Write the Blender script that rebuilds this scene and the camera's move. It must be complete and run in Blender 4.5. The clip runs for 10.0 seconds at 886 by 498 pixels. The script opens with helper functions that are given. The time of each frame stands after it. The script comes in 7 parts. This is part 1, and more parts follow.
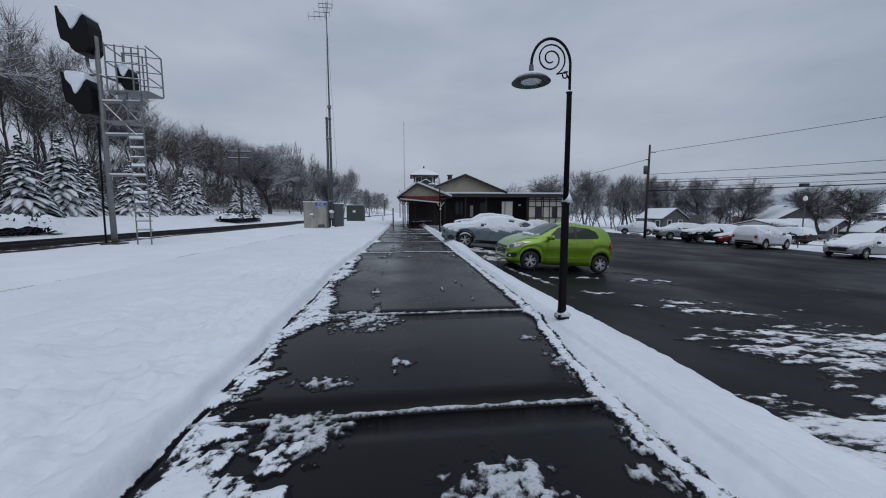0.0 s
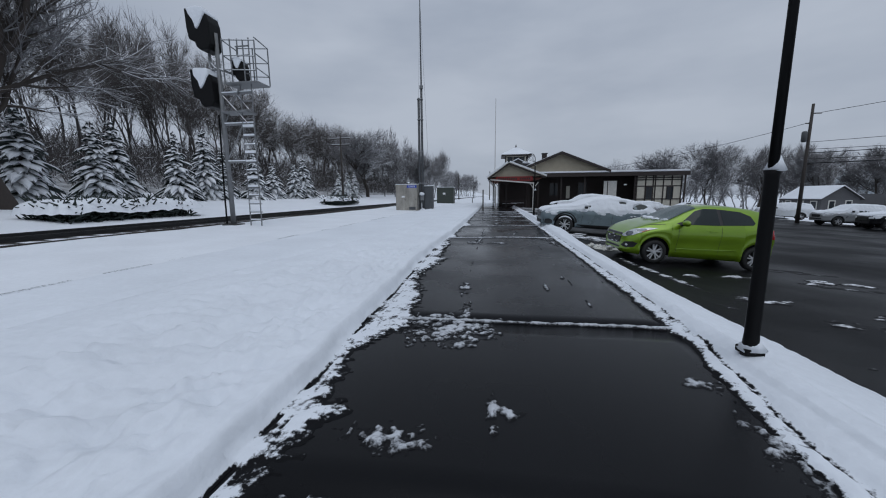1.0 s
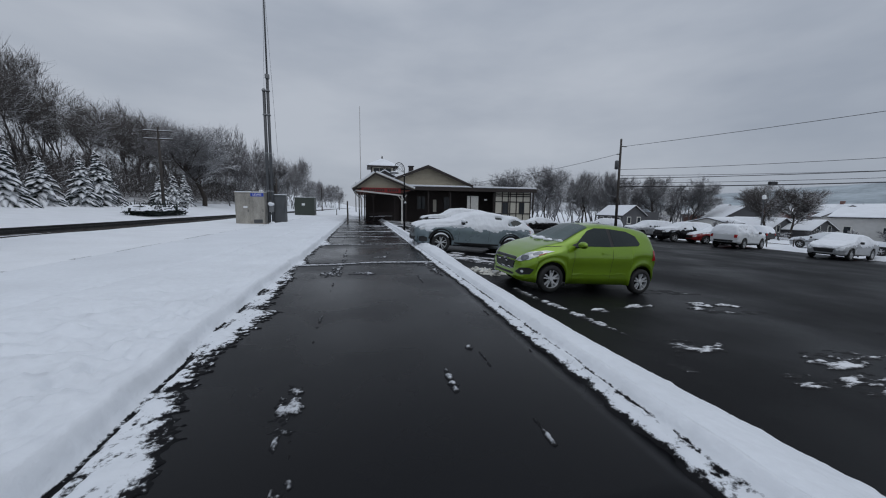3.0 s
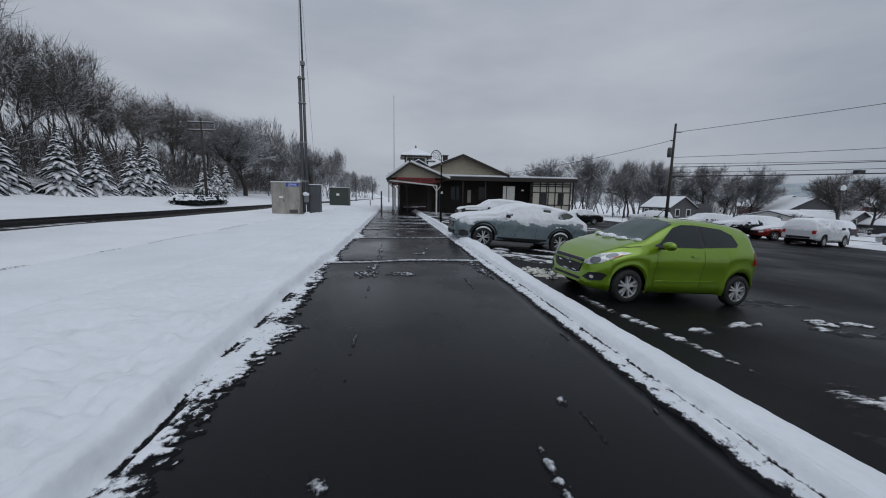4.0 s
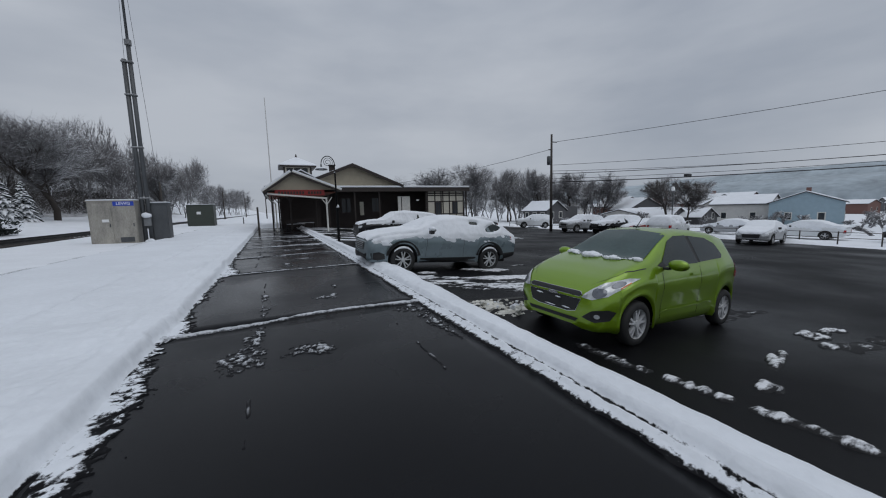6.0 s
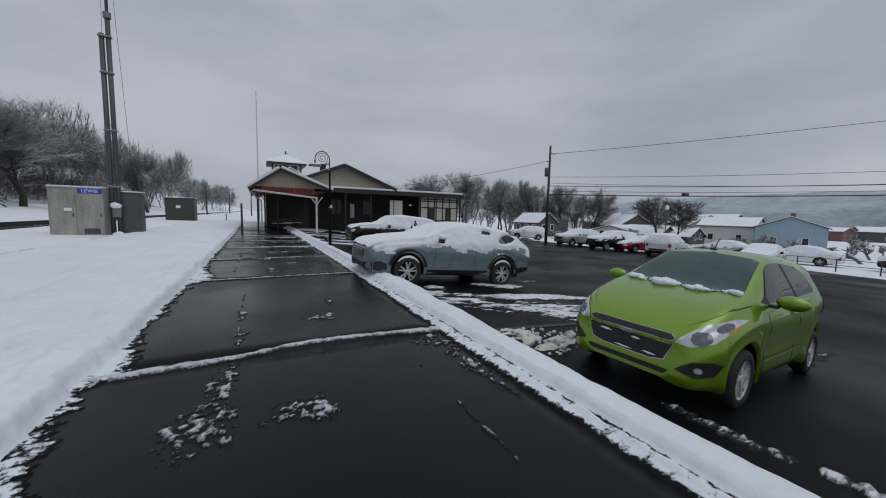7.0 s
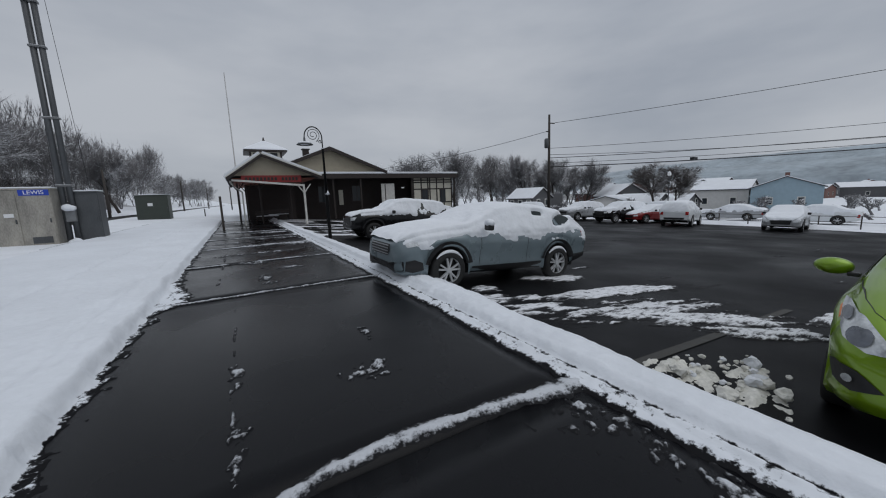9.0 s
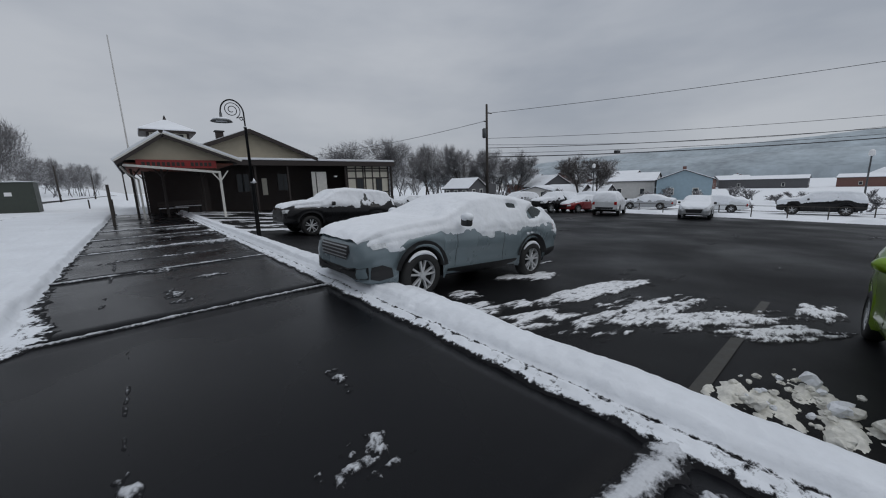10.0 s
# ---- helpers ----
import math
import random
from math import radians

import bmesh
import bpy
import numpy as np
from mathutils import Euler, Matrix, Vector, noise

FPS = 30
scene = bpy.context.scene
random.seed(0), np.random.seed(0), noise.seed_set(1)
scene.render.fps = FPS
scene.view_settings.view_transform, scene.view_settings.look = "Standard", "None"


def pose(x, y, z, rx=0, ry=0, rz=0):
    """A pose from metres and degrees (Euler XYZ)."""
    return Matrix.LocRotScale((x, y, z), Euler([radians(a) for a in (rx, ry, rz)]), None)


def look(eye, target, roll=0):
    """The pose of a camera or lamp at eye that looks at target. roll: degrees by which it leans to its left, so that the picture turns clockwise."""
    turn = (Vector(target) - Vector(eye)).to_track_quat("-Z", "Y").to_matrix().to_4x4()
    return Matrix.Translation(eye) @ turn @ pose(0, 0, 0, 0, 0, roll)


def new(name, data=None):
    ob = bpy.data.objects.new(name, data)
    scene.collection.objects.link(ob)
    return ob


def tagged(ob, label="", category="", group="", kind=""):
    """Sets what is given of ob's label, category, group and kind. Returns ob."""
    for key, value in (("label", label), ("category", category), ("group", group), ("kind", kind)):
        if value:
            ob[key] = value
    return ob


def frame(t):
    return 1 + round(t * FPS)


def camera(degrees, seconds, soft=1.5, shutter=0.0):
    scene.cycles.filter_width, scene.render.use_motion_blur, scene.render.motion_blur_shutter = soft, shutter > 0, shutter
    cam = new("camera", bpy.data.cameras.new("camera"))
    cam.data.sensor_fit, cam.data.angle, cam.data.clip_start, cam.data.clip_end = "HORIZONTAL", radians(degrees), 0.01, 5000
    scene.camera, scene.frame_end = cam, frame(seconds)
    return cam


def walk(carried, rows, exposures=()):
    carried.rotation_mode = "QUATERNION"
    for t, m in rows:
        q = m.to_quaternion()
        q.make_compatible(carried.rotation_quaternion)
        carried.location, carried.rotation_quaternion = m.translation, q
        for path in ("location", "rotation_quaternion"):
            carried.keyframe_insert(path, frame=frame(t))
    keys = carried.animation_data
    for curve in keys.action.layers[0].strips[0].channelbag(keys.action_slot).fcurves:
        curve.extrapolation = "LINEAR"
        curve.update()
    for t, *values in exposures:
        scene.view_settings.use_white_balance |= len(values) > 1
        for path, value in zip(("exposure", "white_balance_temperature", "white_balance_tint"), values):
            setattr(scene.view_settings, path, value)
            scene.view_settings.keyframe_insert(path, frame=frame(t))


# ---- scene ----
cam = camera(102.9, 10.0, 1.1)
# seconds, eye x y z, yaw to the left, pitch up, roll
PATH = [
    (0.0, 0.000, 0.000, 1.414, -5.93, -5.79, -0.02),
    (0.5, -0.005, 0.564, 1.414, -2.97, -5.25, -2.40),
    (1.0, -0.117, 1.126, 1.383, 8.43, -8.58, -0.53),
    (1.5, -0.044, 1.785, 1.407, 0.20, -6.27, -3.71),
    (2.0, -0.003, 2.415, 1.399, 1.74, -4.51, -0.46),
    (2.2, 0.018, 2.727, 1.415, -11.17, -5.56, 1.62),
    (3.3, -0.045, 4.192, 1.399, -14.21, -7.00, -0.22),
    (3.5, -0.043, 4.433, 1.393, -17.61, -7.49, -3.13),
    (4.0, -0.165, 4.944, 1.417, -7.82, -8.19, 0.88),
    (4.5, -0.210, 5.545, 1.404, -13.56, -7.92, 0.69),
    (5.0, -0.297, 6.152, 1.445, -9.76, -8.19, -0.18),
    (5.5, -0.360, 6.692, 1.488, -12.44, -6.28, 0.91),
    (6.0, -0.292, 7.453, 1.504, -25.36, -6.64, -1.62),
    (6.2, -0.231, 7.734, 1.458, -25.47, -4.82, 0.09),
    (7.3, -0.329, 9.093, 1.480, -27.76, -5.81, 1.37),
    (7.5, -0.332, 9.282, 1.434, -24.06, -5.04, 1.75),
    (8.0, -0.316, 9.869, 1.450, -28.70, -8.26, -1.99),
    (8.5, -0.402, 10.450, 1.427, -19.41, -6.20, 3.10),
    (9.0, -0.365, 11.052, 1.461, -29.53, -8.56, -2.19),
    (9.5, -0.421, 11.647, 1.473, -24.54, -8.40, 2.98),
    (10.0, -0.293, 12.279, 1.474, -40.33, -10.54, -1.86),
]
walk(cam, [(t, pose(x, y, z) @ pose(0, 0, 0, 90 + pitch, 0, yaw) @ pose(0, 0, 0, 0, 0, roll)) for t, x, y, z, yaw, pitch, roll in PATH],
     exposures=[(0.0, 0.0, 6000, 10), (3.5, 0.0, 6280, 10), (7.5, 0.0, 6380, 10), (10.0, 0.0, 6500, 10)])

# ---- overcast winter daylight ----
SUN_UP, SUN_ROUND = 62, 150
sky_world = bpy.data.worlds.new("overcast")
scene.world = sky_world
sky_world.use_nodes = True
wn, wl = sky_world.node_tree.nodes, sky_world.node_tree.links
wn.clear()
w_out, w_bg = wn.new("ShaderNodeOutputWorld"), wn.new("ShaderNodeBackground")
w_sky = wn.new("ShaderNodeTexSky")
w_sky.sky_type, w_sky.sun_disc = "NISHITA", False
w_sky.sun_elevation, w_sky.sun_rotation = radians(SUN_UP), radians(SUN_ROUND)
w_co, w_map = wn.new("ShaderNodeTexCoord"), wn.new("ShaderNodeMapping")
w_map.inputs["Scale"].default_value = (1.0, 1.0, 3.2)
w_noise, w_ramp, w_mix = wn.new("ShaderNodeTexNoise"), wn.new("ShaderNodeValToRGB"), wn.new("ShaderNodeMixRGB")
w_noise.inputs["Scale"].default_value, w_noise.inputs["Detail"].default_value = 1.7, 5.0
w_noise.inputs["Roughness"].default_value = 0.5
w_ramp.color_ramp.elements[0].position, w_ramp.color_ramp.elements[1].position = 0.34, 0.68
w_ramp.color_ramp.elements[0].color = (3.15, 3.45, 3.95, 1)
w_ramp.color_ramp.elements[1].color = (4.5, 4.75, 5.15, 1)
w_mix.inputs[0].default_value = 0.97
wl.new(w_co.outputs["Generated"], w_map.inputs[0])
wl.new(w_map.outputs[0], w_noise.inputs["Vector"])
wl.new(w_noise.outputs["Fac"], w_ramp.inputs[0])
wl.new(w_sky.outputs[0], w_mix.inputs[1])
wl.new(w_ramp.outputs[0], w_mix.inputs[2])
# an overcast sky grows brighter towards the zenith
w_sep, w_sq, w_gain, w_tint = wn.new("ShaderNodeSeparateXYZ"), wn.new("ShaderNodeMath"), wn.new("ShaderNodeMath"), wn.new("ShaderNodeVectorMath")
w_sq.operation, w_sq.inputs[1].default_value = "POWER", 2.0
w_gain.operation, w_gain.inputs[1].default_value, w_gain.inputs[2].default_value = "MULTIPLY_ADD", 0.42, 0.95
w_tint.operation = "SCALE"
wl.new(w_co.outputs["Generated"], w_sep.inputs[0])
wl.new(w_sep.outputs["Z"], w_sq.inputs[0]), wl.new(w_sq.outputs[0], w_gain.inputs[0])
wl.new(w_mix.outputs[0], w_tint.inputs[0]), wl.new(w_gain.outputs[0], w_tint.inputs["Scale"])
wl.new(w_tint.outputs[0], w_bg.inputs["Color"])
w_bg.inputs["Strength"].default_value = 0.105
wl.new(w_bg.outputs[0], w_out.inputs[0])

sun = new("sun", bpy.data.lights.new("sun", "SUN"))
sun.data.energy, sun.data.angle, sun.data.color = 0.55, radians(50), (1.0, 0.98, 0.95)
sun.matrix_world = look((0, 0, 0), (-math.sin(radians(SUN_ROUND)) * math.cos(radians(SUN_UP)), -math.cos(radians(SUN_ROUND)) * math.cos(radians(SUN_UP)), -math.sin(radians(SUN_UP))))
scene.view_settings.exposure = 0.0

# ---- materials ----
def material(name, base, rough=0.6, metal=0.0, scale=6.0, vary=0.15, fine=60.0, bump=0.0, bump_scale=40.0, spec=0.5, coat=0.0, each=0.0, rough_vary=0.1, stretch=(1, 1, 1)):
    """A Principled material with two scales of colour variation, roughness variation and fine relief."""
    m = bpy.data.materials.new(name)
    m.use_nodes = True
    n, l = m.node_tree.nodes, m.node_tree.links
    b = n["Principled BSDF"]
    co, mp = n.new("ShaderNodeTexCoord"), n.new("ShaderNodeMapping")
    mp.inputs["Scale"].default_value = stretch
    l.new(co.outputs["Object"], mp.inputs[0])
    big, small = n.new("ShaderNodeTexNoise"), n.new("ShaderNodeTexNoise")
    big.inputs["Scale"].default_value, big.inputs["Detail"].default_value = scale, 5
    small.inputs["Scale"].default_value, small.inputs["Detail"].default_value = fine, 3
    l.new(mp.outputs[0], big.inputs["Vector"]), l.new(mp.outputs[0], small.inputs["Vector"])
    add = n.new("ShaderNodeMath")
    add.operation = "MULTIPLY_ADD"
    add.inputs[1].default_value = 0.6
    l.new(small.outputs["Fac"], add.inputs[0]), l.new(big.outputs["Fac"], add.inputs[2])
    ramp = n.new("ShaderNodeMapRange")
    ramp.inputs["From Min"].default_value, ramp.inputs["From Max"].default_value = 0.45, 1.15
    ramp.inputs["To Min"].default_value, ramp.inputs["To Max"].default_value = 1 - vary, 1 + vary
    l.new(add.outputs[0], ramp.inputs["Value"])
    gain = ramp.outputs[0]
    if each:
        info, er = n.new("ShaderNodeObjectInfo"), n.new("ShaderNodeMapRange")
        er.inputs["To Min"].default_value, er.inputs["To Max"].default_value = 1 - each, 1 + each
        l.new(info.outputs["Random"], er.inputs["Value"])
        mul = n.new("ShaderNodeMath")
        mul.operation = "MULTIPLY"
        l.new(gain, mul.inputs[0]), l.new(er.outputs[0], mul.inputs[1])
        gain = mul.outputs[0]
    tint = n.new("ShaderNodeVectorMath")
    tint.operation = "SCALE"
    tint.inputs[0].default_value = base
    l.new(gain, tint.inputs["Scale"])
    l.new(tint.outputs[0], b.inputs["Base Color"])
    rr = n.new("ShaderNodeMapRange")
    rr.inputs["From Min"].default_value, rr.inputs["From Max"].default_value = 0.3, 0.7
    rr.inputs["To Min"].default_value, rr.inputs["To Max"].default_value = max(0.02, rough - rough_vary), min(1, rough + rough_vary)
    l.new(big.outputs["Fac"], rr.inputs["Value"])
    l.new(rr.outputs[0], b.inputs["Roughness"])
    b.inputs["Metallic"].default_value = metal
    b.inputs["Specular IOR Level"].default_value = spec
    b.inputs["Coat Weight"].default_value = coat
    b.inputs["Coat Roughness"].default_value = 0.06
    if bump:
        bn, bp = n.new("ShaderNodeTexNoise"), n.new("ShaderNodeBump")
        bn.inputs["Scale"].default_value, bn.inputs["Detail"].default_value = bump_scale, 6
        bp.inputs["Strength"].default_value, bp.inputs["Distance"].default_value = 0.6, bump
        l.new(mp.outputs[0], bn.inputs["Vector"]), l.new(bn.outputs["Fac"], bp.inputs["Height"])
        l.new(bp.outputs[0], b.inputs["Normal"])
    return m


def snowy(m, amount=0.35, soft=0.25, scale=3.0):
    """Lays snow on the faces of a material's things that look upwards, broken up by noise."""
    n, l = m.node_tree.nodes, m.node_tree.links
    b = n["Principled BSDF"]
    geo, sep, noi = n.new("ShaderNodeNewGeometry"), n.new("ShaderNodeSeparateXYZ"), n.new("ShaderNodeTexNoise")
    co = n.new("ShaderNodeTexCoord")
    noi.inputs["Scale"].default_value, noi.inputs["Detail"].default_value = scale, 4
    l.new(co.outputs["Object"], noi.inputs["Vector"])
    l.new(geo.outputs["True Normal"], sep.inputs[0])
    add = n.new("ShaderNodeMath")
    add.operation = "MULTIPLY_ADD"
    add.inputs[1].default_value = 0.9
    l.new(noi.outputs["Fac"], add.inputs[0]), l.new(sep.outputs["Z"], add.inputs[2])
    rng = n.new("ShaderNodeMapRange")
    rng.inputs["From Min"].default_value, rng.inputs["From Max"].default_value = amount + 0.45, amount + 0.45 + soft
    l.new(add.outputs[0], rng.inputs["Value"])
    mix = n.new("ShaderNodeMixRGB")
    old = b.inputs["Base Color"].links[0].from_socket
    l.new(rng.outputs[0], mix.inputs[0]), l.new(old, mix.inputs[1])
    mix.inputs[2].default_value = (0.80, 0.82, 0.85, 1)
    l.new(mix.outputs[0], b.inputs["Base Color"])
    return m


def glass(name, base=(0.02, 0.025, 0.025), rough=0.04):
    m = material(name, base, rough, 0, 3, 0.2, 20, rough_vary=0.02, spec=0.32)
    return m


SNOW = material("snow", (0.80, 0.825, 0.86), 0.75, 0, 0.8, 0.07, 14, 0.035, 7, spec=0.2)
SNOW_THIN = material("thin trodden snow", (0.70, 0.72, 0.75), 0.6, 0, 3, 0.18, 45, 0.01, 30, spec=0.3)
SNOW_DIRTY = material("dirty slush", (0.62, 0.61, 0.56), 0.6, 0, 5, 0.3, 40, 0.015, 25, spec=0.3)


def filmed(m, under, scale=24.0, ramp=(0.35, 0.8), stretch=(1, 1, 1), gain=60.0):
    """Lets wet ground show through thin snow: the mesh's own snow depth and a fine noise decide the cover."""
    n, l = m.node_tree.nodes, m.node_tree.links
    b = n["Principled BSDF"]
    at, noi, co, mp = n.new("ShaderNodeAttribute"), n.new("ShaderNodeTexNoise"), n.new("ShaderNodeTexCoord"), n.new("ShaderNodeMapping")
    at.attribute_name = "snow_depth"
    mp.inputs["Scale"].default_value = stretch
    noi.inputs["Scale"].default_value, noi.inputs["Detail"].default_value, noi.inputs["Roughness"].default_value = scale, 7, 0.68
    l.new(co.outputs["Object"], mp.inputs[0]), l.new(mp.outputs[0], noi.inputs["Vector"])
    deep, add, cov = n.new("ShaderNodeMath"), n.new("ShaderNodeMath"), n.new("ShaderNodeMapRange")
    deep.operation, deep.inputs[1].default_value, deep.inputs[2].default_value = "MULTIPLY_ADD", gain, -1.6
    add.operation, add.inputs[1].default_value = "MULTIPLY_ADD", 3.2
    l.new(at.outputs["Fac"], deep.inputs[0])
    l.new(noi.outputs["Fac"], add.inputs[0]), l.new(deep.outputs[0], add.inputs[2])
    cov.inputs["From Min"].default_value, cov.inputs["From Max"].default_value = ramp
    l.new(add.outputs[0], cov.inputs["Value"])
    mix = n.new("ShaderNodeMixRGB")
    old = b.inputs["Base Color"].links[0].from_socket
    mix.inputs[1].default_value = (*under, 1)
    l.new(cov.outputs[0], mix.inputs[0]), l.new(old, mix.inputs[2])
    l.new(mix.outputs[0], b.inputs["Base Color"])
    return m


SNOW_FILM = filmed(material("snow over wet asphalt", (0.75, 0.78, 0.82), 0.75, 0, 0.8, 0.07, 14, 0.035, 7, spec=0.12), (0.008, 0.0082, 0.0095))
# ground tones of scraps and slush are lightened to include wet asphalt's sky sheen
SCRAP_FILM = filmed(material("thin scraps of snow", (0.54, 0.56, 0.59), 0.6, 0, 3, 0.2, 45, 0.006, 30, spec=0.1), (0.013, 0.0132, 0.0148), 34.0, (0.25, 1.15), gain=58.0)
SLUSH_FILM = filmed(material("slush streaks", (0.72, 0.735, 0.76), 0.65, 0, 2, 0.16, 30, 0.012, 18, spec=0.12), (0.016, 0.016, 0.017), 10.0, (0.35, 0.95), (0.5, 1.8, 1), 34.0)
LITTER = snowy(material("woodland brush and litter", (0.07, 0.063, 0.06), 0.95, 0, 0.7, 0.4, 6, 0.08, 5), 0.72, 0.5, 1.1)
ASPHALT = material("wet walkway asphalt", (0.0056, 0.0059, 0.0073), 0.26, 0, 0.55, 0.5, 180, 0.0016, 260, spec=0.14, each=0.15, rough_vary=0.14)
LOT_ASPHALT = material("wet car park asphalt", (0.0048, 0.0048, 0.0055), 0.46, 0, 0.35, 0.6, 150, 0.0035, 200, spec=0.08, rough_vary=0.16)
PAINT_LINE = material("worn yellow road paint", (0.030, 0.028, 0.023), 0.6, 0, 7, 0.8, 40)
CONCRETE = material("wet kerb concrete", (0.035, 0.035, 0.035), 0.8, 0, 3, 0.25, 60, 0.003, 60)
BLACK_IRON = material("black painted iron", (0.006, 0.006, 0.0065), 0.5, 0.0, 8, 0.3, 60, 0.001, 80, spec=0.15)
RAIL = material("dark wet rail steel", (0.011, 0.0105, 0.0105), 0.55, 0.1, 4, 0.3, 60)
TIE = material("creosoted sleeper wood", (0.025, 0.021, 0.018), 0.8, 0, 5, 0.3, 60)
GALV = snowy(material("galvanised steel", (0.19, 0.195, 0.20), 0.55, 0.3, 6, 0.3, 50), 0.2)
ALU = material("weathered aluminium cabinet", (0.36, 0.34, 0.30), 0.5, 0.45, 2.4, 0.45, 30, 0.002, 12, stretch=(1, 1, 0.35))
STEEL_DARK = material("dull grey sheet steel", (0.085, 0.09, 0.095), 0.5, 0.3, 3, 0.25, 30, stretch=(1, 1, 0.4))
GREEN_BOX = material("dark green hut paint", (0.045, 0.055, 0.045), 0.6, 0, 4, 0.25, 40)
BLUE_SIGN = material("blue sign enamel", (0.02, 0.06, 0.42), 0.4, 0, 3, 0.1, 30)
WHITE = material("white lettering", (0.8, 0.8, 0.8), 0.5, 0, 5, 0.05, 40)
WHITE_PAINT = material("white painted timber", (0.62, 0.61, 0.57), 0.6, 0, 5, 0.15, 50, 0.002, 40)
TAN_WALL = material("tan clapboard", (0.40, 0.355, 0.27), 0.7, 0, 2, 0.12, 30, 0.004, 20)
DARK_WALL = material("dark brown station brick", (0.026, 0.019, 0.017), 0.8, 0, 3, 0.3, 25, 0.006, 18)
DARK_WOOD = material("dark brown trim timber", (0.028, 0.02, 0.017), 0.6, 0, 4, 0.25, 40)
RED_BOARD = material("red sign board", (0.24, 0.018, 0.016), 0.55, 0, 4, 0.2, 40)
ROOF = material("dark roof shingles", (0.035, 0.033, 0.034), 0.8, 0, 3, 0.3, 30, 0.006, 25)
RED_ROOF = material("rust red soffit", (0.20, 0.06, 0.035), 0.7, 0, 3, 0.3, 30)
CREAM = material("cream plaster panel", (0.62, 0.59, 0.50), 0.7, 0, 3, 0.12, 30)
GREEN_CAR = material("bright green car paint", (0.185, 0.315, 0.008), 0.36, 0.55, 2, 0.08, 300, spec=0.4, coat=0.9, rough_vary=0.05)
BLUEGREY_CAR = material("ice blue grey car paint", (0.165, 0.21, 0.23), 0.32, 0.15, 3, 0.12, 60, spec=0.5, coat=0.35)
BLACK_CAR = material("black car paint", (0.006, 0.006, 0.007), 0.3, 0, 3, 0.2, 60, spec=0.2, coat=0.25)
WHITE_CAR = material("white car paint", (0.66, 0.68, 0.69), 0.35, 0, 3, 0.06, 60, coat=0.3)
SILVER_CAR = material("silver car paint", (0.35, 0.36, 0.37), 0.35, 0.4, 3, 0.1, 60, coat=0.3)
RED_CAR = material("dark red car paint", (0.22, 0.012, 0.012), 0.35, 0, 3, 0.15, 60, coat=0.3)
TRIM = material("black plastic trim", (0.014, 0.014, 0.015), 0.5, 0, 8, 0.25, 80)
UNDER = material("car underside", (0.008, 0.008, 0.008), 0.9, 0, 8, 0.25, 80)
TYRE = material("tyre rubber", (0.014, 0.014, 0.014), 0.75, 0, 10, 0.3, 80)
RIM = material("silver alloy wheel", (0.55, 0.56, 0.57), 0.38, 0.25, 8, 0.15, 60)
CHROME = material("chrome", (0.5, 0.5, 0.51), 0.18, 1.0, 8, 0.05, 60)
CAR_GLASS = glass("dark car glass", (0.022, 0.03, 0.03))
WINDSCREEN = glass("wet windscreen glass", (0.046, 0.076, 0.075), 0.08)
HEADLIGHT = material("clear headlamp", (0.55, 0.57, 0.58), 0.12, 0.35, 14, 0.35, 60, spec=0.7)
LENS = material("headlamp lens", (0.16, 0.17, 0.19), 0.06, 0.7, 14, 0.3, 60)
AMBER = material("amber lens", (0.6, 0.16, 0.02), 0.2, 0, 8, 0.1, 60)
RED_LENS = material("red tail lamp", (0.35, 0.01, 0.01), 0.2, 0, 8, 0.1, 60)
WINDOW = glass("house window glass", (0.03, 0.035, 0.04))
BARK = snowy(material("bare bark", (0.045, 0.037, 0.032), 0.9, 0, 2, 0.3, 20), 0.55, 0.2)
TWIG = snowy(material("frosted twigs", (0.085, 0.077, 0.074), 0.9, 0, 0.4, 0.35, 4), 0.40, 0.4, 1.2)
# paler copy of the twigs: distance haze put into the colour, snow on top
TWIG_HAZE = snowy(material("snow dusted twigs with haze in their colour", (0.17, 0.168, 0.174), 0.9, 0, 0.15, 0.3, 2), 0.34, 0.3, 1.0)
NEEDLE = material("dark spruce needles", (0.022, 0.032, 0.028), 0.9, 0, 3, 0.35, 30)
NEEDLE_SNOW = snowy(material("snow laden spruce boughs", (0.026, 0.036, 0.034), 0.9, 0, 3, 0.4, 30), -0.04, 0.16, 4.2)
POLE_WOOD = material("grey brown pole timber", (0.05, 0.043, 0.038), 0.85, 0, 4, 0.3, 40)
WIRE = material("black cable", (0.02, 0.02, 0.022), 0.6, 0, 8, 0.2, 60)
PALE_SIDING = material("pale siding", (0.55, 0.54, 0.52), 0.7, 0, 2, 0.1, 30, each=0.08)
BLUE_SIDING = material("pale blue siding", (0.30, 0.40, 0.46), 0.7, 0, 2, 0.1, 30)
GREY_SIDING = material("dark grey siding", (0.09, 0.09, 0.095), 0.75, 0, 2, 0.2, 30, each=0.25)
BRICK_FAR = material("dull red brick", (0.17, 0.09, 0.075), 0.8, 0, 2, 0.2, 20)
# blue-grey base includes the distance haze over the snowy woods
HILL_HAZE = material("snowy wooded hill with haze in its colour", (0.34, 0.39, 0.425), 0.95, 0, 0.02, 0.4, 0.12)

# ---- mesh helpers ----
def mesh_object(name, bm, mat, parent=None, label="", smooth=False):
    me = bpy.data.meshes.new(name)
    bm.to_mesh(me)
    bm.free()
    me.materials.append(mat)
    if smooth:
        me.polygons.foreach_set("use_smooth", [True] * len(me.polygons))
    ob = new(name, me)
    if parent:
        ob.parent = parent
    if label:
        ob["label"] = label
    return ob


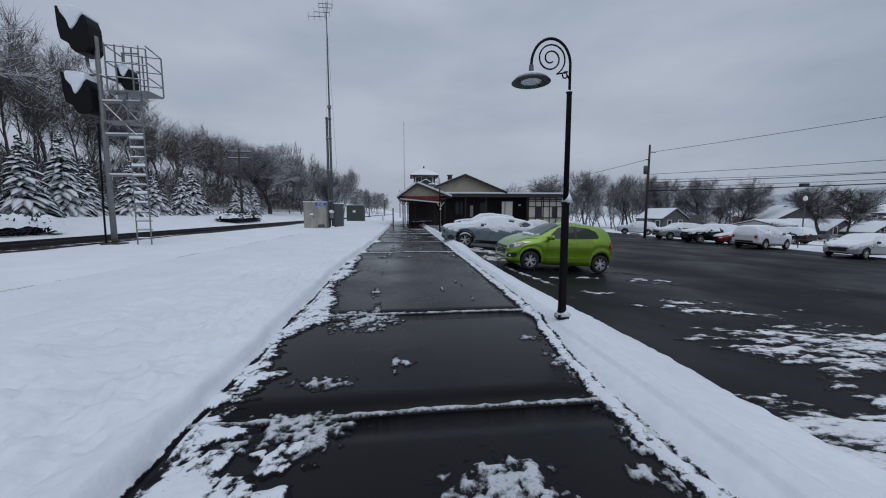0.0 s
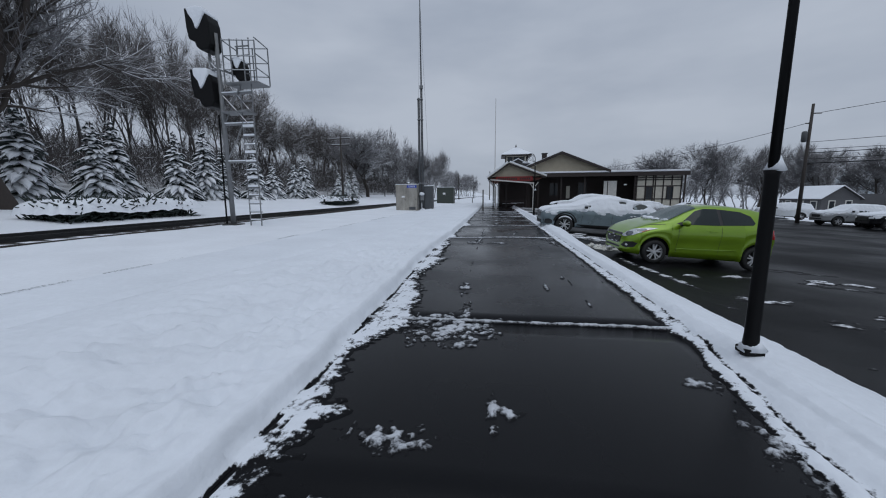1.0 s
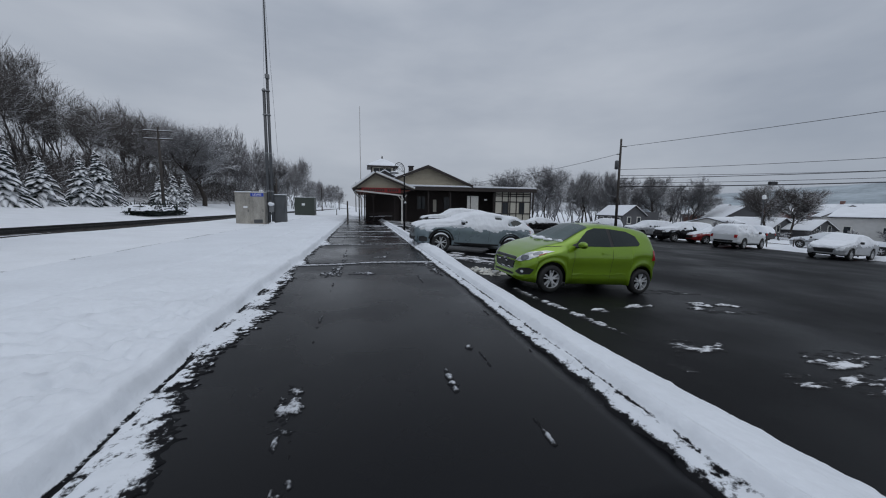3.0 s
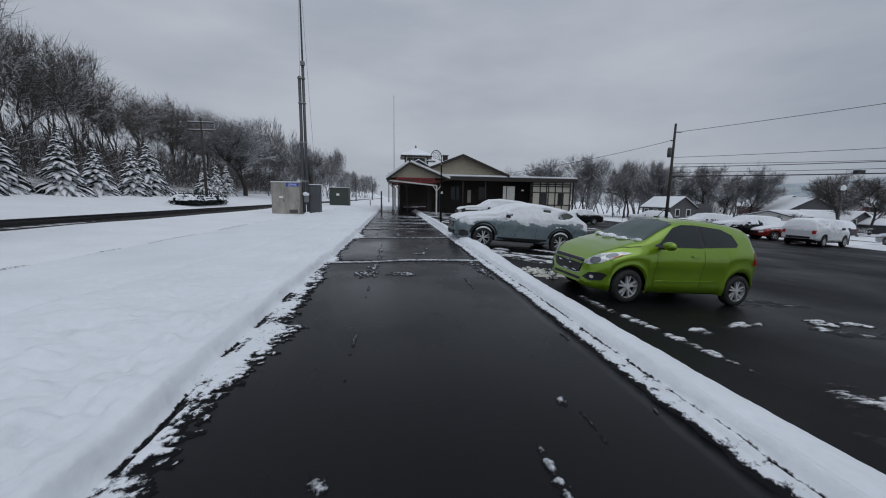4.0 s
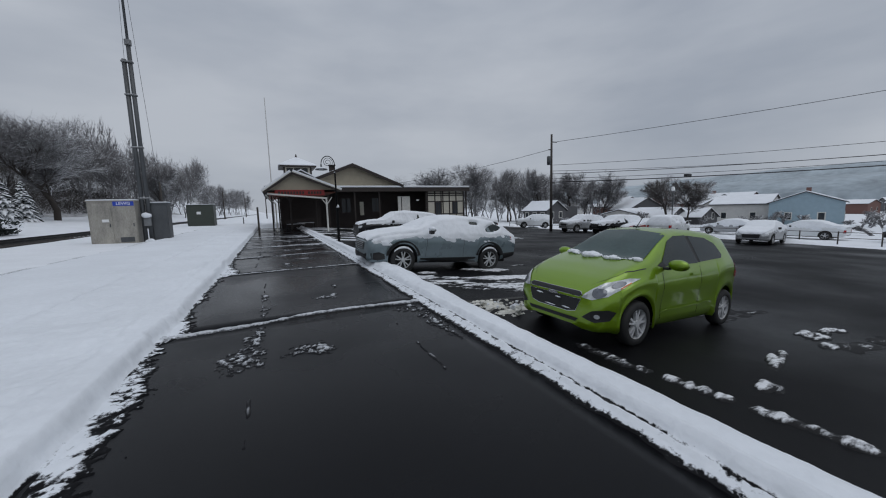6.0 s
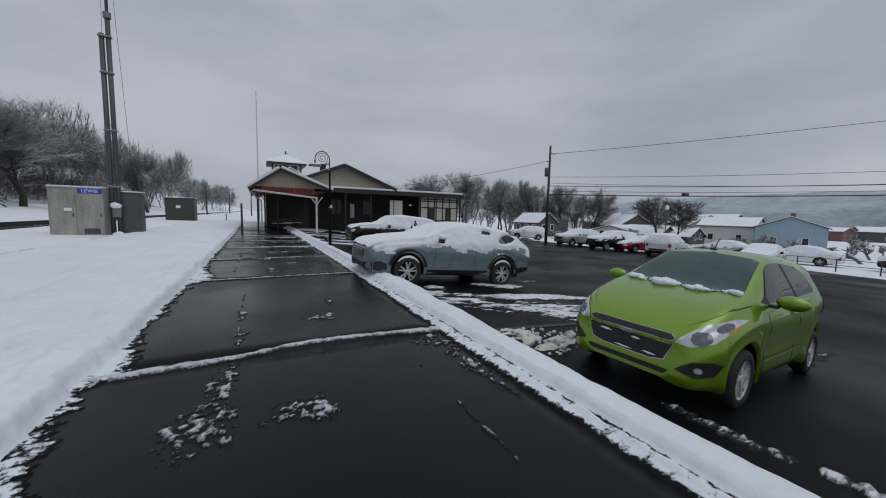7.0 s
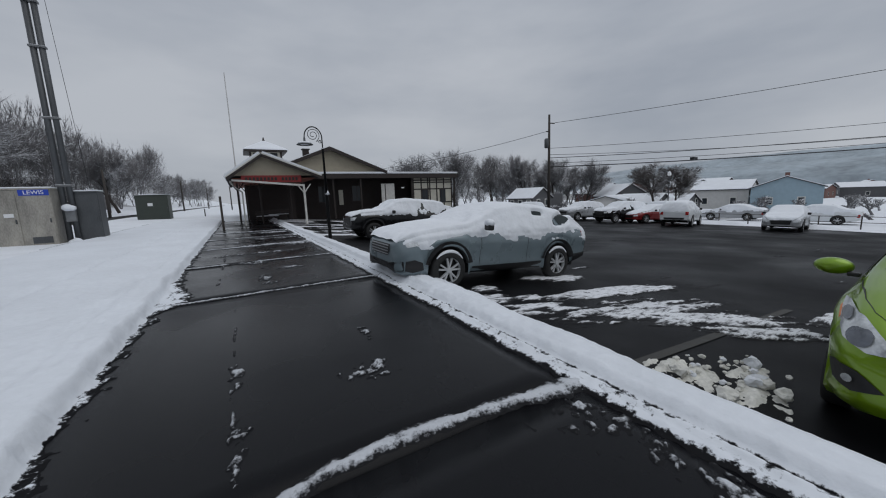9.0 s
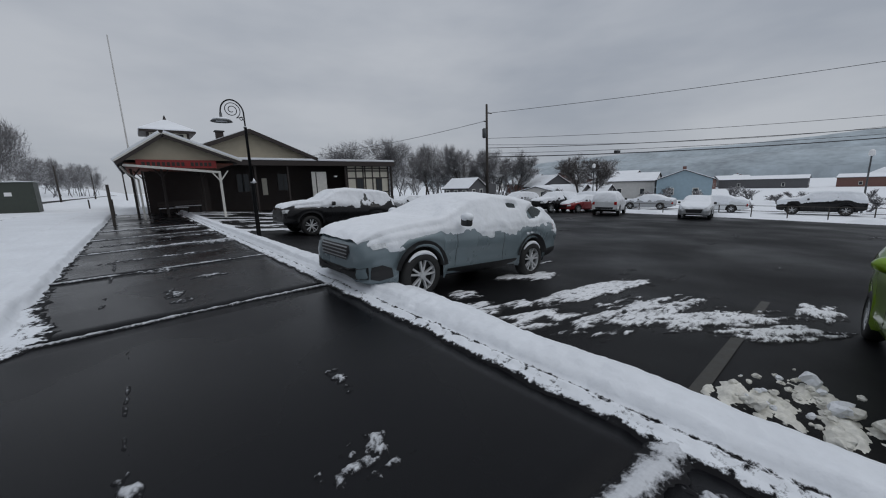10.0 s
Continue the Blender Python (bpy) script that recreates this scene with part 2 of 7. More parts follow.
def part(name, bm, mat, parent, label="", smooth=False):
    return mesh_object(name, bm, mat, parent, label, smooth)


def from_arrays(name, verts, faces, mat, parent=None, label="", smooth=True):
    me = bpy.data.meshes.new(name)
    verts, faces = np.asarray(verts, np.float32), np.asarray(faces, np.int32)
    me.vertices.add(len(verts))
    me.vertices.foreach_set("co", verts.ravel())
    k = faces.shape[1]
    me.loops.add(faces.size)
    me.loops.foreach_set("vertex_index", faces.ravel())
    me.polygons.add(len(faces))
    me.polygons.foreach_set("loop_start", np.arange(0, faces.size, k, dtype=np.int32))
    me.polygons.foreach_set("use_smooth", np.full(len(faces), smooth))
    me.materials.append(mat)
    me.update(calc_edges=True)
    me.validate()
    ob = new(name, me)
    if parent:
        ob.parent = parent
    if label:
        ob["label"] = label
    return ob


def empty(name, m=None):
    ob = new(name)
    if m is not None:
        ob.matrix_world = m
    return ob


def box(bm, x0, x1, y0, y1, z0, z1, bevel=0.0, turn=None):
    made = bmesh.ops.create_cube(bm, size=1)["verts"]
    m = Matrix.Translation(((x0 + x1) / 2, (y0 + y1) / 2, (z0 + z1) / 2)) @ Matrix.Diagonal((abs(x1 - x0), abs(y1 - y0), abs(z1 - z0), 1))
    bmesh.ops.transform(bm, matrix=(turn @ m) if turn else m, verts=made)
    if bevel:
        es = list({e for v in made for e in v.link_edges})
        bmesh.ops.bevel(bm, geom=es, offset=bevel, segments=2, affect="EDGES", profile=0.5)
    return bm


def boxed(*a, **k):
    return box(bmesh.new(), *a, **k)


def tube(bm, points, radii, sides=8, closed_ends=True):
    """A tube along points, with a radius for each."""
    pts = [Vector(p) for p in points]
    if not hasattr(radii, "__len__"):
        radii = [radii] * len(pts)
    rings, up = [], Vector((0.3, 0.2, 1)).normalized()
    side = None
    for i, p in enumerate(pts):
        d = (pts[min(i + 1, len(pts) - 1)] - pts[max(i - 1, 0)]).normalized()
        if side is None:
            side = d.cross(up if abs(d.dot(up)) < 0.95 else Vector((1, 0, 0))).normalized()
        side = (side - d * side.dot(d)).normalized()
        other = d.cross(side)
        rings.append([bm.verts.new(p + (side * math.cos(a) + other * math.sin(a)) * radii[i]) for a in (2 * math.pi * k / sides for k in range(sides))])
    for a, b in zip(rings, rings[1:]):
        for k in range(sides):
            bm.faces.new((a[k], a[(k + 1) % sides], b[(k + 1) % sides], b[k]))
    if closed_ends:
        bm.faces.new(rings[0][::-1]), bm.faces.new(rings[-1])
    return bm


def tubed(points, radii, sides=8):
    return tube(bmesh.new(), points, radii, sides)


def extrude_profile(bm, pts, axis, a, b):
    """A solid from a 2D outline, drawn in the plane across axis, between a and b."""
    def at(p, v):
        return {"x": (v, p[0], p[1]), "y": (p[0], v, p[1]), "z": (p[0], p[1], v)}[axis]
    lo, hi = [bm.verts.new(at(p, a)) for p in pts], [bm.verts.new(at(p, b)) for p in pts]
    bm.faces.new(lo), bm.faces.new(hi[::-1])
    for k in range(len(pts)):
        j = (k + 1) % len(pts)
        bm.faces.new((lo[k], hi[k], hi[j], lo[j]))
    bmesh.ops.recalc_face_normals(bm, faces=bm.faces[:])
    return bm


def extruded(pts, axis, a, b):
    return extrude_profile(bmesh.new(), pts, axis, a, b)


def lattice(ix, iy, seed):
    h = (ix * 374761393 + iy * 668265263 + seed * 974634777) & 0x7FFFFFFF
    h = ((h ^ (h >> 13)) * 1274126177) & 0x7FFFFFFF
    return ((h ^ (h >> 16)) & 0xFFFF) / 65535.0


def value_noise(x, y, seed=0):
    x, y = np.asarray(x, float), np.asarray(y, float)
    ix, iy = np.floor(x).astype(np.int64), np.floor(y).astype(np.int64)
    u, v = x - ix, y - iy
    u, v = u * u * (3 - 2 * u), v * v * (3 - 2 * v)
    a, b = lattice(ix, iy, seed), lattice(ix + 1, iy, seed)
    c, d = lattice(ix, iy + 1, seed), lattice(ix + 1, iy + 1, seed)
    return (a * (1 - u) + b * u) * (1 - v) + (c * (1 - u) + d * u) * v


def fbm(x, y, seed=0, octaves=4):
    """Fractal noise from -1 to 1."""
    total, amp = 0.0, 0.5
    for k in range(octaves):
        total = total + amp * (2 * value_noise(x * 2**k, y * 2**k, seed + 17 * k) - 1)
        amp *= 0.5
    return total


def smooth01(v):
    v = np.clip(v, 0, 1)
    return v * v * (3 - 2 * v)


def sheet(name, xs, ys, height, mat, floor_fn=None, least=-0.016, parent=None, label=""):
    """A snow sheet over a grid: height above floor_fn; where it thins out under least, the sheet is open."""
    gx, gy = np.meshgrid(np.asarray(xs, float), np.asarray(ys, float))
    h = height(gx, gy)
    base = floor_fn(gx, gy) if floor_fn else np.zeros_like(gx)
    z = base + np.maximum(h, -0.05)
    nx, ny = len(xs), len(ys)
    idx = np.arange(nx * ny).reshape(ny, nx)
    quads = np.stack([idx[:-1, :-1], idx[:-1, 1:], idx[1:, 1:], idx[1:, :-1]], -1).reshape(-1, 4)
    keep = (h.ravel()[quads] > least).any(1)
    quads = quads[keep]
    used = np.unique(quads)
    remap = np.zeros(nx * ny, np.int64)
    remap[used] = np.arange(len(used))
    verts = np.stack([gx.ravel(), gy.ravel(), z.ravel()], -1)[used]
    ob = from_arrays(name, verts, remap[quads], mat, parent, label)
    ob.data.attributes.new("snow_depth", "FLOAT", "POINT").data.foreach_set("value", h.ravel()[used].astype(np.float32))
    return ob


# ---- ground ----
def lot_level(x, y):
    x, y = np.asarray(x, float), np.asarray(y, float)
    z = np.where(x < 8, -0.17 - 0.08 * (x - 2.3), -0.626 - 0.04 * (x - 8))
    return z + 0.01 * np.clip(y - 13, -8, 8)


def land(x, y):
    """The lie of the land: tracks and a wooded bank on one side, a town in a shallow valley on the other."""
    x, y = np.asarray(x, float), np.asarray(y, float)
    left = 0.06 + 0.026 * np.clip(-x - 2, 0, 10) + 0.09 * np.clip(-x - 16.5, 0, 12) + 0.24 * np.clip(-x - 28.5, 0, 60)
    left = left - 0.10 * smooth01((-x - 11.2) / 0.8) * smooth01((x + 16.8) / 0.8)
    right = np.where(x < 30, lot_level(np.minimum(x, 30), y) - 0.1, -1.55 - 0.028 * np.clip(x - 30, 0, 60) - 0.012 * np.clip(x - 90, 0, 200))
    right = np.where((y > 64) & (x < 30), np.minimum(0.0, right + 0.25), right)
    z = np.where(x < -1.9, left, np.where(x < 2.1, -0.1, right))
    swell = 0.05 * fbm(x / 5.0, y / 5.0, 3) + 0.012 * fbm(x * 1.3, y * 1.3, 4)
    near = smooth01((-x - 2.2) / 2) + smooth01((x - 30.5) / 2)
    return z + swell * np.clip(near, 0, 1)


def spread(near, far, step, grow):
    v, out = near, [near]
    while v < far:
        v += step
        step *= grow
        out.append(v)
    return out


gxs = sorted({round(v, 3) for v in [-q for q in spread(1.9, 700, 0.35, 1.07)] + [-1.9, -1.6, 0, 1.8, 2.1] + spread(2.6, 1500, 0.8, 1.06)})
gys = sorted({round(v, 3) for v in [12 - q for q in spread(0, 700, 0.6, 1.07)] + spread(12.5, 1500, 0.6, 1.05)})
ground = sheet("ground", gxs, gys, lambda x, y: np.ones_like(x), SNOW, lambda x, y: land(x, y) - 1.0)
tagged(ground, "snow-covered ground falling to the town", "ground", kind="structure")

# walkway of asphalt bays with joints
JOINTS = (-6.0, 2.40, 4.90, 12.78, 17.45, 21.0, 24.7, 28.2, 31.7, 35.2, 38.7, 42.2, 45.7)
walkway = empty("walkway")
tagged(walkway, "dark wet asphalt walkway in bays edged by snow", "walkway", kind="structure")
for a, b in zip(JOINTS, JOINTS[1:]):
    xs, ys = np.linspace(-1.95, 1.80, 16), np.linspace(a + 0.012, b - 0.012, max(4, int((b - a) / 0.3)))
    gx, gy = np.meshgrid(xs, ys)
    gz = 0.006 * fbm(gx * 0.9, gy * 0.5, 9)
    n, mrows = len(xs), len(ys)
    idx = np.arange(n * mrows).reshape(mrows, n)
    q = np.stack([idx[:-1, :-1], idx[:-1, 1:], idx[1:, 1:], idx[1:, :-1]], -1).reshape(-1, 4)
    top = np.stack([gx.ravel(), gy.ravel(), gz.ravel() - 0.006], -1)
    rim = np.concatenate([idx[0, :], idx[1:, -1], idx[-1, -2::-1], idx[-2:0:-1, 0]])
    low = top[rim] - (0, 0, 0.09)
    k0 = len(top) + np.arange(len(rim))
    skirt = np.stack([rim, k0, np.roll(k0, -1), np.roll(rim, -1)], -1)
    from_arrays("slab", np.concatenate([top, low]), np.concatenate([q, skirt]), ASPHALT, walkway)

# car park, a gently falling sheet of wet asphalt with a thickness at its rim
lot_x = sorted({round(v, 3) for v in list(np.arange(2.02, 30.3, 0.6)) + [30.2]})
car_park = sheet("car_park", lot_x, np.arange(-30, 64.1, 0.8), lambda x, y: np.ones_like(x), LOT_ASPHALT, lambda x, y: lot_level(x, y) - 1.0 + 0.006 * fbm(x * 0.4, y * 0.4, 21))
tagged(car_park, "wet dark asphalt car park with slush patches", "car park", kind="structure")
kerb = mesh_object("kerb", boxed(1.845, 2.01, -8, 47, -0.35, 0.02, 0.012), CONCRETE)
tagged(kerb, "low concrete kerb under packed snow", "kerb", kind="structure")
bay_line = sheet("parking_line", np.linspace(0, 4.3, 36), np.linspace(-0.055, 0.055, 5), lambda x, y: 0.004 + 0 * x, PAINT_LINE)
turn = pose(2.75, 12.93, 0, 0, 0, 1.5)
for v in bay_line.data.vertices:
    w = turn @ v.co
    v.co = (w.x, w.y, float(lot_level(w.x, w.y)) + 0.006 + v.co.z)
tagged(bay_line, "worn pale parking bay line on wet asphalt", "parking line")

# thick snow beside the walkway, thinning out to a ragged rim
def crease(y):
    return np.interp(y, [-5, 2, 3.3, 5.5, 7.5, 10, 11.4, 12.4, 17, 26, 50], [-1.47, -1.47, -1.51, -1.55, -1.66, -1.70, -1.68, -1.63, -1.61, -1.65, -1.76])


def left_bank(x, y):
    c = crease(y) + 0.05 * fbm(y * 1.1, y * 0 + 3, 31) + 0.09 * fbm(y * 5.5, x * 2.0, 40) * smooth01((y - 10.8) / 1.5)
    rim = np.interp(y, [-5, 1.0, 2.15, 2.38, 2.95, 3.1, 3.3, 4.0, 4.45, 4.7, 5.6, 6.3, 6.8, 7.6, 8.6, 8.8, 9.0, 10.5, 12.5, 12.75, 13.2, 14, 15.5, 17, 17.6, 18.2, 19, 21, 40], [-0.5, -0.5, -0.58, -1.16, -1.22, -1.0, -1.25, -1.28, -1.15, -0.95, -1.08, -1.2, -1.42, -1.43, -1.27, -1.22, -1.42, -1.46, -1.54, -1.34, -1.42, -1.50, -1.54, -1.46, -1.18, -1.22, -1.46, -1.54, -1.66])
    rim = rim + 0.07 * fbm(x * 3.0, y * 3.6, 32) + 0.09 * fbm(x * 4, y * 11, 33) + 0.12 * fbm(x * 9, y * 24, 36, 3) + (0.16 * fbm(x * 16, y * 30, 44, 3) + 0.06) * smooth01((y - 6.3) / 0.8) * smooth01((12.0 - y) / 1.0)
    thin = 0.022 * smooth01((rim + 0.05 - x) / 0.26) - 0.004 + (0.012 * fbm(x * 6, y * 6, 37) + 0.014 * fbm(x * 22, y * 9, 39, 3)) * (x < rim + 0.05)
    holes = smooth01((fbm(x * 5.5, y * 5.5, 34, 5) - 0.05) * 4) * smooth01((2.35 - y) / 0.25) * smooth01((x + 1.32) / 0.1) * 0.06
    thick = 0.10 * smooth01((c - x) / 0.07) + 0.022 * fbm(x * 1.6, y * 1.1, 35) + (0.11 * np.maximum(fbm(x * 3.6, y * 3.0, 41), -0.15) + 0.085 * fbm(x * 9, y * 8, 42, 3)) * smooth01((c - x) / 0.35) * smooth01((x + 3.9) / 0.9) * (0.35 + 0.65 * smooth01((11 - y) / 4)) - 0.03 * smooth01((fbm(x * 2.6 + 9, y * 1.9, 43, 2) - 0.27) * 9) * smooth01((-x - 2.3) / 0.5) * smooth01((x + 4.3) / 0.5)
    groove = np.exp(-(((x - np.interp(y, [0, 3.5, 9, 14, 26, 45], [-4.7, -4.45, -3.9, -3.35, -3.25, -3.0])) / 0.055) ** 2)) * 0.06
    gap = (np.exp(-(((x - c - 0.028) / 0.026) ** 2)) * 0.045 + np.exp(-(((x - c - 0.10) / 0.02) ** 2)) * 0.016) * np.interp(y, [1.5, 2.6, 4, 10.5, 12], [1.1, 0.7, 0.5, 0.5, 0.0]) * smooth01((fbm(y * 2.2, y * 0 + 7, 38, 5) + 0.22) * 3) * (y < 12)
    fade = smooth01((x + 6.4) / 0.8)
    return np.where(x < c, thick * fade + 0.06 * fade + 0.012, np.maximum(thin - holes - 0.06 * smooth01((x - rim) / 0.05), -0.04)) - groove * fade - gap


lxs = np.concatenate([np.arange(-6.5, -2.2, 0.075), np.arange(-2.2, -0.25, 0.025)])
lys = np.concatenate([np.arange(-1.5, 14, 0.03), np.arange(14, 48, 0.1)])
snow_bank = sheet("snow_bank", lxs, lys, left_bank, SNOW_FILM, lambda x, y: np.where(x < -2.0, land(x, y) - 0.012 - 0.045 * smooth01((x + 3.4) / 1.2), np.where(x < -1.9, 0.01, 0.0)))
tagged(snow_bank, "trodden snow bank thinning out over the walkway's rim", "snow", kind="stuff")


# snow on the kerb
def kerb_snow(x, y):
    inner = np.interp(y, [-4, 1.2, 2.4, 3.4, 4.3, 5.2, 8, 60], [1.62, 1.60, 1.58, 1.66, 1.80, 1.86, 1.885, 1.885]) + 0.03 * fbm(y * 2.2, y * 0 + 1, 51) + 0.02 * fbm(y * 9, x * 3, 59)
    outer = np.interp(y, [-4, 0.5, 2.2, 3.3, 4.3, 6, 7.2, 8.1, 9.3, 12, 14.4, 16.1, 18, 21, 26, 60], [3.1, 3.05, 3.0, 2.98, 2.95, 2.83, 2.74, 2.58, 2.48, 2.52, 2.60, 2.86, 2.74, 2.5, 2.42, 2.3]) + 0.05 * fbm(y * 1.4, y * 0 + 2, 52) + 0.04 * fbm(y * 7, y * 0 + 5, 53)
    u = (x - inner) / (outer - inner)
    arch = np.clip(u * (1 - u) * 4, 0, 1) ** 0.6
    high = np.interp(y, [-4, 2, 4, 7, 12, 15, 17, 20, 30, 60], [0.10, 0.11, 0.125, 0.125, 0.125, 0.14, 0.15, 0.11, 0.07, 0.04])
    rough = np.interp(y, [-4, 10.5, 13.5, 16, 60], [0.8, 0.8, 1.8, 3.2, 3.2])
    h = high * arch * (1 + 0.16 * fbm(x * 2.5, y * 1.2, 54)) + rough * 0.012 * fbm(x * 8, y * 8, 55)
    h = np.where((u > 0) & (u < 1), h, -0.06 * np.clip(np.maximum(-u, u - 1) * 12, 0, 1) )
    ribbon = 0.034 * np.clip(1.1 - np.abs((x - inner + 0.075) / (0.08 + 0.035 * fbm(y * 3.1, x * 4, 57) + 0.03 * fbm(y * 11, x * 9, 59) + 0.008 * smooth01((y - 10) / 2))), -1, 0.7) * (0.9 + 0.8 * fbm(x * 14, y * 14, 58)) - 0.002
    return np.where(u < 0, np.maximum(ribbon, -0.04), h)


def kerb_floor(x, y):
    return np.where(x < 2.0, np.where(x < 1.83, 0.0, 0.02), np.maximum(lot_level(x, y), -0.25) + np.clip((2.7 - x) * 0.26, 0, 0.14) + 0.012)


kys = np.concatenate([np.arange(-2, 16, 0.03), np.arange(16, 47, 0.09)])
kerb_bank = sheet("kerb_snow", np.arange(1.36, 3.5, 0.025), kys, kerb_snow, SNOW_FILM, kerb_floor)
tagged(kerb_bank, "packed snow ridge along the kerb", "snow", kind="stuff")


# snow left in joints and cracks, and scattered patches on the walkway
def walk_scraps(x, y):
    h = -0.05 * np.ones_like(x)
    for jy, w, bend, rag in ((2.40, 0.022, 0.03, 1.0), (4.90, 0.026, 0.02, 1.0), (12.78, 0.07, 0.07, 1.2), (17.45, 0.028, 0.02, 0.9), (21.0, 0.03, 0.02, 1.4), (24.7, 0.06, 0.1, 1.6), (28.2, 0.05, 0.05, 1.5), (31.7, 0.05, 0.05, 1.5)):
        mid = jy + (np.interp(x, [-1.8, -1.2, -0.5, -0.1, 0.33, 1.0, 1.6], [-0.09, -0.05, 0.0, 0.11, 0.15, 0.09, 0.0]) if jy == 12.78 else bend * np.sin((x + 0.4) * 1.3)) + 0.02 * fbm(x * 3, x * 0 + jy, 61)
        w = w * (1 + 0.6 * fbm(x * 5, x * 0 + 2 * jy, 62)) * np.interp(np.abs(x), [0, 1.0, 1.8], [0.9, 1.0, 1.3])
        h = np.maximum(h, 0.029 * (1 - np.abs(y - mid) / np.maximum(w, 0.008)) + 0.016 * fbm(x * 16, y * 16, 63, 3))
    for cx, w, y0, y1, cut in ((-0.57, 0.016, 5.3, 17, 0.05), (1.08, 0.016, 5.6, 15.2, 0.04), (1.60, 0.016, 6.4, 10.5, 0.05), (-0.85, 0.03, 17.5, 24, -0.05), (-0.05, 0.03, 17.8, 22, 0.1)):
        mid = cx + 0.03 * fbm(y * 1.2, y * 0 + cx * 9, 64)
        on = smooth01((fbm(y * 2.3, y * 0 + cx * 5, 65) - cut - 0.06) * 6) * (y > y0) * (y < y1)
        h = np.maximum(h, (0.016 * (1 - np.abs(x - mid) / w) + 0.022 * fbm(x * 18, y * 14, 66)) * on - 0.05 * (1 - on) - 0.007)
    for px, py, rx, ry, cut in ((-0.55, 4.62, 0.34, 0.34, 0.05), (-0.45, 5.25, 0.05, 0.32, -0.1), (-0.80, 4.95, 0.45, 0.09, -0.05), (-0.70, 2.92, 0.22, 0.10, 0.14), (-0.11, 3.26, 0.03, 0.14, -0.1), (0.03, 3.26, 0.14, 0.05, 0.16),
                               (0.52, 1.62, 0.22, 0.17, -0.35), (1.36, 1.62, 0.13, 0.10, 0.0), (-0.75, 2.25, 0.3, 0.16, 0.0), (1.40, 3.80, 0.12, 0.07, 0.12), (1.45, 3.0, 0.10, 0.5, 0.22), (1.50, 2.1, 0.14, 0.5, 0.16),
                               (1.02, 7.15, 0.04, 0.05, 0.0), (0.66, 6.5, 0.03, 0.15, 0.05), (-0.55, 6.28, 0.08, 0.24, 0.1), (-0.66, 11.5, 0.16, 0.30, 0.0), (-0.02, 11.47, 0.20, 0.16, 0.02), (-0.60, 12.1, 0.09, 0.5, 0.02), (0.44, 13.88, 0.18, 0.12, 0.03),
                               (0.70, 14.72, 0.05, 0.16, 0.12), (-0.54, 14.45, 0.05, 0.25, 0.15), (-0.52, 13.35, 0.05, 0.22, 0.15), (1.58, 11.9, 0.09, 0.6, 0.16), (1.45, 12.4, 0.15, 0.2, 0.14), (-0.10, 18.72, 0.10, 0.22, 0.05), (0.02, 18.2, 0.14, 0.1, 0.12),
                               (-0.19, 20.83, 0.28, 0.16, 0.02), (0.5, 19.6, 0.2, 0.1, 0.12), (0.09, 24.86, 0.9, 0.28, 0.02), (1.44, 24.73, 0.55, 0.5, -0.05), (0.0, 22.7, 0.9, 0.14, 0.1), (0.9, 27.2, 0.8, 0.25, 0.02), (-0.6, 26.2, 0.7, 0.2, 0.06), (1.0, 30.5, 0.7, 0.5, 0.0)):
        r = ((x - px) / rx) ** 2 + ((y - py) / ry) ** 2
        near = r < 6
        if near.any():
            hh = np.full_like(h, -0.05)
            xx, yy = x[near], y[near]
            hh[near] = (0.55 * (1 - 0.55 * r[near]) + 0.8 * fbm(xx * 6.5 + 3, yy * 6.5, 67, 4) + 1.15 * fbm(xx * 24, yy * 24, 68, 4) - 0.25 - 0.07 * (py > 6) - cut) * 0.034
            h = np.maximum(h, np.minimum(hh, 0.022))
    return np.minimum(h, 0.03)


scraps = sheet("snow_scraps", np.arange(-1.7, 1.82, 0.02), np.arange(1.2, 17.6, 0.02), walk_scraps, SCRAP_FILM, lambda x, y: -0.003 + 0 * x, least=-0.007)
tagged(scraps, "thin snow left in joints, cracks and scraps on the walkway", "snow", kind="stuff")
far_scraps = sheet("snow_scraps", np.arange(-1.8, 1.9, 0.04), np.arange(17.3, 34, 0.04), walk_scraps, SCRAP_FILM, lambda x, y: -0.002 + 0 * x)
tagged(far_scraps, "snow left across the older paving by the depot", "snow", kind="stuff")


# slush and wind-blown snow on the car park
def lot_patches(spec, seed, thick=0.035, crumbs=0.004):
    def height(x, y):
        h = np.full_like(x, -0.5)
        for px, py, rx, ry, ang, cut in spec:
            c, s = math.cos(radians(ang)), math.sin(radians(ang))
            u, v = ((x - px) * c + (y - py) * s) / rx, (-(x - px) * s + (y - py) * c) / ry
            r = u * u + v * v
            n1 = fbm(u * rx * 0.9 + 5, v * ry * 6.0, seed, 5)
            n2 = fbm((x * c + y * s) * 4, (y * c - x * s) * 15, seed + 1, 4)
            h = np.maximum(h, np.where(r < 4, 0.5 * (1 - r) + 0.8 * n1 + 0.75 * n2 - 0.11 - cut, -0.5))
        return np.minimum(h * thick * 1.9, thick) + crumbs * fbm(x * 20, y * 20, seed + 2, 3) * (h > 0.02)
    return height


def lot_snow(name, x0, x1, y0, y1, step, spec, seed, mat=SLUSH_FILM, thick=0.035, label="wind-streaked slush left on the wet car park", crumbs=0.004):
    ob = sheet(name, np.arange(x0, x1, step), np.arange(y0, y1, step), lot_patches(spec, seed, thick, crumbs), mat, lambda x, y: lot_level(x, y) + 0.001, least=0.001)
    return tagged(ob, label, "snow", kind="stuff")


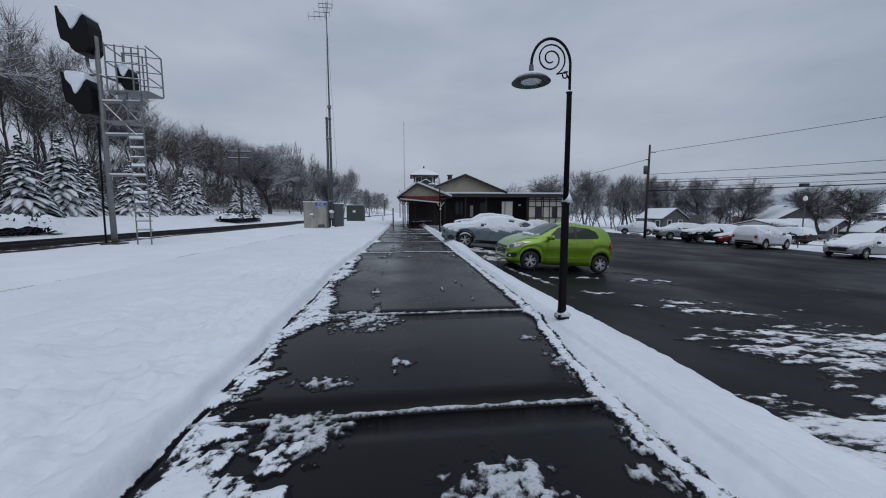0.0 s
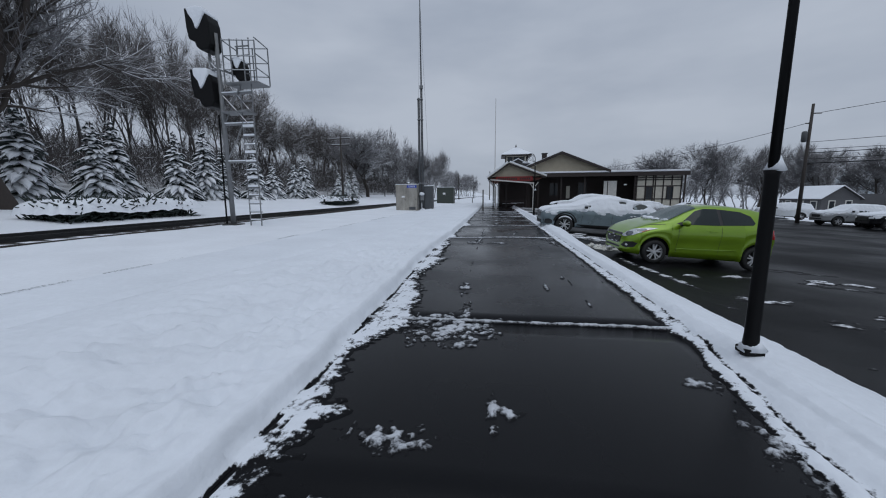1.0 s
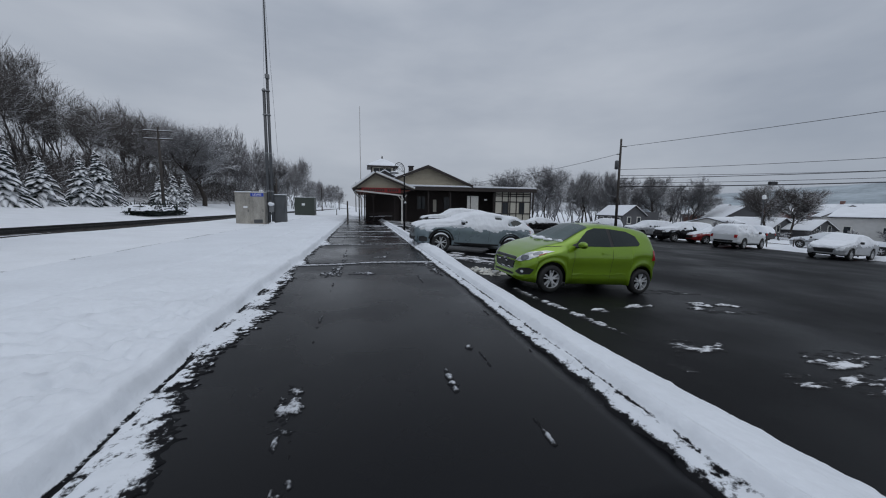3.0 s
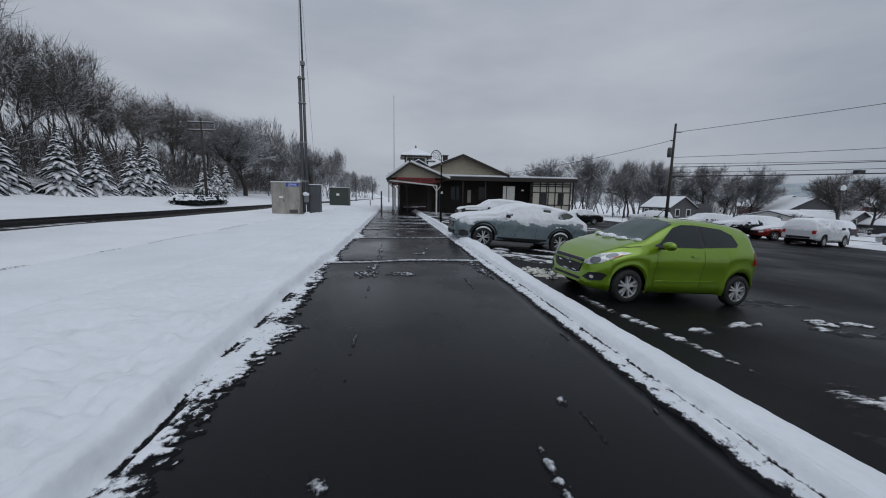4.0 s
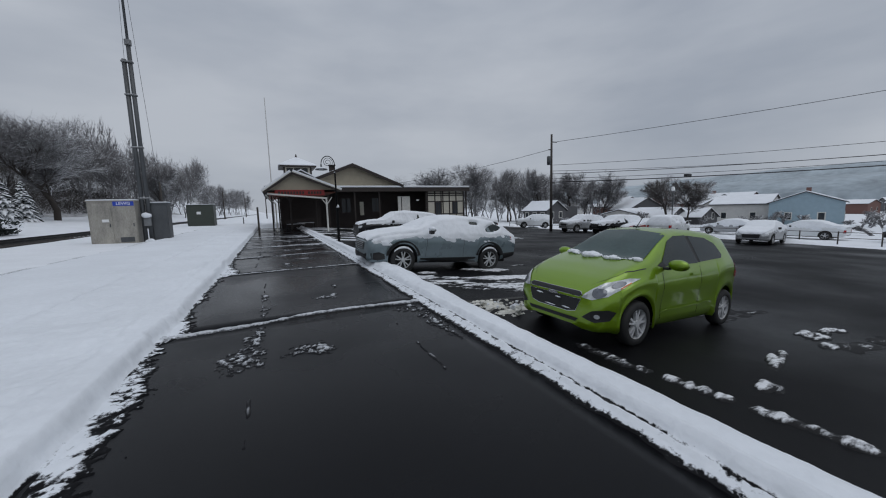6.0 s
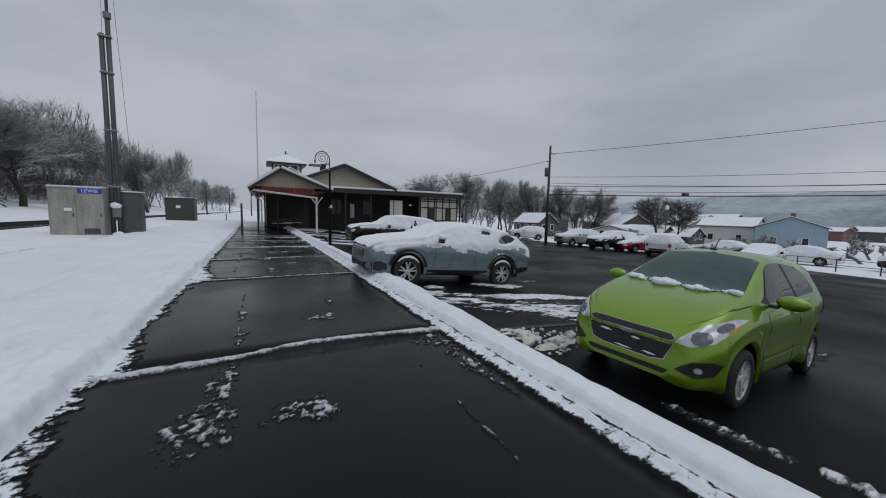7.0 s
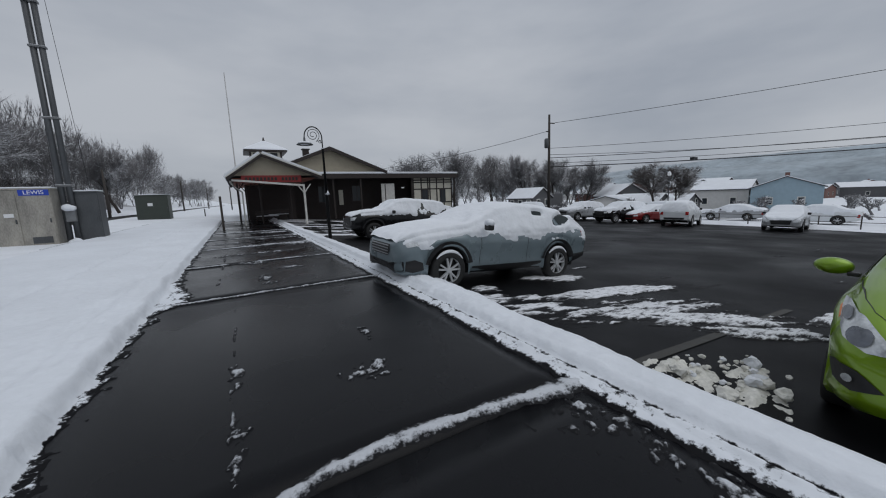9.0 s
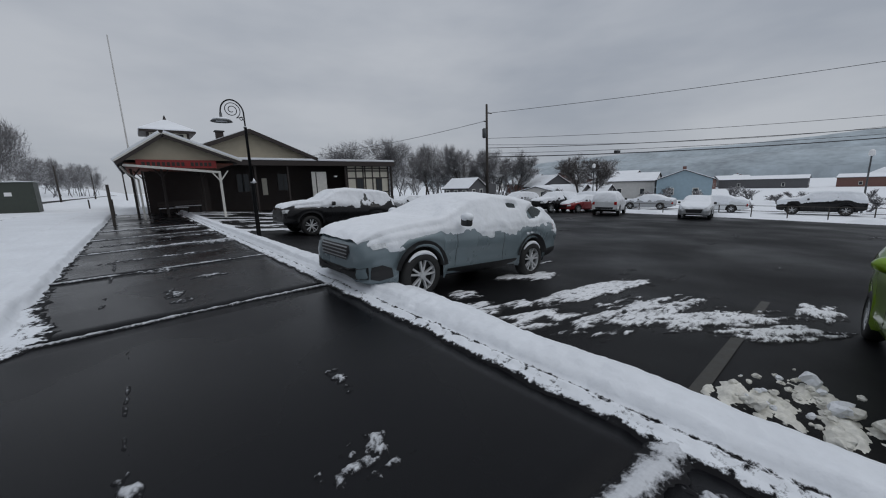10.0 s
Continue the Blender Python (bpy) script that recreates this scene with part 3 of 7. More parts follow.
lot_snow("slush", 2.5, 9.6, 0.4, 8.6, 0.03, ((3.7, 1.55, 1.0, 0.9, 0, -0.4), (3.5, 2.75, 0.8, 0.22, -15, 0.1), (6.9, 4.6, 2.4, 0.85, 5, -0.12), (8.6, 3.3, 1.2, 0.8, 0, -0.15), (5.9, 6.35, 1.5, 0.42, 2, 0.12), (8.3, 6.7, 0.8, 0.15, 2, 0.15), (4.6, 6.5, 0.4, 0.2, 0, 0.2),
         (5.9, 7.0, 0.5, 0.3, 5, -0.05), (4.3, 7.5, 0.65, 0.25, 4, 0.06), (5.6, 3.9, 1.3, 0.5, 12, 0.0), (4.7, 3.0, 0.5, 0.4, 20, 0.05), (6.9, 7.2, 0.7, 0.2, 0, 0.15), (3.4, 6.9, 0.2, 0.15, 0, 0.2)), 71)
lot_snow("slush", 2.4, 9.2, 8.4, 19.2, 0.035, ((5.0, 9.4, 0.5, 0.08, 15, 0.16), (4.0, 9.05, 0.2, 0.1, 15, 0.15), (6.9, 9.7, 0.35, 0.14, 10, 0.05), (6.5, 9.4, 0.22, 0.1, 10, 0.1), (7.6, 9.7, 0.4, 0.1, 0, 0.2), (5.62, 14.98, 1.3, 0.24, -3, -0.42), (5.0, 14.0, 1.5, 0.5, -6, 0.0), (5.3, 13.3, 1.3, 0.45, -28, 0.04), (5.3, 12.65, 0.8, 0.3, -30, 0.08), (7.0, 12.45, 0.6, 0.3, 0, 0.04), (3.3, 14.7, 0.7, 0.3, -10, 0.06),
         (5.5, 16.2, 0.5, 0.2, 0, -0.2), (4.9, 16.45, 0.35, 0.16, 0, -0.1), (7.1, 17.05, 0.4, 0.05, 0, 0.1), (2.95, 15.4, 0.45, 0.3, 0, 0.12), (3.3, 16.0, 0.3, 0.2, 0, 0.1), (3.6, 15.2, 0.35, 0.15, 0, 0.15)), 74, thick=0.03)
lot_snow("slush_ridge", 2.7, 3.9, 6.5, 11.0, 0.025, ((3.34, 8.85, 0.10, 1.35, 11, 0.0), (3.08, 10.25, 0.12, 0.45, 0, 0.05)), 77, SLUSH_FILM, 0.026, "thin slush ridge along the parked car's wheel track")
lot_snow("slush_heap", 2.55, 4.4, 11.3, 13.7, 0.022, ((3.05, 12.45, 0.28, 0.48, 12, 0.02), (3.55, 12.28, 0.34, 0.2, 0, 0.06)), 81, SNOW_DIRTY, 0.035, "lumpy dirty slush pushed against the kerb", 0.042)
for k in range(56):
    bm = bmesh.new()
    r = random.uniform(0.012, 0.03) if k > 5 else random.uniform(0.045, 0.075)
    bmesh.ops.create_icosphere(bm, subdivisions=2, radius=r)
    for v in bm.verts:
        v.co *= 1 + 0.55 * noise.noise(v.co * 60 + Vector((0, k, 0))) + 0.7 * noise.noise(v.co * 18 + Vector((k * 3.1, 0, 0)))
        v.co.z *= 0.75
    px, py = random.gauss(3.25, 0.26), random.gauss(12.4, 0.2)
    lump = mesh_object("slush_lump", bm, SNOW_DIRTY if k % 4 else SNOW_THIN, smooth=False)
    lump.matrix_world = pose(px, py, float(lot_level(px, py)) + 0.05 + r * 0.35, 0, 0, random.uniform(0, 360))
    tagged(lump, "grubby lump of frozen slush", "snow", "slush lumps")
lot_far = sheet("far_slush", np.arange(6.2, 30.2, 0.12), np.arange(-8, 47, 0.10), lambda x, y: np.minimum(0.02, (0.9 * fbm(x * 0.28, y * 1.3, 85, 5) + 0.3 * fbm(x * 3, y * 6, 86, 2) - 0.43 + 0.75 * smooth01((x - 29.0) / 1.2) + 0.4 * smooth01((y - 40) / 6)) * 0.06), SLUSH_FILM, lambda x, y: lot_level(x, y) + 0.002, least=0.002)
tagged(lot_far, "thin snow streaks across the far car park", "snow", kind="stuff")

# ---- cars ----
from mathutils.bvhtree import BVHTree


def car_section(spec, x):
    """Half the outline across a car at x, from sill to roof middle: y and z of each row."""
    if "table" not in spec:
        keys = spec["keys"][::-1]
        fx = np.arange(keys[0][0] - 0.3, keys[-1][0] + 0.3, 0.01)
        cols = []
        for i in (1, 2, 3, 4):
            v = np.interp(fx, [k[0] for k in keys], [k[i] for k in keys])
            lo, hi = v[30], v[-31]
            ker = np.hanning(25 if i != 4 else 17)
            sm = np.convolve(np.pad(v, 15, mode="edge"), ker / ker.sum(), "same")[15:-15]
            edge = np.clip(np.minimum(fx - keys[0][0], keys[-1][0] - fx) / 0.12, 0, 1)
            cols.append(v * (1 - edge) + sm * edge)
        spec["table"] = (fx, cols)
    zb, zs, zt, w = (float(np.interp(x, spec["table"][0], c)) for c in spec["table"][1])
    r = spec["arch"]
    for wx in (spec["base"] / 2, -spec["base"] / 2):
        d = abs(x - wx)
        if d < r:
            zb = max(zb, spec["wheel"] + 0.02 + math.sqrt(max(0, r * r - d * d)) * 0.97)
    h, body = zt - zs, zs - zb
    lean = spec.get("lean", 0.40)
    wr = max(w - 0.07 - lean * h, 0.3 * w)
    inside = min(abs(x - spec["base"] / 2), abs(x + spec["base"] / 2)) < r + 0.03
    tuck = 0.025 if inside else 0.11
    flare = 0.028 * sum(math.exp(-(((x - wx) / 0.40) ** 4)) for wx in (spec["base"] / 2, -spec["base"] / 2))
    return [(w - tuck, zb), (w - 0.4 * tuck + 0.6 * flare, zb + 0.07 * body), (w - 0.020 + flare, zb + 0.20 * body), (w - 0.030 + 0.9 * flare, zb + 0.36 * body), (w - 0.014 + 0.5 * flare, zb + 0.56 * body),
            (w + 0.004, zs - 0.27 * body), (w - 0.018, zs - 0.13 * body), (w - 0.05, zs),
            (w - 0.065 - 0.5 * (w - 0.065 - wr), zs + 0.46 * h), (wr, zs + 0.84 * h), (wr - 0.08, zs + 0.95 * h), (wr * 0.5, zt - 0.012), (0, zt)]


def car_stations(spec):
    keys = spec["keys"]
    xs = set(np.round(np.arange(keys[-1][0], keys[0][0], spec.get("step", 0.05)), 3)) | {k[0] for k in keys}
    for wx in (spec["base"] / 2, -spec["base"] / 2):
        xs |= {round(wx + spec["arch"] * math.cos(a), 4) for a in np.linspace(0, math.pi, 15)}
    return sorted(xs)


def car_grid(spec):
    xs = car_stations(spec)
    grid = np.array([[(x, y, z) for y, z in car_section(spec, x)] for x in xs])
    return grid


def car_body(spec):
    g = car_grid(spec)
    n, k = g.shape[:2]
    full = np.concatenate([g, (g * (1, -1, 1))[:, -2::-1]], 1)
    k2 = full.shape[1]
    verts = full.reshape(-1, 3)
    idx = np.arange(n * k2).reshape(n, k2)
    quads = np.stack([idx[:-1, :-1], idx[:-1, 1:], idx[1:, 1:], idx[1:, :-1]], -1).reshape(-1, 4)
    return verts, quads, idx


def decal(name, outline, axis, tree, mat, parent, label="", lift=0.006, side=1, rings=4, count=40, thick=0.0):
    """A panel that follows the body: a 2D outline cast on it along an axis. axis x: (y, z) from the front; X: from behind; y: (x, z) from a side; z: (x, y) from above."""
    pts = [Vector(p) for p in outline]
    seg = [(pts[i], pts[(i + 1) % len(pts)]) for i in range(len(pts))]
    total = sum((b - a).length for a, b in seg)
    ring = []
    for a, b in seg:
        m = max(1, round(count * (b - a).length / total))
        ring += [a.lerp(b, j / m) for j in range(m)]
    mid = sum(ring, Vector((0, 0))) / len(ring)
    bm = bmesh.new()

    def cast(p):
        if axis == "x":
            o, d = Vector((6, p[0], p[1])), Vector((-1, 0, 0))
        elif axis == "X":
            o, d = Vector((-6, p[0], p[1])), Vector((1, 0, 0))
        elif axis == "y":
            o, d = Vector((p[0], 4 * side, p[1])), Vector((0, -side, 0))
        else:
            o, d = Vector((p[0], p[1], 6)), Vector((0, 0, -1))
        hit, nor, _, _ = tree.ray_cast(o, d)
        if hit is None:
            return None
        if nor.dot(d) > 0:
            nor = -nor
        return hit + nor * lift
    rows = []
    for r in range(rings):
        f = 1 - r / rings
        row = []
        for p in ring:
            c = cast(mid + (p - mid) * f)
            row.append(bm.verts.new(c) if c else None)
        rows.append(row)
    c = cast(mid)
    centre = bm.verts.new(c) if c else None
    m = len(ring)
    for a, b in zip(rows, rows[1:]):
        for i in range(m):
            q = (a[i], a[(i + 1) % m], b[(i + 1) % m], b[i])
            if all(q):
                bm.faces.new(q)
    for i in range(m):
        q = (rows[-1][i], rows[-1][(i + 1) % m], centre)
        if all(q):
            bm.faces.new(q)
    bmesh.ops.recalc_face_normals(bm, faces=bm.faces[:])
    return part(name, bm, mat, parent, label, True)


def wheel_mesh(r, w, spokes=5, split=True):
    """Tyre and alloy wheel about the y axis."""
    tyre = bmesh.new()
    prof = [(r * 0.66, -w / 2 + 0.01), (r * 0.72, -w / 2), (r * 0.93, -w / 2 + 0.008), (r, -w / 2 + 0.035), (r, w / 2 - 0.035), (r * 0.93, w / 2 - 0.008), (r * 0.72, w / 2), (r * 0.66, w / 2 - 0.01)]
    n = 28
    rings = [[tyre.verts.new((q * math.cos(2 * math.pi * k / n), y, q * math.sin(2 * math.pi * k / n))) for k in range(n)] for q, y in prof]
    for a, b in zip(rings, rings[1:]):
        for k in range(n):
            tyre.faces.new((a[k], b[k], b[(k + 1) % n], a[(k + 1) % n]))
    rim = bmesh.new()
    y0 = -w / 2 + 0.015
    prof = [(r * 0.72, y0 - 0.004), (r * 0.685, y0 + 0.006), (r * 0.66, y0 + 0.03), (r * 0.65, w / 2)]
    rings = [[rim.verts.new((q * math.cos(2 * math.pi * k / n), y, q * math.sin(2 * math.pi * k / n))) for k in range(n)] for q, y in prof]
    for a, b in zip(rings, rings[1:]):
        for k in range(n):
            rim.faces.new((a[k], b[k], b[(k + 1) % n], a[(k + 1) % n]))
    for s in range(spokes):
        base = 2 * math.pi * s / spokes + 0.3
        for off in ((-0.22, 0.22) if split else (0,)):
            a0, a1 = base + off * 0.45, base + off
            w0, w1 = (0.015, 0.013) if split else (0.04, 0.03)
            q = []
            for rr, a, ww, dy in ((r * 0.10, a0, w0, 0.012), (r * 0.69, a1, w1, 0.010)):
                c, t = Vector((math.cos(a), 0, math.sin(a))), Vector((-math.sin(a), 0, math.cos(a)))
                q += [c * rr + t * ww + Vector((0, y0 + dy, 0)), c * rr - t * ww + Vector((0, y0 + dy, 0)), c * rr - t * ww + Vector((0, y0 + dy + 0.04, 0)), c * rr + t * ww + Vector((0, y0 + dy + 0.04, 0))]
            vs = [rim.verts.new(p) for p in q]
            for f in ((0, 1, 5, 4), (1, 2, 6, 5), (2, 3, 7, 6), (3, 0, 4, 7)):
                rim.faces.new([vs[i] for i in f])
    bmesh.ops.recalc_face_normals(rim, faces=rim.faces[:])
    hub = bmesh.ops.create_cone(rim, cap_ends=True, segments=14, radius1=r * 0.17, radius2=r * 0.15, depth=0.04, matrix=Matrix.Translation((0, y0 + 0.018, 0)) @ Matrix.Rotation(radians(90), 4, "X"))
    # added backing disc: its near-black colour stands for shade between the spokes
    back = bmesh.new()
    bmesh.ops.create_cone(back, cap_ends=True, segments=24, radius1=r * 0.66, radius2=r * 0.66, depth=0.02, matrix=Matrix.Translation((0, y0 + 0.085, 0)) @ Matrix.Rotation(radians(90), 4, "X"))
    return tyre, rim, back


def car_snow(spec, parent, cover, thick, seed, bare=()):
    """The snow that lies on a car: a skin over its upper side, thick where it faces up, ragged at its rim."""
    xs = np.arange(spec["keys"][-1][0] + 0.01, spec["keys"][0][0] - 0.005, 0.045)
    rows = np.array([[(x, y, z) for y, z in car_section(dict(spec, arch=0.0), x)] for x in xs])
    rows = rows[:, 4:]
    full = np.concatenate([rows, (rows * (1, -1, 1))[:, -2::-1]], 1)
    fine = []
    for a in range(full.shape[1] - 1):
        for t in (0, 0.25, 0.5, 0.75):
            fine.append(full[:, a] * (1 - t) + full[:, a + 1] * t)
    fine.append(full[:, -1])
    g = np.stack(fine, 1)
    du, dv = np.gradient(g, axis=0), np.gradient(g, axis=1)
    nor = np.cross(du, dv)
    nor /= np.linalg.norm(nor, axis=-1, keepdims=True) + 1e-9
    if nor[len(nor) // 2, nor.shape[1] // 2, 2] < 0:
        nor = -nor
    x, y, z = g[..., 0], g[..., 1], g[..., 2]
    n1 = fbm(x * 2.2 + seed, y * 2.2 + z * 2.6, seed, 4)
    n2 = fbm(x * 9 + seed, y * 7 + z * 9, seed + 5, 3)
    lie = nor[..., 2] * 0.9 + cover + 0.72 * n1 + 0.2 * n2 - 0.30 + 0.9 * np.clip((z - spec['keys'][4][2] + 0.05) * 1.3, -0.3, 0.28)
    for bx_, bz_, rx_, rz_ in bare:
        lie = lie - 2.2 * np.clip(1 - ((x - bx_) / rx_) ** 2 - ((z - bz_ + 0.25 * (x - bx_) * (rx_ > 0.2)) / rz_) ** 2 + 0.5 * n2, 0, 1)
    h = np.clip(lie, -0.3, 0.75) * thick * 1.35 + 0.006 * n2
    g = g + nor * h[..., None]
    n, k = g.shape[:2]
    idx = np.arange(n * k).reshape(n, k)
    quads = np.stack([idx[:-1, :-1], idx[:-1, 1:], idx[1:, 1:], idx[1:, :-1]], -1).reshape(-1, 4)
    keep = (h.ravel()[quads] > 0).any(1)
    ob = from_arrays("snow_cover", g.reshape(-1, 3), quads[keep], SNOW, parent, "thick settled snow")
    return ob


def set_on_lot(ob, x, y, heading, lift=0.0):
    """Stands a car on the falling car park: its heading in degrees."""
    e = 0.6
    nx = (float(lot_level(x + e, y)) - float(lot_level(x - e, y))) / (2 * e)
    ny = (float(lot_level(x, y + e)) - float(lot_level(x, y - e))) / (2 * e)
    up = Vector((-nx, -ny, 1)).normalized()
    ahead = Vector((math.cos(radians(heading)), math.sin(radians(heading)), 0))
    ahead = (ahead - up * ahead.dot(up)).normalized()
    left = up.cross(ahead)
    m = Matrix((ahead, left, up)).transposed().to_4x4()
    m.translation = (x, y, float(lot_level(x, y)) + lift)
    ob.matrix_world = m


HATCH = dict(base=2.375, wheel=0.29, arch=0.345, tyre=0.175, keys=[(1.875, 0.26, 0.55, 0.60, 0.42), (1.85, 0.22, 0.60, 0.66, 0.58), (1.78, 0.20, 0.66, 0.74, 0.68), (1.62, 0.19, 0.73, 0.85, 0.745), (1.35, 0.19, 0.82, 0.965, 0.78), (1.05, 0.19, 0.90, 1.05, 0.79),
             (0.86, 0.19, 0.93, 1.10, 0.795), (0.50, 0.19, 0.96, 1.32, 0.798), (0.22, 0.19, 0.975, 1.465, 0.80), (-0.10, 0.19, 0.985, 1.515, 0.80), (-0.60, 0.19, 1.01, 1.52, 0.80), (-1.05, 0.20, 1.05, 1.485, 0.795), (-1.38, 0.24, 1.07, 1.43, 0.775), (-1.50, 0.28, 1.06, 1.24, 0.76), (-1.57, 0.30, 0.96, 1.02, 0.74), (-1.62, 0.34, 0.80, 0.84, 0.68)])
WAGON = dict(base=2.745, wheel=0.345, arch=0.415, tyre=0.21, keys=[(2.31, 0.36, 0.66, 0.74, 0.55), (2.28, 0.30, 0.74, 0.83, 0.70), (2.18, 0.27, 0.80, 0.90, 0.80), (1.95, 0.26, 0.87, 0.98, 0.87), (1.5, 0.26, 0.93, 1.06, 0.905), (1.05, 0.26, 0.98, 1.12, 0.915),
             (0.90, 0.26, 0.99, 1.14, 0.918), (0.50, 0.26, 1.01, 1.35, 0.92), (0.12, 0.26, 1.02, 1.50, 0.92), (-0.3, 0.26, 1.03, 1.555, 0.92), (-0.9, 0.26, 1.05, 1.53, 0.918), (-1.5, 0.28, 1.08, 1.45, 0.905), (-1.85, 0.32, 1.09, 1.35, 0.89), (-2.12, 0.36, 1.07, 1.17, 0.87), (-2.36, 0.42, 0.94, 0.99, 0.82), (-2.42, 0.46, 0.80, 0.84, 0.74)])
SEDAN = dict(base=2.75, wheel=0.33, arch=0.39, tyre=0.20, step=0.09, keys=[(2.28, 0.32, 0.58, 0.64, 0.55), (2.22, 0.26, 0.66, 0.74, 0.72), (2.0, 0.24, 0.74, 0.84, 0.84), (1.4, 0.24, 0.84, 0.96, 0.89), (0.95, 0.24, 0.90, 1.02, 0.90), (0.2, 0.24, 0.93, 1.40, 0.90), (-0.5, 0.24, 0.95, 1.45, 0.90), (-1.1, 0.24, 0.97, 1.36, 0.90),
             (-1.65, 0.25, 0.98, 1.09, 0.89), (-2.2, 0.28, 0.95, 1.05, 0.86), (-2.42, 0.34, 0.86, 0.92, 0.76)])
SUV = dict(base=2.75, wheel=0.36, arch=0.44, tyre=0.22, step=0.08, keys=[(2.28, 0.42, 0.80, 0.88, 0.66), (2.22, 0.36, 0.90, 1.0, 0.80), (1.95, 0.33, 0.98, 1.10, 0.90), (1.3, 0.33, 1.04, 1.18, 0.93), (0.95, 0.33, 1.07, 1.22, 0.935), (0.3, 0.33, 1.10, 1.66, 0.94), (-0.3, 0.33, 1.12, 1.74, 0.94), (-1.5, 0.33, 1.14, 1.72, 0.94),
           (-2.05, 0.36, 1.14, 1.62, 0.92), (-2.28, 0.42, 1.08, 1.18, 0.90), (-2.36, 0.46, 0.92, 0.98, 0.84)])


def car(spec, paint, label, detail=2, snow=None, seed=1, name="car", category="car", trim_low=None, spokes=5, split=True, screen=WINDSCREEN):
    top = empty(name)
    verts, quads, idx = car_body(spec)
    body = from_arrays("body", verts, quads, paint, top)
    bm = bmesh.new()
    bm.from_mesh(body.data)
    bm.verts.ensure_lookup_table()
    bm.faces.new([bm.verts[i] for i in idx[-1]]), bm.faces.new([bm.verts[i] for i in idx[0][::-1]])
    bmesh.ops.recalc_face_normals(bm, faces=bm.faces[:])
    bm.to_mesh(body.data)
    tree = BVHTree.FromBMesh(bm)
    bm.free()
    keys = spec["keys"]
    nose, tail, half, base, r = keys[0][0], keys[-1][0], max(k[4] for k in keys), spec["base"], spec["wheel"]
    part("underbody", boxed(tail + 0.4, nose - 0.48, -half + 0.15, half - 0.15, spec["wheel"] * 0.72, keys[3][2] - 0.06, 0.03), UNDER, top)
    for sx in (1, -1):
        for sy in (1, -1):
            tyre, rim, back = wheel_mesh(r, spec["tyre"], spokes, split)
            for b in (tyre, rim, back):
                bmesh.ops.transform(b, matrix=pose(sx * base / 2, sy * (half - 0.10), r, 0, 0, 180 if sy > 0 else 0), verts=b.verts[:])
            wheel = part("wheel", tyre, TYRE, top, "", True)
            part("rim", rim, RIM, wheel, "alloy spoked rim")
            part("dark_backing", back, UNDER, wheel)
    return tagged(top, label, category), tree


def glaze(top, tree, front, rear, sides, screen=WINDSCREEN):
    decal("windscreen", front, "z", tree, screen, top, "wet windscreen", lift=0.010, rings=9, count=60)
    if rear:
        decal("rear_window", rear, "z", tree, CAR_GLASS, top)
    for poly in sides:
        for s in (1, -1):
            decal("side_window", poly, "y", tree, CAR_GLASS, top, side=s, lift=0.008, rings=6)


def mirrored(poly):
    return [(-a, b) for a, b in poly][::-1]


# the green hatchback
hatch, h_tree = car(HATCH, GREEN_CAR, "bright green small hatchback parked nose to the kerb")
glaze(hatch, h_tree, [(0.93, -0.60), (0.98, -0.3), (1.0, 0), (0.98, 0.3), (0.93, 0.60), (0.25, 0.50), (0.21, 0), (0.25, -0.50)], [(-1.38, -0.46), (-1.38, 0.46), (-1.50, 0.5), (-1.50, -0.5)],
      [[(0.56, 1.00), (0.62, 1.05), (0.30, 1.33), (0.10, 1.40), (-0.22, 1.415), (-0.26, 1.03)], [(-0.34, 1.04), (-0.30, 1.41), (-0.76, 1.385), (-0.99, 1.30), (-1.08, 1.14), (-1.02, 1.09)]])
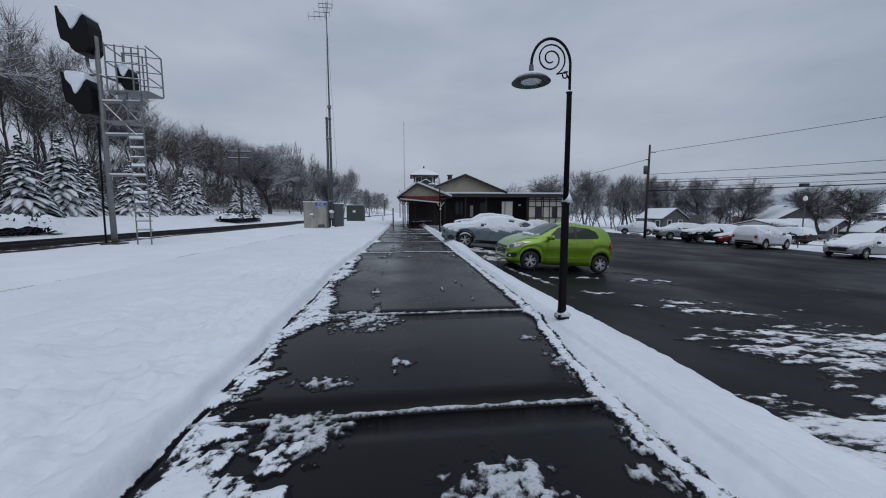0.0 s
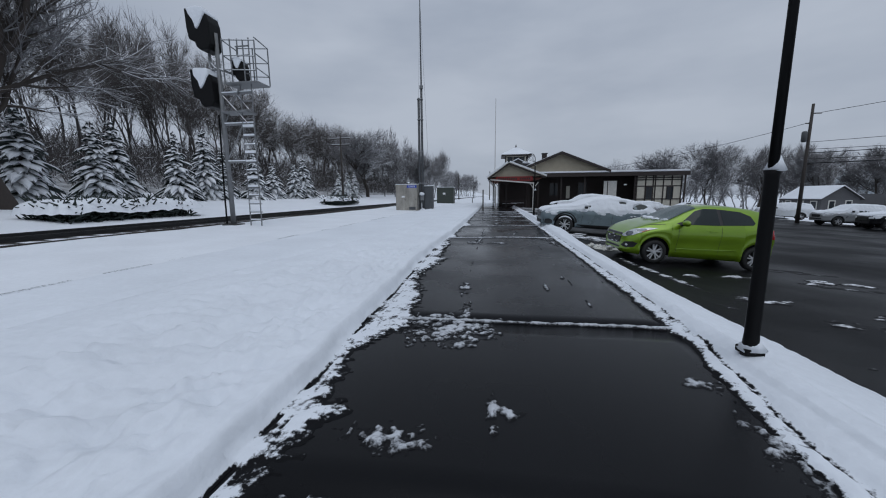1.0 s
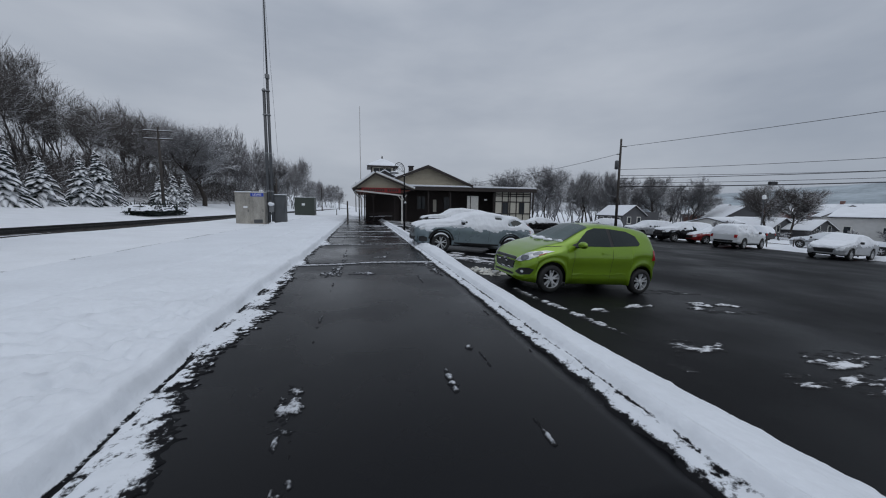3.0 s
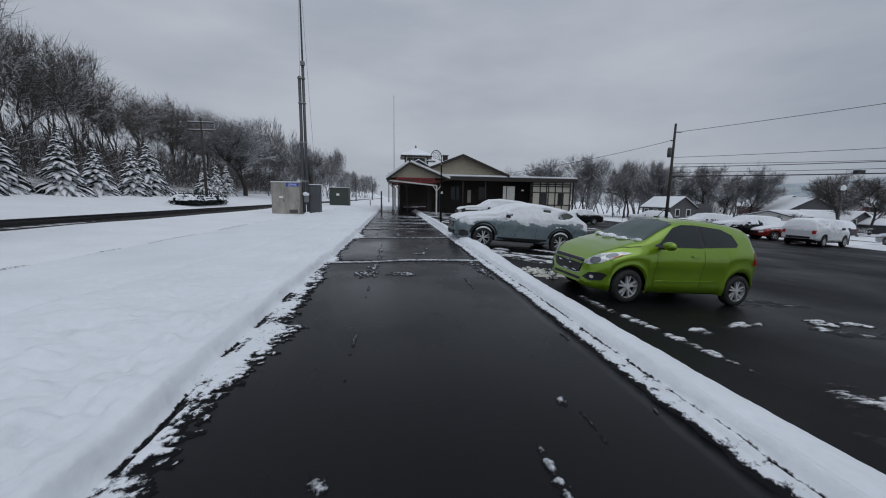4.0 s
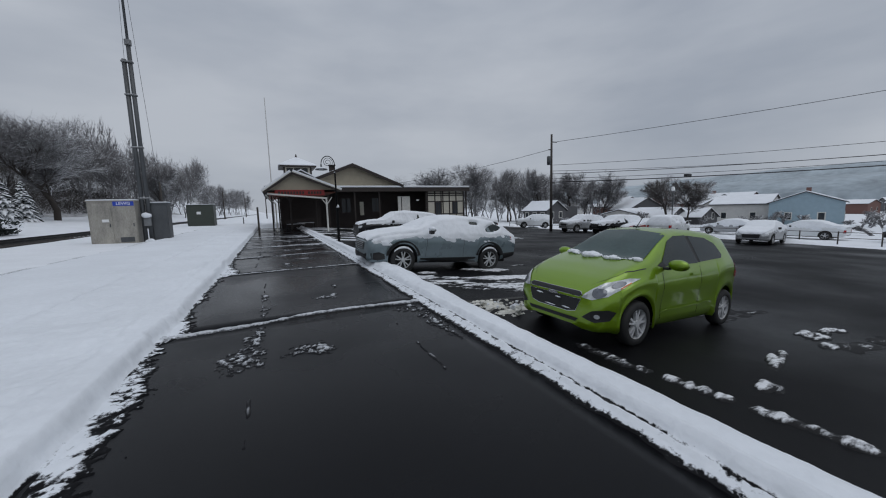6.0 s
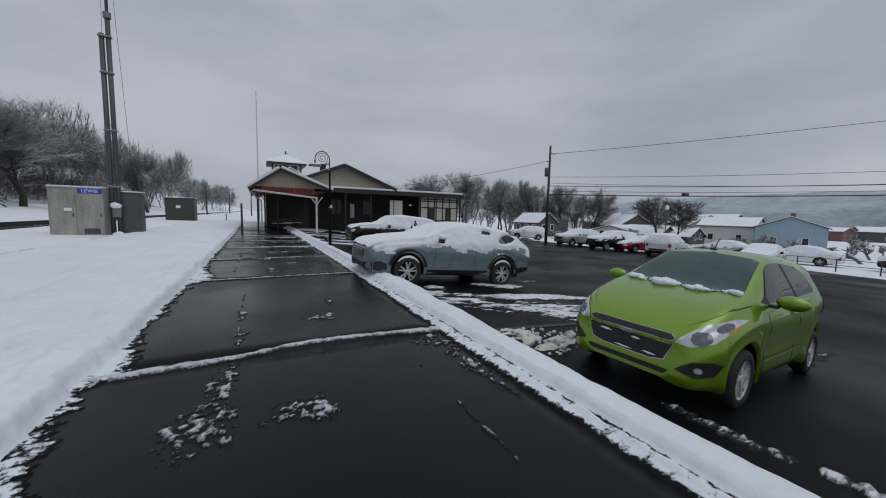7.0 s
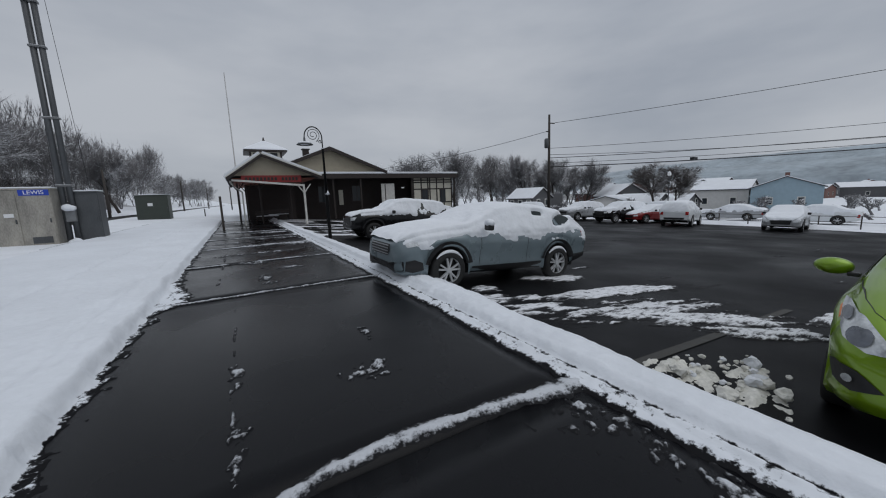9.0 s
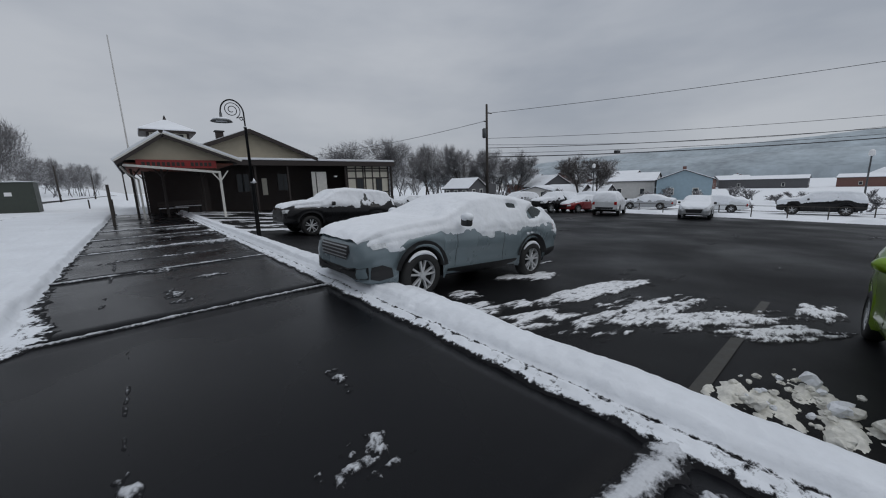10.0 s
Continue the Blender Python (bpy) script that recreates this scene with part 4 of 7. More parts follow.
for s in (1, -1):
    decal("corner_trim", [(0.74, 1.01), (0.62, 1.06), (0.56, 1.0), (0.62, 0.985)], "y", h_tree, TRIM, hatch, side=s)
    decal("pillar_trim", [(-0.22, 1.41), (-0.31, 1.41), (-0.345, 1.04), (-0.255, 1.03)], "y", h_tree, TRIM, hatch, side=s, lift=0.005)
    decal("sill_crease", [(0.72, 0.40), (0.70, 0.425), (-0.70, 0.47), (-0.72, 0.45)], "y", h_tree, GREEN_CAR, hatch, side=s, lift=0.016)
    decal("door_seam", [(0.70, 0.30), (0.706, 0.30), (0.694, 0.92), (0.688, 0.92)], "y", h_tree, TRIM, hatch, side=s, lift=0.003)
    decal("door_seam", [(-0.29, 0.30), (-0.284, 0.30), (-0.298, 1.0), (-0.304, 1.0)], "y", h_tree, TRIM, hatch, side=s, lift=0.003)
    decal("door_handle", [(-0.02, 0.86), (-0.20, 0.87), (-0.20, 0.90), (-0.02, 0.895)], "y", h_tree, GREEN_CAR, hatch, side=s, lift=0.022)
    fl = (lambda poly: poly) if s > 0 else mirrored
    decal("headlight", fl([(0.43, 0.615), (0.56, 0.60), (0.68, 0.655), (0.735, 0.76), (0.745, 0.86), (0.70, 0.865), (0.60, 0.80), (0.50, 0.70)]), "x", h_tree, HEADLIGHT, hatch, "clear wraparound headlamp", lift=0.010, rings=6, count=50)
    decal("headlight_lens", fl([(0.60 + 0.062 * math.cos(a), 0.682 + 0.058 * math.sin(a)) for a in np.linspace(0, 6.0, 14)]), "x", h_tree, LENS, hatch, "round lamp lens", lift=0.018)
    decal("headlight_lens", fl([(0.685 + 0.032 * math.cos(a), 0.79 + 0.04 * math.sin(a)) for a in np.linspace(0, 6.0, 12)]), "x", h_tree, LENS, hatch, "round lamp lens", lift=0.018)
    decal("turn_signal", fl([(0.722, 0.735), (0.742, 0.80), (0.735, 0.82), (0.715, 0.755)]), "x", h_tree, AMBER, hatch, lift=0.018)
    decal("fog_lamp_recess", fl([(0.46, 0.375), (0.60, 0.33), (0.70, 0.36), (0.735, 0.47), (0.70, 0.50), (0.58, 0.475)]), "x", h_tree, TRIM, hatch, lift=0.008, rings=6)
    decal("fog_lamp", fl([(0.62 + 0.028 * math.cos(a), 0.41 + 0.028 * math.sin(a)) for a in np.linspace(0, 5.8, 10)]), "x", h_tree, HEADLIGHT, hatch, lift=0.018)
    decal("arch_lip", [(-0.85, 0.30), (-0.83, 0.30), (-0.83, 0.32), (-0.85, 0.32)], "y", h_tree, TRIM, hatch, side=s)
    decal("tail_light", [(-1.44, 0.78), (-1.44, 1.02), (-1.53, 1.0), (-1.57, 0.80)], "y", h_tree, RED_LENS, hatch, side=s)
    bm = bmesh.new()
    bmesh.ops.create_uvsphere(bm, u_segments=14, v_segments=9, radius=1, matrix=pose(0.62, s * 0.91, 1.04) @ Matrix.Diagonal((0.085, 0.13, 0.075, 1)))
    for v in bm.verts:
        if v.co.x < 0.60:
            v.co.x = 0.60
    mirror = part("mirror", bm, GREEN_CAR, hatch, "", True)
    part("mirror_foot", boxed(0.60, 0.68, s * 0.74, s * 0.82, 0.965, 1.0, 0.01), TRIM, mirror)
decal("upper_grille_trim", [(-0.44, 0.645), (-0.40, 0.675), (0.40, 0.675), (0.44, 0.645), (0.40, 0.615), (-0.40, 0.615)], "x", h_tree, CHROME, hatch, lift=0.008)
decal("upper_grille", [(-0.43, 0.645), (-0.395, 0.669), (0.395, 0.669), (0.43, 0.645), (0.395, 0.619), (-0.395, 0.619)], "x", h_tree, TRIM, hatch, lift=0.014)
decal("grille_surround", [(-0.43, 0.59), (0.43, 0.59), (0.37, 0.43), (0.25, 0.40), (-0.25, 0.40), (-0.37, 0.43)], "x", h_tree, CHROME, hatch, lift=0.006)
decal("lower_grille", [(-0.42, 0.584), (0.42, 0.584), (0.363, 0.435), (0.245, 0.407), (-0.245, 0.407), (-0.363, 0.435)], "x", h_tree, TRIM, hatch, lift=0.012)
decal("bumper_intake", [(-0.42, 0.345), (0.42, 0.345), (0.38, 0.30), (-0.38, 0.30)], "x", h_tree, TRIM, hatch, lift=0.008)
decal("badge", [(-0.085, 0.60), (-0.03, 0.612), (0.03, 0.612), (0.085, 0.60), (0.03, 0.58), (-0.03, 0.58)], "x", h_tree, CHROME, hatch, "plain chrome badge", lift=0.02)
decal("number_plate", [(-0.13, 0.56), (0.13, 0.56), (0.13, 0.47), (-0.13, 0.47)], "x", h_tree, TRIM, hatch, "dark plate panel", lift=0.022)
for gx, gz, gw, gh in ((-0.22, 0.555, 0.07, 0.012), (0.10, 0.552, 0.05, 0.010), (0.24, 0.448, 0.07, 0.010), (-0.02, 0.432, 0.10, 0.009)):
    decal("grille_snow", [(gx - gw, gz), (gx - gw * 0.4, gz + gh), (gx + gw * 0.5, gz + gh * 0.7), (gx + gw, gz - 0.3 * gh), (gx, gz - gh)], "x", h_tree, SNOW, hatch, "snow caught in the grille", lift=0.026, count=24)
for q in (-1, 1):
    for (xa, ya), (xb, yb) in (((0.98, 0.70), (1.22, 0.675)), ((1.22, 0.675), (1.46, 0.635)), ((1.46, 0.635), (1.62, 0.57)), ((1.62, 0.57), (1.73, 0.47))):
        decal("bonnet_seam", [(xa, q * ya), (xb, q * yb), (xb + 0.004, q * (yb - 0.006)), (xa + 0.002, q * (ya - 0.007))], "z", h_tree, TRIM, hatch, lift=0.003, rings=1, count=10)
part("antenna", tubed([(0.12, 0, 1.50), (0.06, 0, 1.56), (-0.03, 0, 1.66)], [0.011, 0.007, 0.006], 6), TRIM, hatch)
part("antenna_foot", boxed(0.07, 0.17, -0.03, 0.03, 1.50, 1.525, 0.01), TRIM, hatch)
bm = bmesh.new()
for k in range(46):
    yy = -0.56 + 1.12 * k / 45
    big = 0.034 + 0.022 * math.sin(k * 0.45) + (0.032 if 12 < k < 24 else 0)
    cx = 1.0 - 0.25 * yy * yy + random.uniform(-0.03, 0.03)
    hit = h_tree.ray_cast(Vector((cx, yy, 5)), Vector((0, 0, -1)))[0]
    bmesh.ops.create_icosphere(bm, subdivisions=1, radius=big, matrix=Matrix.Translation(hit + Vector((0, 0, 0.008))) @ Matrix.Diagonal((1.5, 1.0, 0.6, 1)) @ pose(0, 0, 0, k * 31, k * 17, k * 7))
for v in bm.verts:
    v.co += Vector((0, 0, 0.012)) * noise.noise(v.co * 25)
part("snow_ridge", bm, SNOW, hatch, "snow slumped along the wipers", True)
set_on_lot(hatch, 4.83, 11.18, 185, 0.0)

# the blue-grey estate under snow
wagon, w_tree = car(WAGON, BLUEGREY_CAR, "blue-grey estate car under thick snow at the kerb", spokes=5)
glaze(wagon, w_tree, [(0.98, -0.72), (1.04, 0), (0.98, 0.72), (0.16, 0.58), (0.12, 0), (0.16, -0.58)], [(-1.95, -0.58), (-1.95, 0.58), (-2.2, 0.62), (-2.2, -0.62)],
      [[(0.62, 1.06), (0.26, 1.38), (0.02, 1.49), (-0.40, 1.51), (-0.42, 1.08)], [(-0.50, 1.09), (-0.48, 1.51), (-1.15, 1.49), (-1.32, 1.14)], [(-1.42, 1.16), (-1.26, 1.48), (-1.60, 1.42), (-1.88, 1.26), (-1.78, 1.19)]])
for s in (1, -1):
    decal("headlight", [(2.17, 0.80), (2.14, 0.75), (1.95, 0.79), (1.76, 0.86), (1.80, 0.90), (2.05, 0.87)], "y", w_tree, HEADLIGHT, wagon, side=s, lift=0.010)
    decal("lower_cladding", [(0.90, 0.28), (0.88, 0.40), (-0.88, 0.42), (-0.90, 0.28)], "y", w_tree, TRIM, wagon, side=s, lift=0.012)
    decal("door_seam", [(0.72, 0.42), (0.727, 0.42), (0.693, 0.98), (0.686, 0.98)], "y", w_tree, TRIM, wagon, side=s, lift=0.003)
    decal("door_seam", [(-0.46, 0.42), (-0.453, 0.42), (-0.467, 1.04), (-0.474, 1.04)], "y", w_tree, TRIM, wagon, side=s, lift=0.003)
    decal("door_handle", [(-0.18, 0.90), (-0.36, 0.91), (-0.36, 0.945), (-0.18, 0.935)], "y", w_tree, BLUEGREY_CAR, wagon, side=s, lift=0.022)
    decal("fog_lamp_recess", [(2.17, 0.36), (2.16, 0.52), (2.02, 0.55), (1.88, 0.50), (1.86, 0.38), (2.05, 0.33)], "y", w_tree, TRIM, wagon, side=s, lift=0.010)
    decal("tail_light", [(-2.2, 0.86), (-2.14, 1.04), (-2.28, 1.0), (-2.36, 0.88)], "y", w_tree, RED_LENS, wagon, side=s)
    decal("rear_bumper_trim", [(-1.92, 0.34), (-1.86, 0.52), (-2.40, 0.56), (-2.42, 0.46)], "y", w_tree, TRIM, wagon, side=s, lift=0.012)
    for wx in (WAGON["base"] / 2, -WAGON["base"] / 2):
        arch = [(wx + q * math.cos(a), 0.365 + q * math.sin(a)) for q, aa in ((0.405, 1), (0.50, -1)) for a in [math.pi * (j if aa > 0 else 14 - j) / 14 for j in range(1, 14)]]
        bm = bmesh.new()
        inner = [bm.verts.new((p[0], s * (0.925 - 0.02), p[1])) for p in arch[:13]]
        outer = [bm.verts.new((p[0], s * 0.925, p[1])) for p in arch[13:][::-1]]
        deep = [bm.verts.new((p[0], s * 0.70, p[1])) for p in arch[:13]]
        for j in range(12):
            bm.faces.new((inner[j], inner[j + 1], outer[j + 1], outer[j]))
            bm.faces.new((deep[j], deep[j + 1], inner[j + 1], inner[j]))
        bmesh.ops.recalc_face_normals(bm, faces=bm.faces[:])
        part("wheel_arch", bm, TRIM, wagon, "black plastic arch trim", True)
    mirror = part("mirror", boxed(0.56, 0.68, s * 0.93, s * 1.10, 1.06, 1.20, 0.03), TRIM, wagon)
    bm = bmesh.new()
    bmesh.ops.create_uvsphere(bm, u_segments=12, v_segments=8, radius=1, matrix=pose(0.62, s * 1.02, 1.20) @ Matrix.Diagonal((0.095, 0.115, 0.07, 1)))
    part("mirror_snow", bm, SNOW, mirror, "cap of snow", True)
decal("grille", [(-0.42, 0.78), (0.42, 0.78), (0.46, 0.70), (0.36, 0.58), (-0.36, 0.58), (-0.46, 0.70)], "x", w_tree, TRIM, wagon, lift=0.010)
for gz in (0.62, 0.67, 0.72, 0.76):
    decal("grille_bar", [(-0.40, gz), (0.40, gz), (0.40, gz - 0.018), (-0.40, gz - 0.018)], "x", w_tree, SILVER_CAR, wagon, lift=0.022, count=24)
decal("bumper_intake", [(-0.76, 0.52), (-0.60, 0.47), (0.60, 0.47), (0.76, 0.52), (0.76, 0.36), (0.55, 0.33), (-0.55, 0.33), (-0.76, 0.36)], "x", w_tree, TRIM, wagon, lift=0.010)
for wheel in [c for c in wagon.children if c.name.startswith("wheel") and not c.name.startswith("wheel_arch")]:
    mid = sum((v.co for v in wheel.data.vertices), Vector()) / len(wheel.data.vertices)
    out = 1 if mid.y > 0 else -1
    arc = [mid + Vector((0.338 * math.cos(a), out * 0.075, 0.338 * math.sin(a))) for a in np.linspace(0.7, 2.5, 16)]
    part("tyre_snow", tubed(arc, [0.012 + 0.022 * math.sin(math.pi * k / 15) for k in range(16)], 8), SNOW, wheel, "snow caught on the tyre", True)
car_snow(WAGON, wagon, 0.06, 0.065, 11, ((-1.52, 1.27, 0.32, 0.13), (-0.85, 1.38, 0.18, 0.06)))
set_on_lot(wagon, 4.05, 17.24, 181, -0.02)


def parked(spec, paint, label, x, y, heading, seed, cover=0.05, thick=0.08, bed=False, category="car"):
    """A parked car further off, with glass, lamps and snow."""
    ob, tree = car(spec, paint, label, category=category)
    nose, tail = spec["keys"][0][0], spec["keys"][-1][0]
    half = max(k[4] for k in spec["keys"])
    hi = max(k[3] for k in spec["keys"])
    belt = spec["keys"][len(spec["keys"]) // 2][2]
    glaze(ob, tree, [(0.96, -0.66), (1.0, 0), (0.96, 0.66), (0.30, 0.52), (0.26, 0), (0.30, -0.52)], None if bed else [(tail + 0.75, -0.55), (tail + 0.75, 0.55), (tail + 0.32, 0.6), (tail + 0.32, -0.6)],
          [[(0.55, belt + 0.06), (0.10, hi - 0.13), (-0.40, hi - 0.10), (-0.40, belt + 0.06)], [(-0.48, belt + 0.06), (-0.48, hi - 0.10), (-1.0, hi - 0.13), (-1.15, belt + 0.07)]], CAR_GLASS)
    zf = spec["keys"][1][2]
    for s in (1, -1):
        decal("headlight", [(s * (half - 0.14), zf + 0.02), (s * (half - 0.42), zf), (s * (half - 0.40), zf - 0.13), (s * (half - 0.14), zf - 0.10)], "x", tree, HEADLIGHT, ob, lift=0.012, count=20)
        decal("tail_light", [(s * (half - 0.10), zf + 0.12), (s * (half - 0.28), zf + 0.12), (s * (half - 0.28), zf - 0.10), (s * (half - 0.10), zf - 0.10)], "X", tree, RED_LENS, ob, lift=0.012, count=20)
        part("mirror", boxed(0.52, 0.64, s * (half + 0.01), s * (half + 0.17), belt + 0.02, belt + 0.16, 0.03), TRIM, ob)
    decal("grille", [(-0.45, zf - 0.03), (0.45, zf - 0.03), (0.40, zf - 0.25), (-0.40, zf - 0.25)], "x", tree, TRIM, ob, lift=0.014, count=24)
    decal("bumper", [(-0.62, zf - 0.32), (0.62, zf - 0.32), (0.58, zf - 0.42), (-0.58, zf - 0.42)], "x", tree, TRIM, ob, lift=0.014, count=24)
    decal("rear_bumper", [(-0.62, zf - 0.28), (0.62, zf - 0.28), (0.58, zf - 0.42), (-0.58, zf - 0.42)], "X", tree, TRIM, ob, lift=0.014, count=24)
    car_snow(spec, ob, cover, thick, seed)
    set_on_lot(ob, x, y, heading)
    return ob

parked(SUV, BLACK_CAR, "black car with a snowy bonnet and roof by the lamp", 5.75, 26.1, 180, 23, -0.12, 0.09)
parked(SEDAN, SILVER_CAR, "silver saloon blanketed in snow near the depot", 13.6, 37.0, 182, 29)
parked(SEDAN, BLACK_CAR, "dark saloon with snow on its roof near the depot", 18.6, 39.5, 178, 31)
parked(SUV, SILVER_CAR, "dark grey truck with snow on top facing the car park", 28.2, 34.2, 176, 37)
parked(SUV, BLACK_CAR, "black car with a snowy bonnet on the far row", 28.0, 30.0, 170, 41)
parked(SEDAN, RED_CAR, "dark red car with snow on its roof", 29.6, 28.2, 165, 43, -0.05)
parked(SUV, WHITE_CAR, "white car under snow seen from behind", 27.9, 25.0, 15, 47)
parked(SEDAN, SILVER_CAR, "silver saloon under snow on the far row", 28.6, 19.4, 190, 53)
parked(SUV, WHITE_CAR, "white pickup-sized car with snowy roof near the shed", 31.0, 45.0, 150, 59)


# ---- lamps, poles and railway fixtures ----
def shepherd_lamp(x, y, z, k=1.0):
    """A black iron post with a collar and a spiral crook that carries a shallow shade."""
    top = empty("street_lamp", Matrix.Translation((x, y, z)) @ Matrix.Scale(k, 4))
    part("lower_post", tubed([(0, 0, -0.1), (0, 0, 0.12), (0.0, 0, 1.36), (0, 0, 1.40)], [0.065, 0.05, 0.045, 0.058], 16), BLACK_IRON, top, "", True)
    part("base_plate", boxed(-0.07, 0.07, -0.07, 0.07, -0.05, 0.005, 0.01), BLACK_IRON, top)
    part("upper_post", tubed([(0, 0, 1.38), (0, 0, 2.66), (0, 0, 2.68), (0, 0, 2.69)], [0.033, 0.03, 0.036, 0.022], 14), BLACK_IRON, top, "", True)
    pts = [(0, 0, 2.66), (0, 0, 2.86)] + [(-0.235 + 0.235 * math.cos(a), 0, 2.98 + 0.29 * math.sin(a)) for a in np.linspace(-0.05, math.pi + 0.1, 22)]
    part("crook", tubed(pts, 0.016, 8), BLACK_IRON, top, "", True)
    spiral = [(-0.01, 0, 2.83), (-0.05, 0, 2.90)]
    for a in np.linspace(-0.55, 3.9 * math.pi, 54):
        q = 0.178 * (1 - a / (5.0 * math.pi))
        spiral.append((-0.24 + q * math.cos(a - 0.6), 0, 3.05 + q * math.sin(a - 0.6)))
    part("scroll", tubed(spiral, 0.009, 6), BLACK_IRON, top, "thin wrought-iron spiral", True)
    curl = [(-0.055 + (0.05 - 0.012 * a) * math.cos(a * 1.9 + 1.0), 0, 2.865 + (0.05 - 0.012 * a) * math.sin(a * 1.9 + 1.0)) for a in np.linspace(0, 3, 20)]
    part("small_scroll", tubed(curl, 0.008, 6), BLACK_IRON, top, "", True)
    shade = bmesh.new()
    prof = [(0.025, 2.97), (0.03, 2.88), (0.10, 2.84), (0.20, 2.80), (0.225, 2.775), (0.205, 2.77), (0.10, 2.785), (0.0, 2.79)]
    ring = [[shade.verts.new((-0.47 + q * math.cos(2 * math.pi * j / 24), q * math.sin(2 * math.pi * j / 24), h)) for j in range(24)] for q, h in prof]
    for a, b in zip(ring, ring[1:]):
        for j in range(24):
            shade.faces.new((a[j], a[(j + 1) % 24], b[(j + 1) % 24], b[j]))
    part("shade", shade, STEEL_DARK, top, "shallow dark metal shade", True)
    cap = bmesh.new()
    bmesh.ops.create_uvsphere(cap, u_segments=18, v_segments=8, radius=1, matrix=Matrix.Translation((-0.47, 0, 2.82)) @ Matrix.Diagonal((0.185, 0.185, 0.05, 1)))
    part("shade_snow", cap, SNOW, top, "snow lying on the shade", True)
    for zz, r, h, off in ((1.45, 0.07, 0.11, 0.02), (0.04, 0.10, 0.10, 0.02), (2.70, 0.04, 0.03, 0.0)):
        b = bmesh.new()
        bmesh.ops.create_cone(b, cap_ends=True, segments=12, radius1=r, radius2=r * 0.35, depth=h, matrix=Matrix.Translation((off, 0.01, zz)))
        for v in b.verts:
            v.co += Vector((0.02, 0.02, 0.02)) * noise.noise(v.co * 9)
        part("snow_cap", b, SNOW, top, "snow caught on the collar", True)
    return tagged(top, "black iron lamp post with a spiral crook", "street lamp", "lamp posts")


shepherd_lamp(1.93, 4.15, 0.15, 1.0)
shepherd_lamp(2.22, 23.4, 0.03, 1.16)


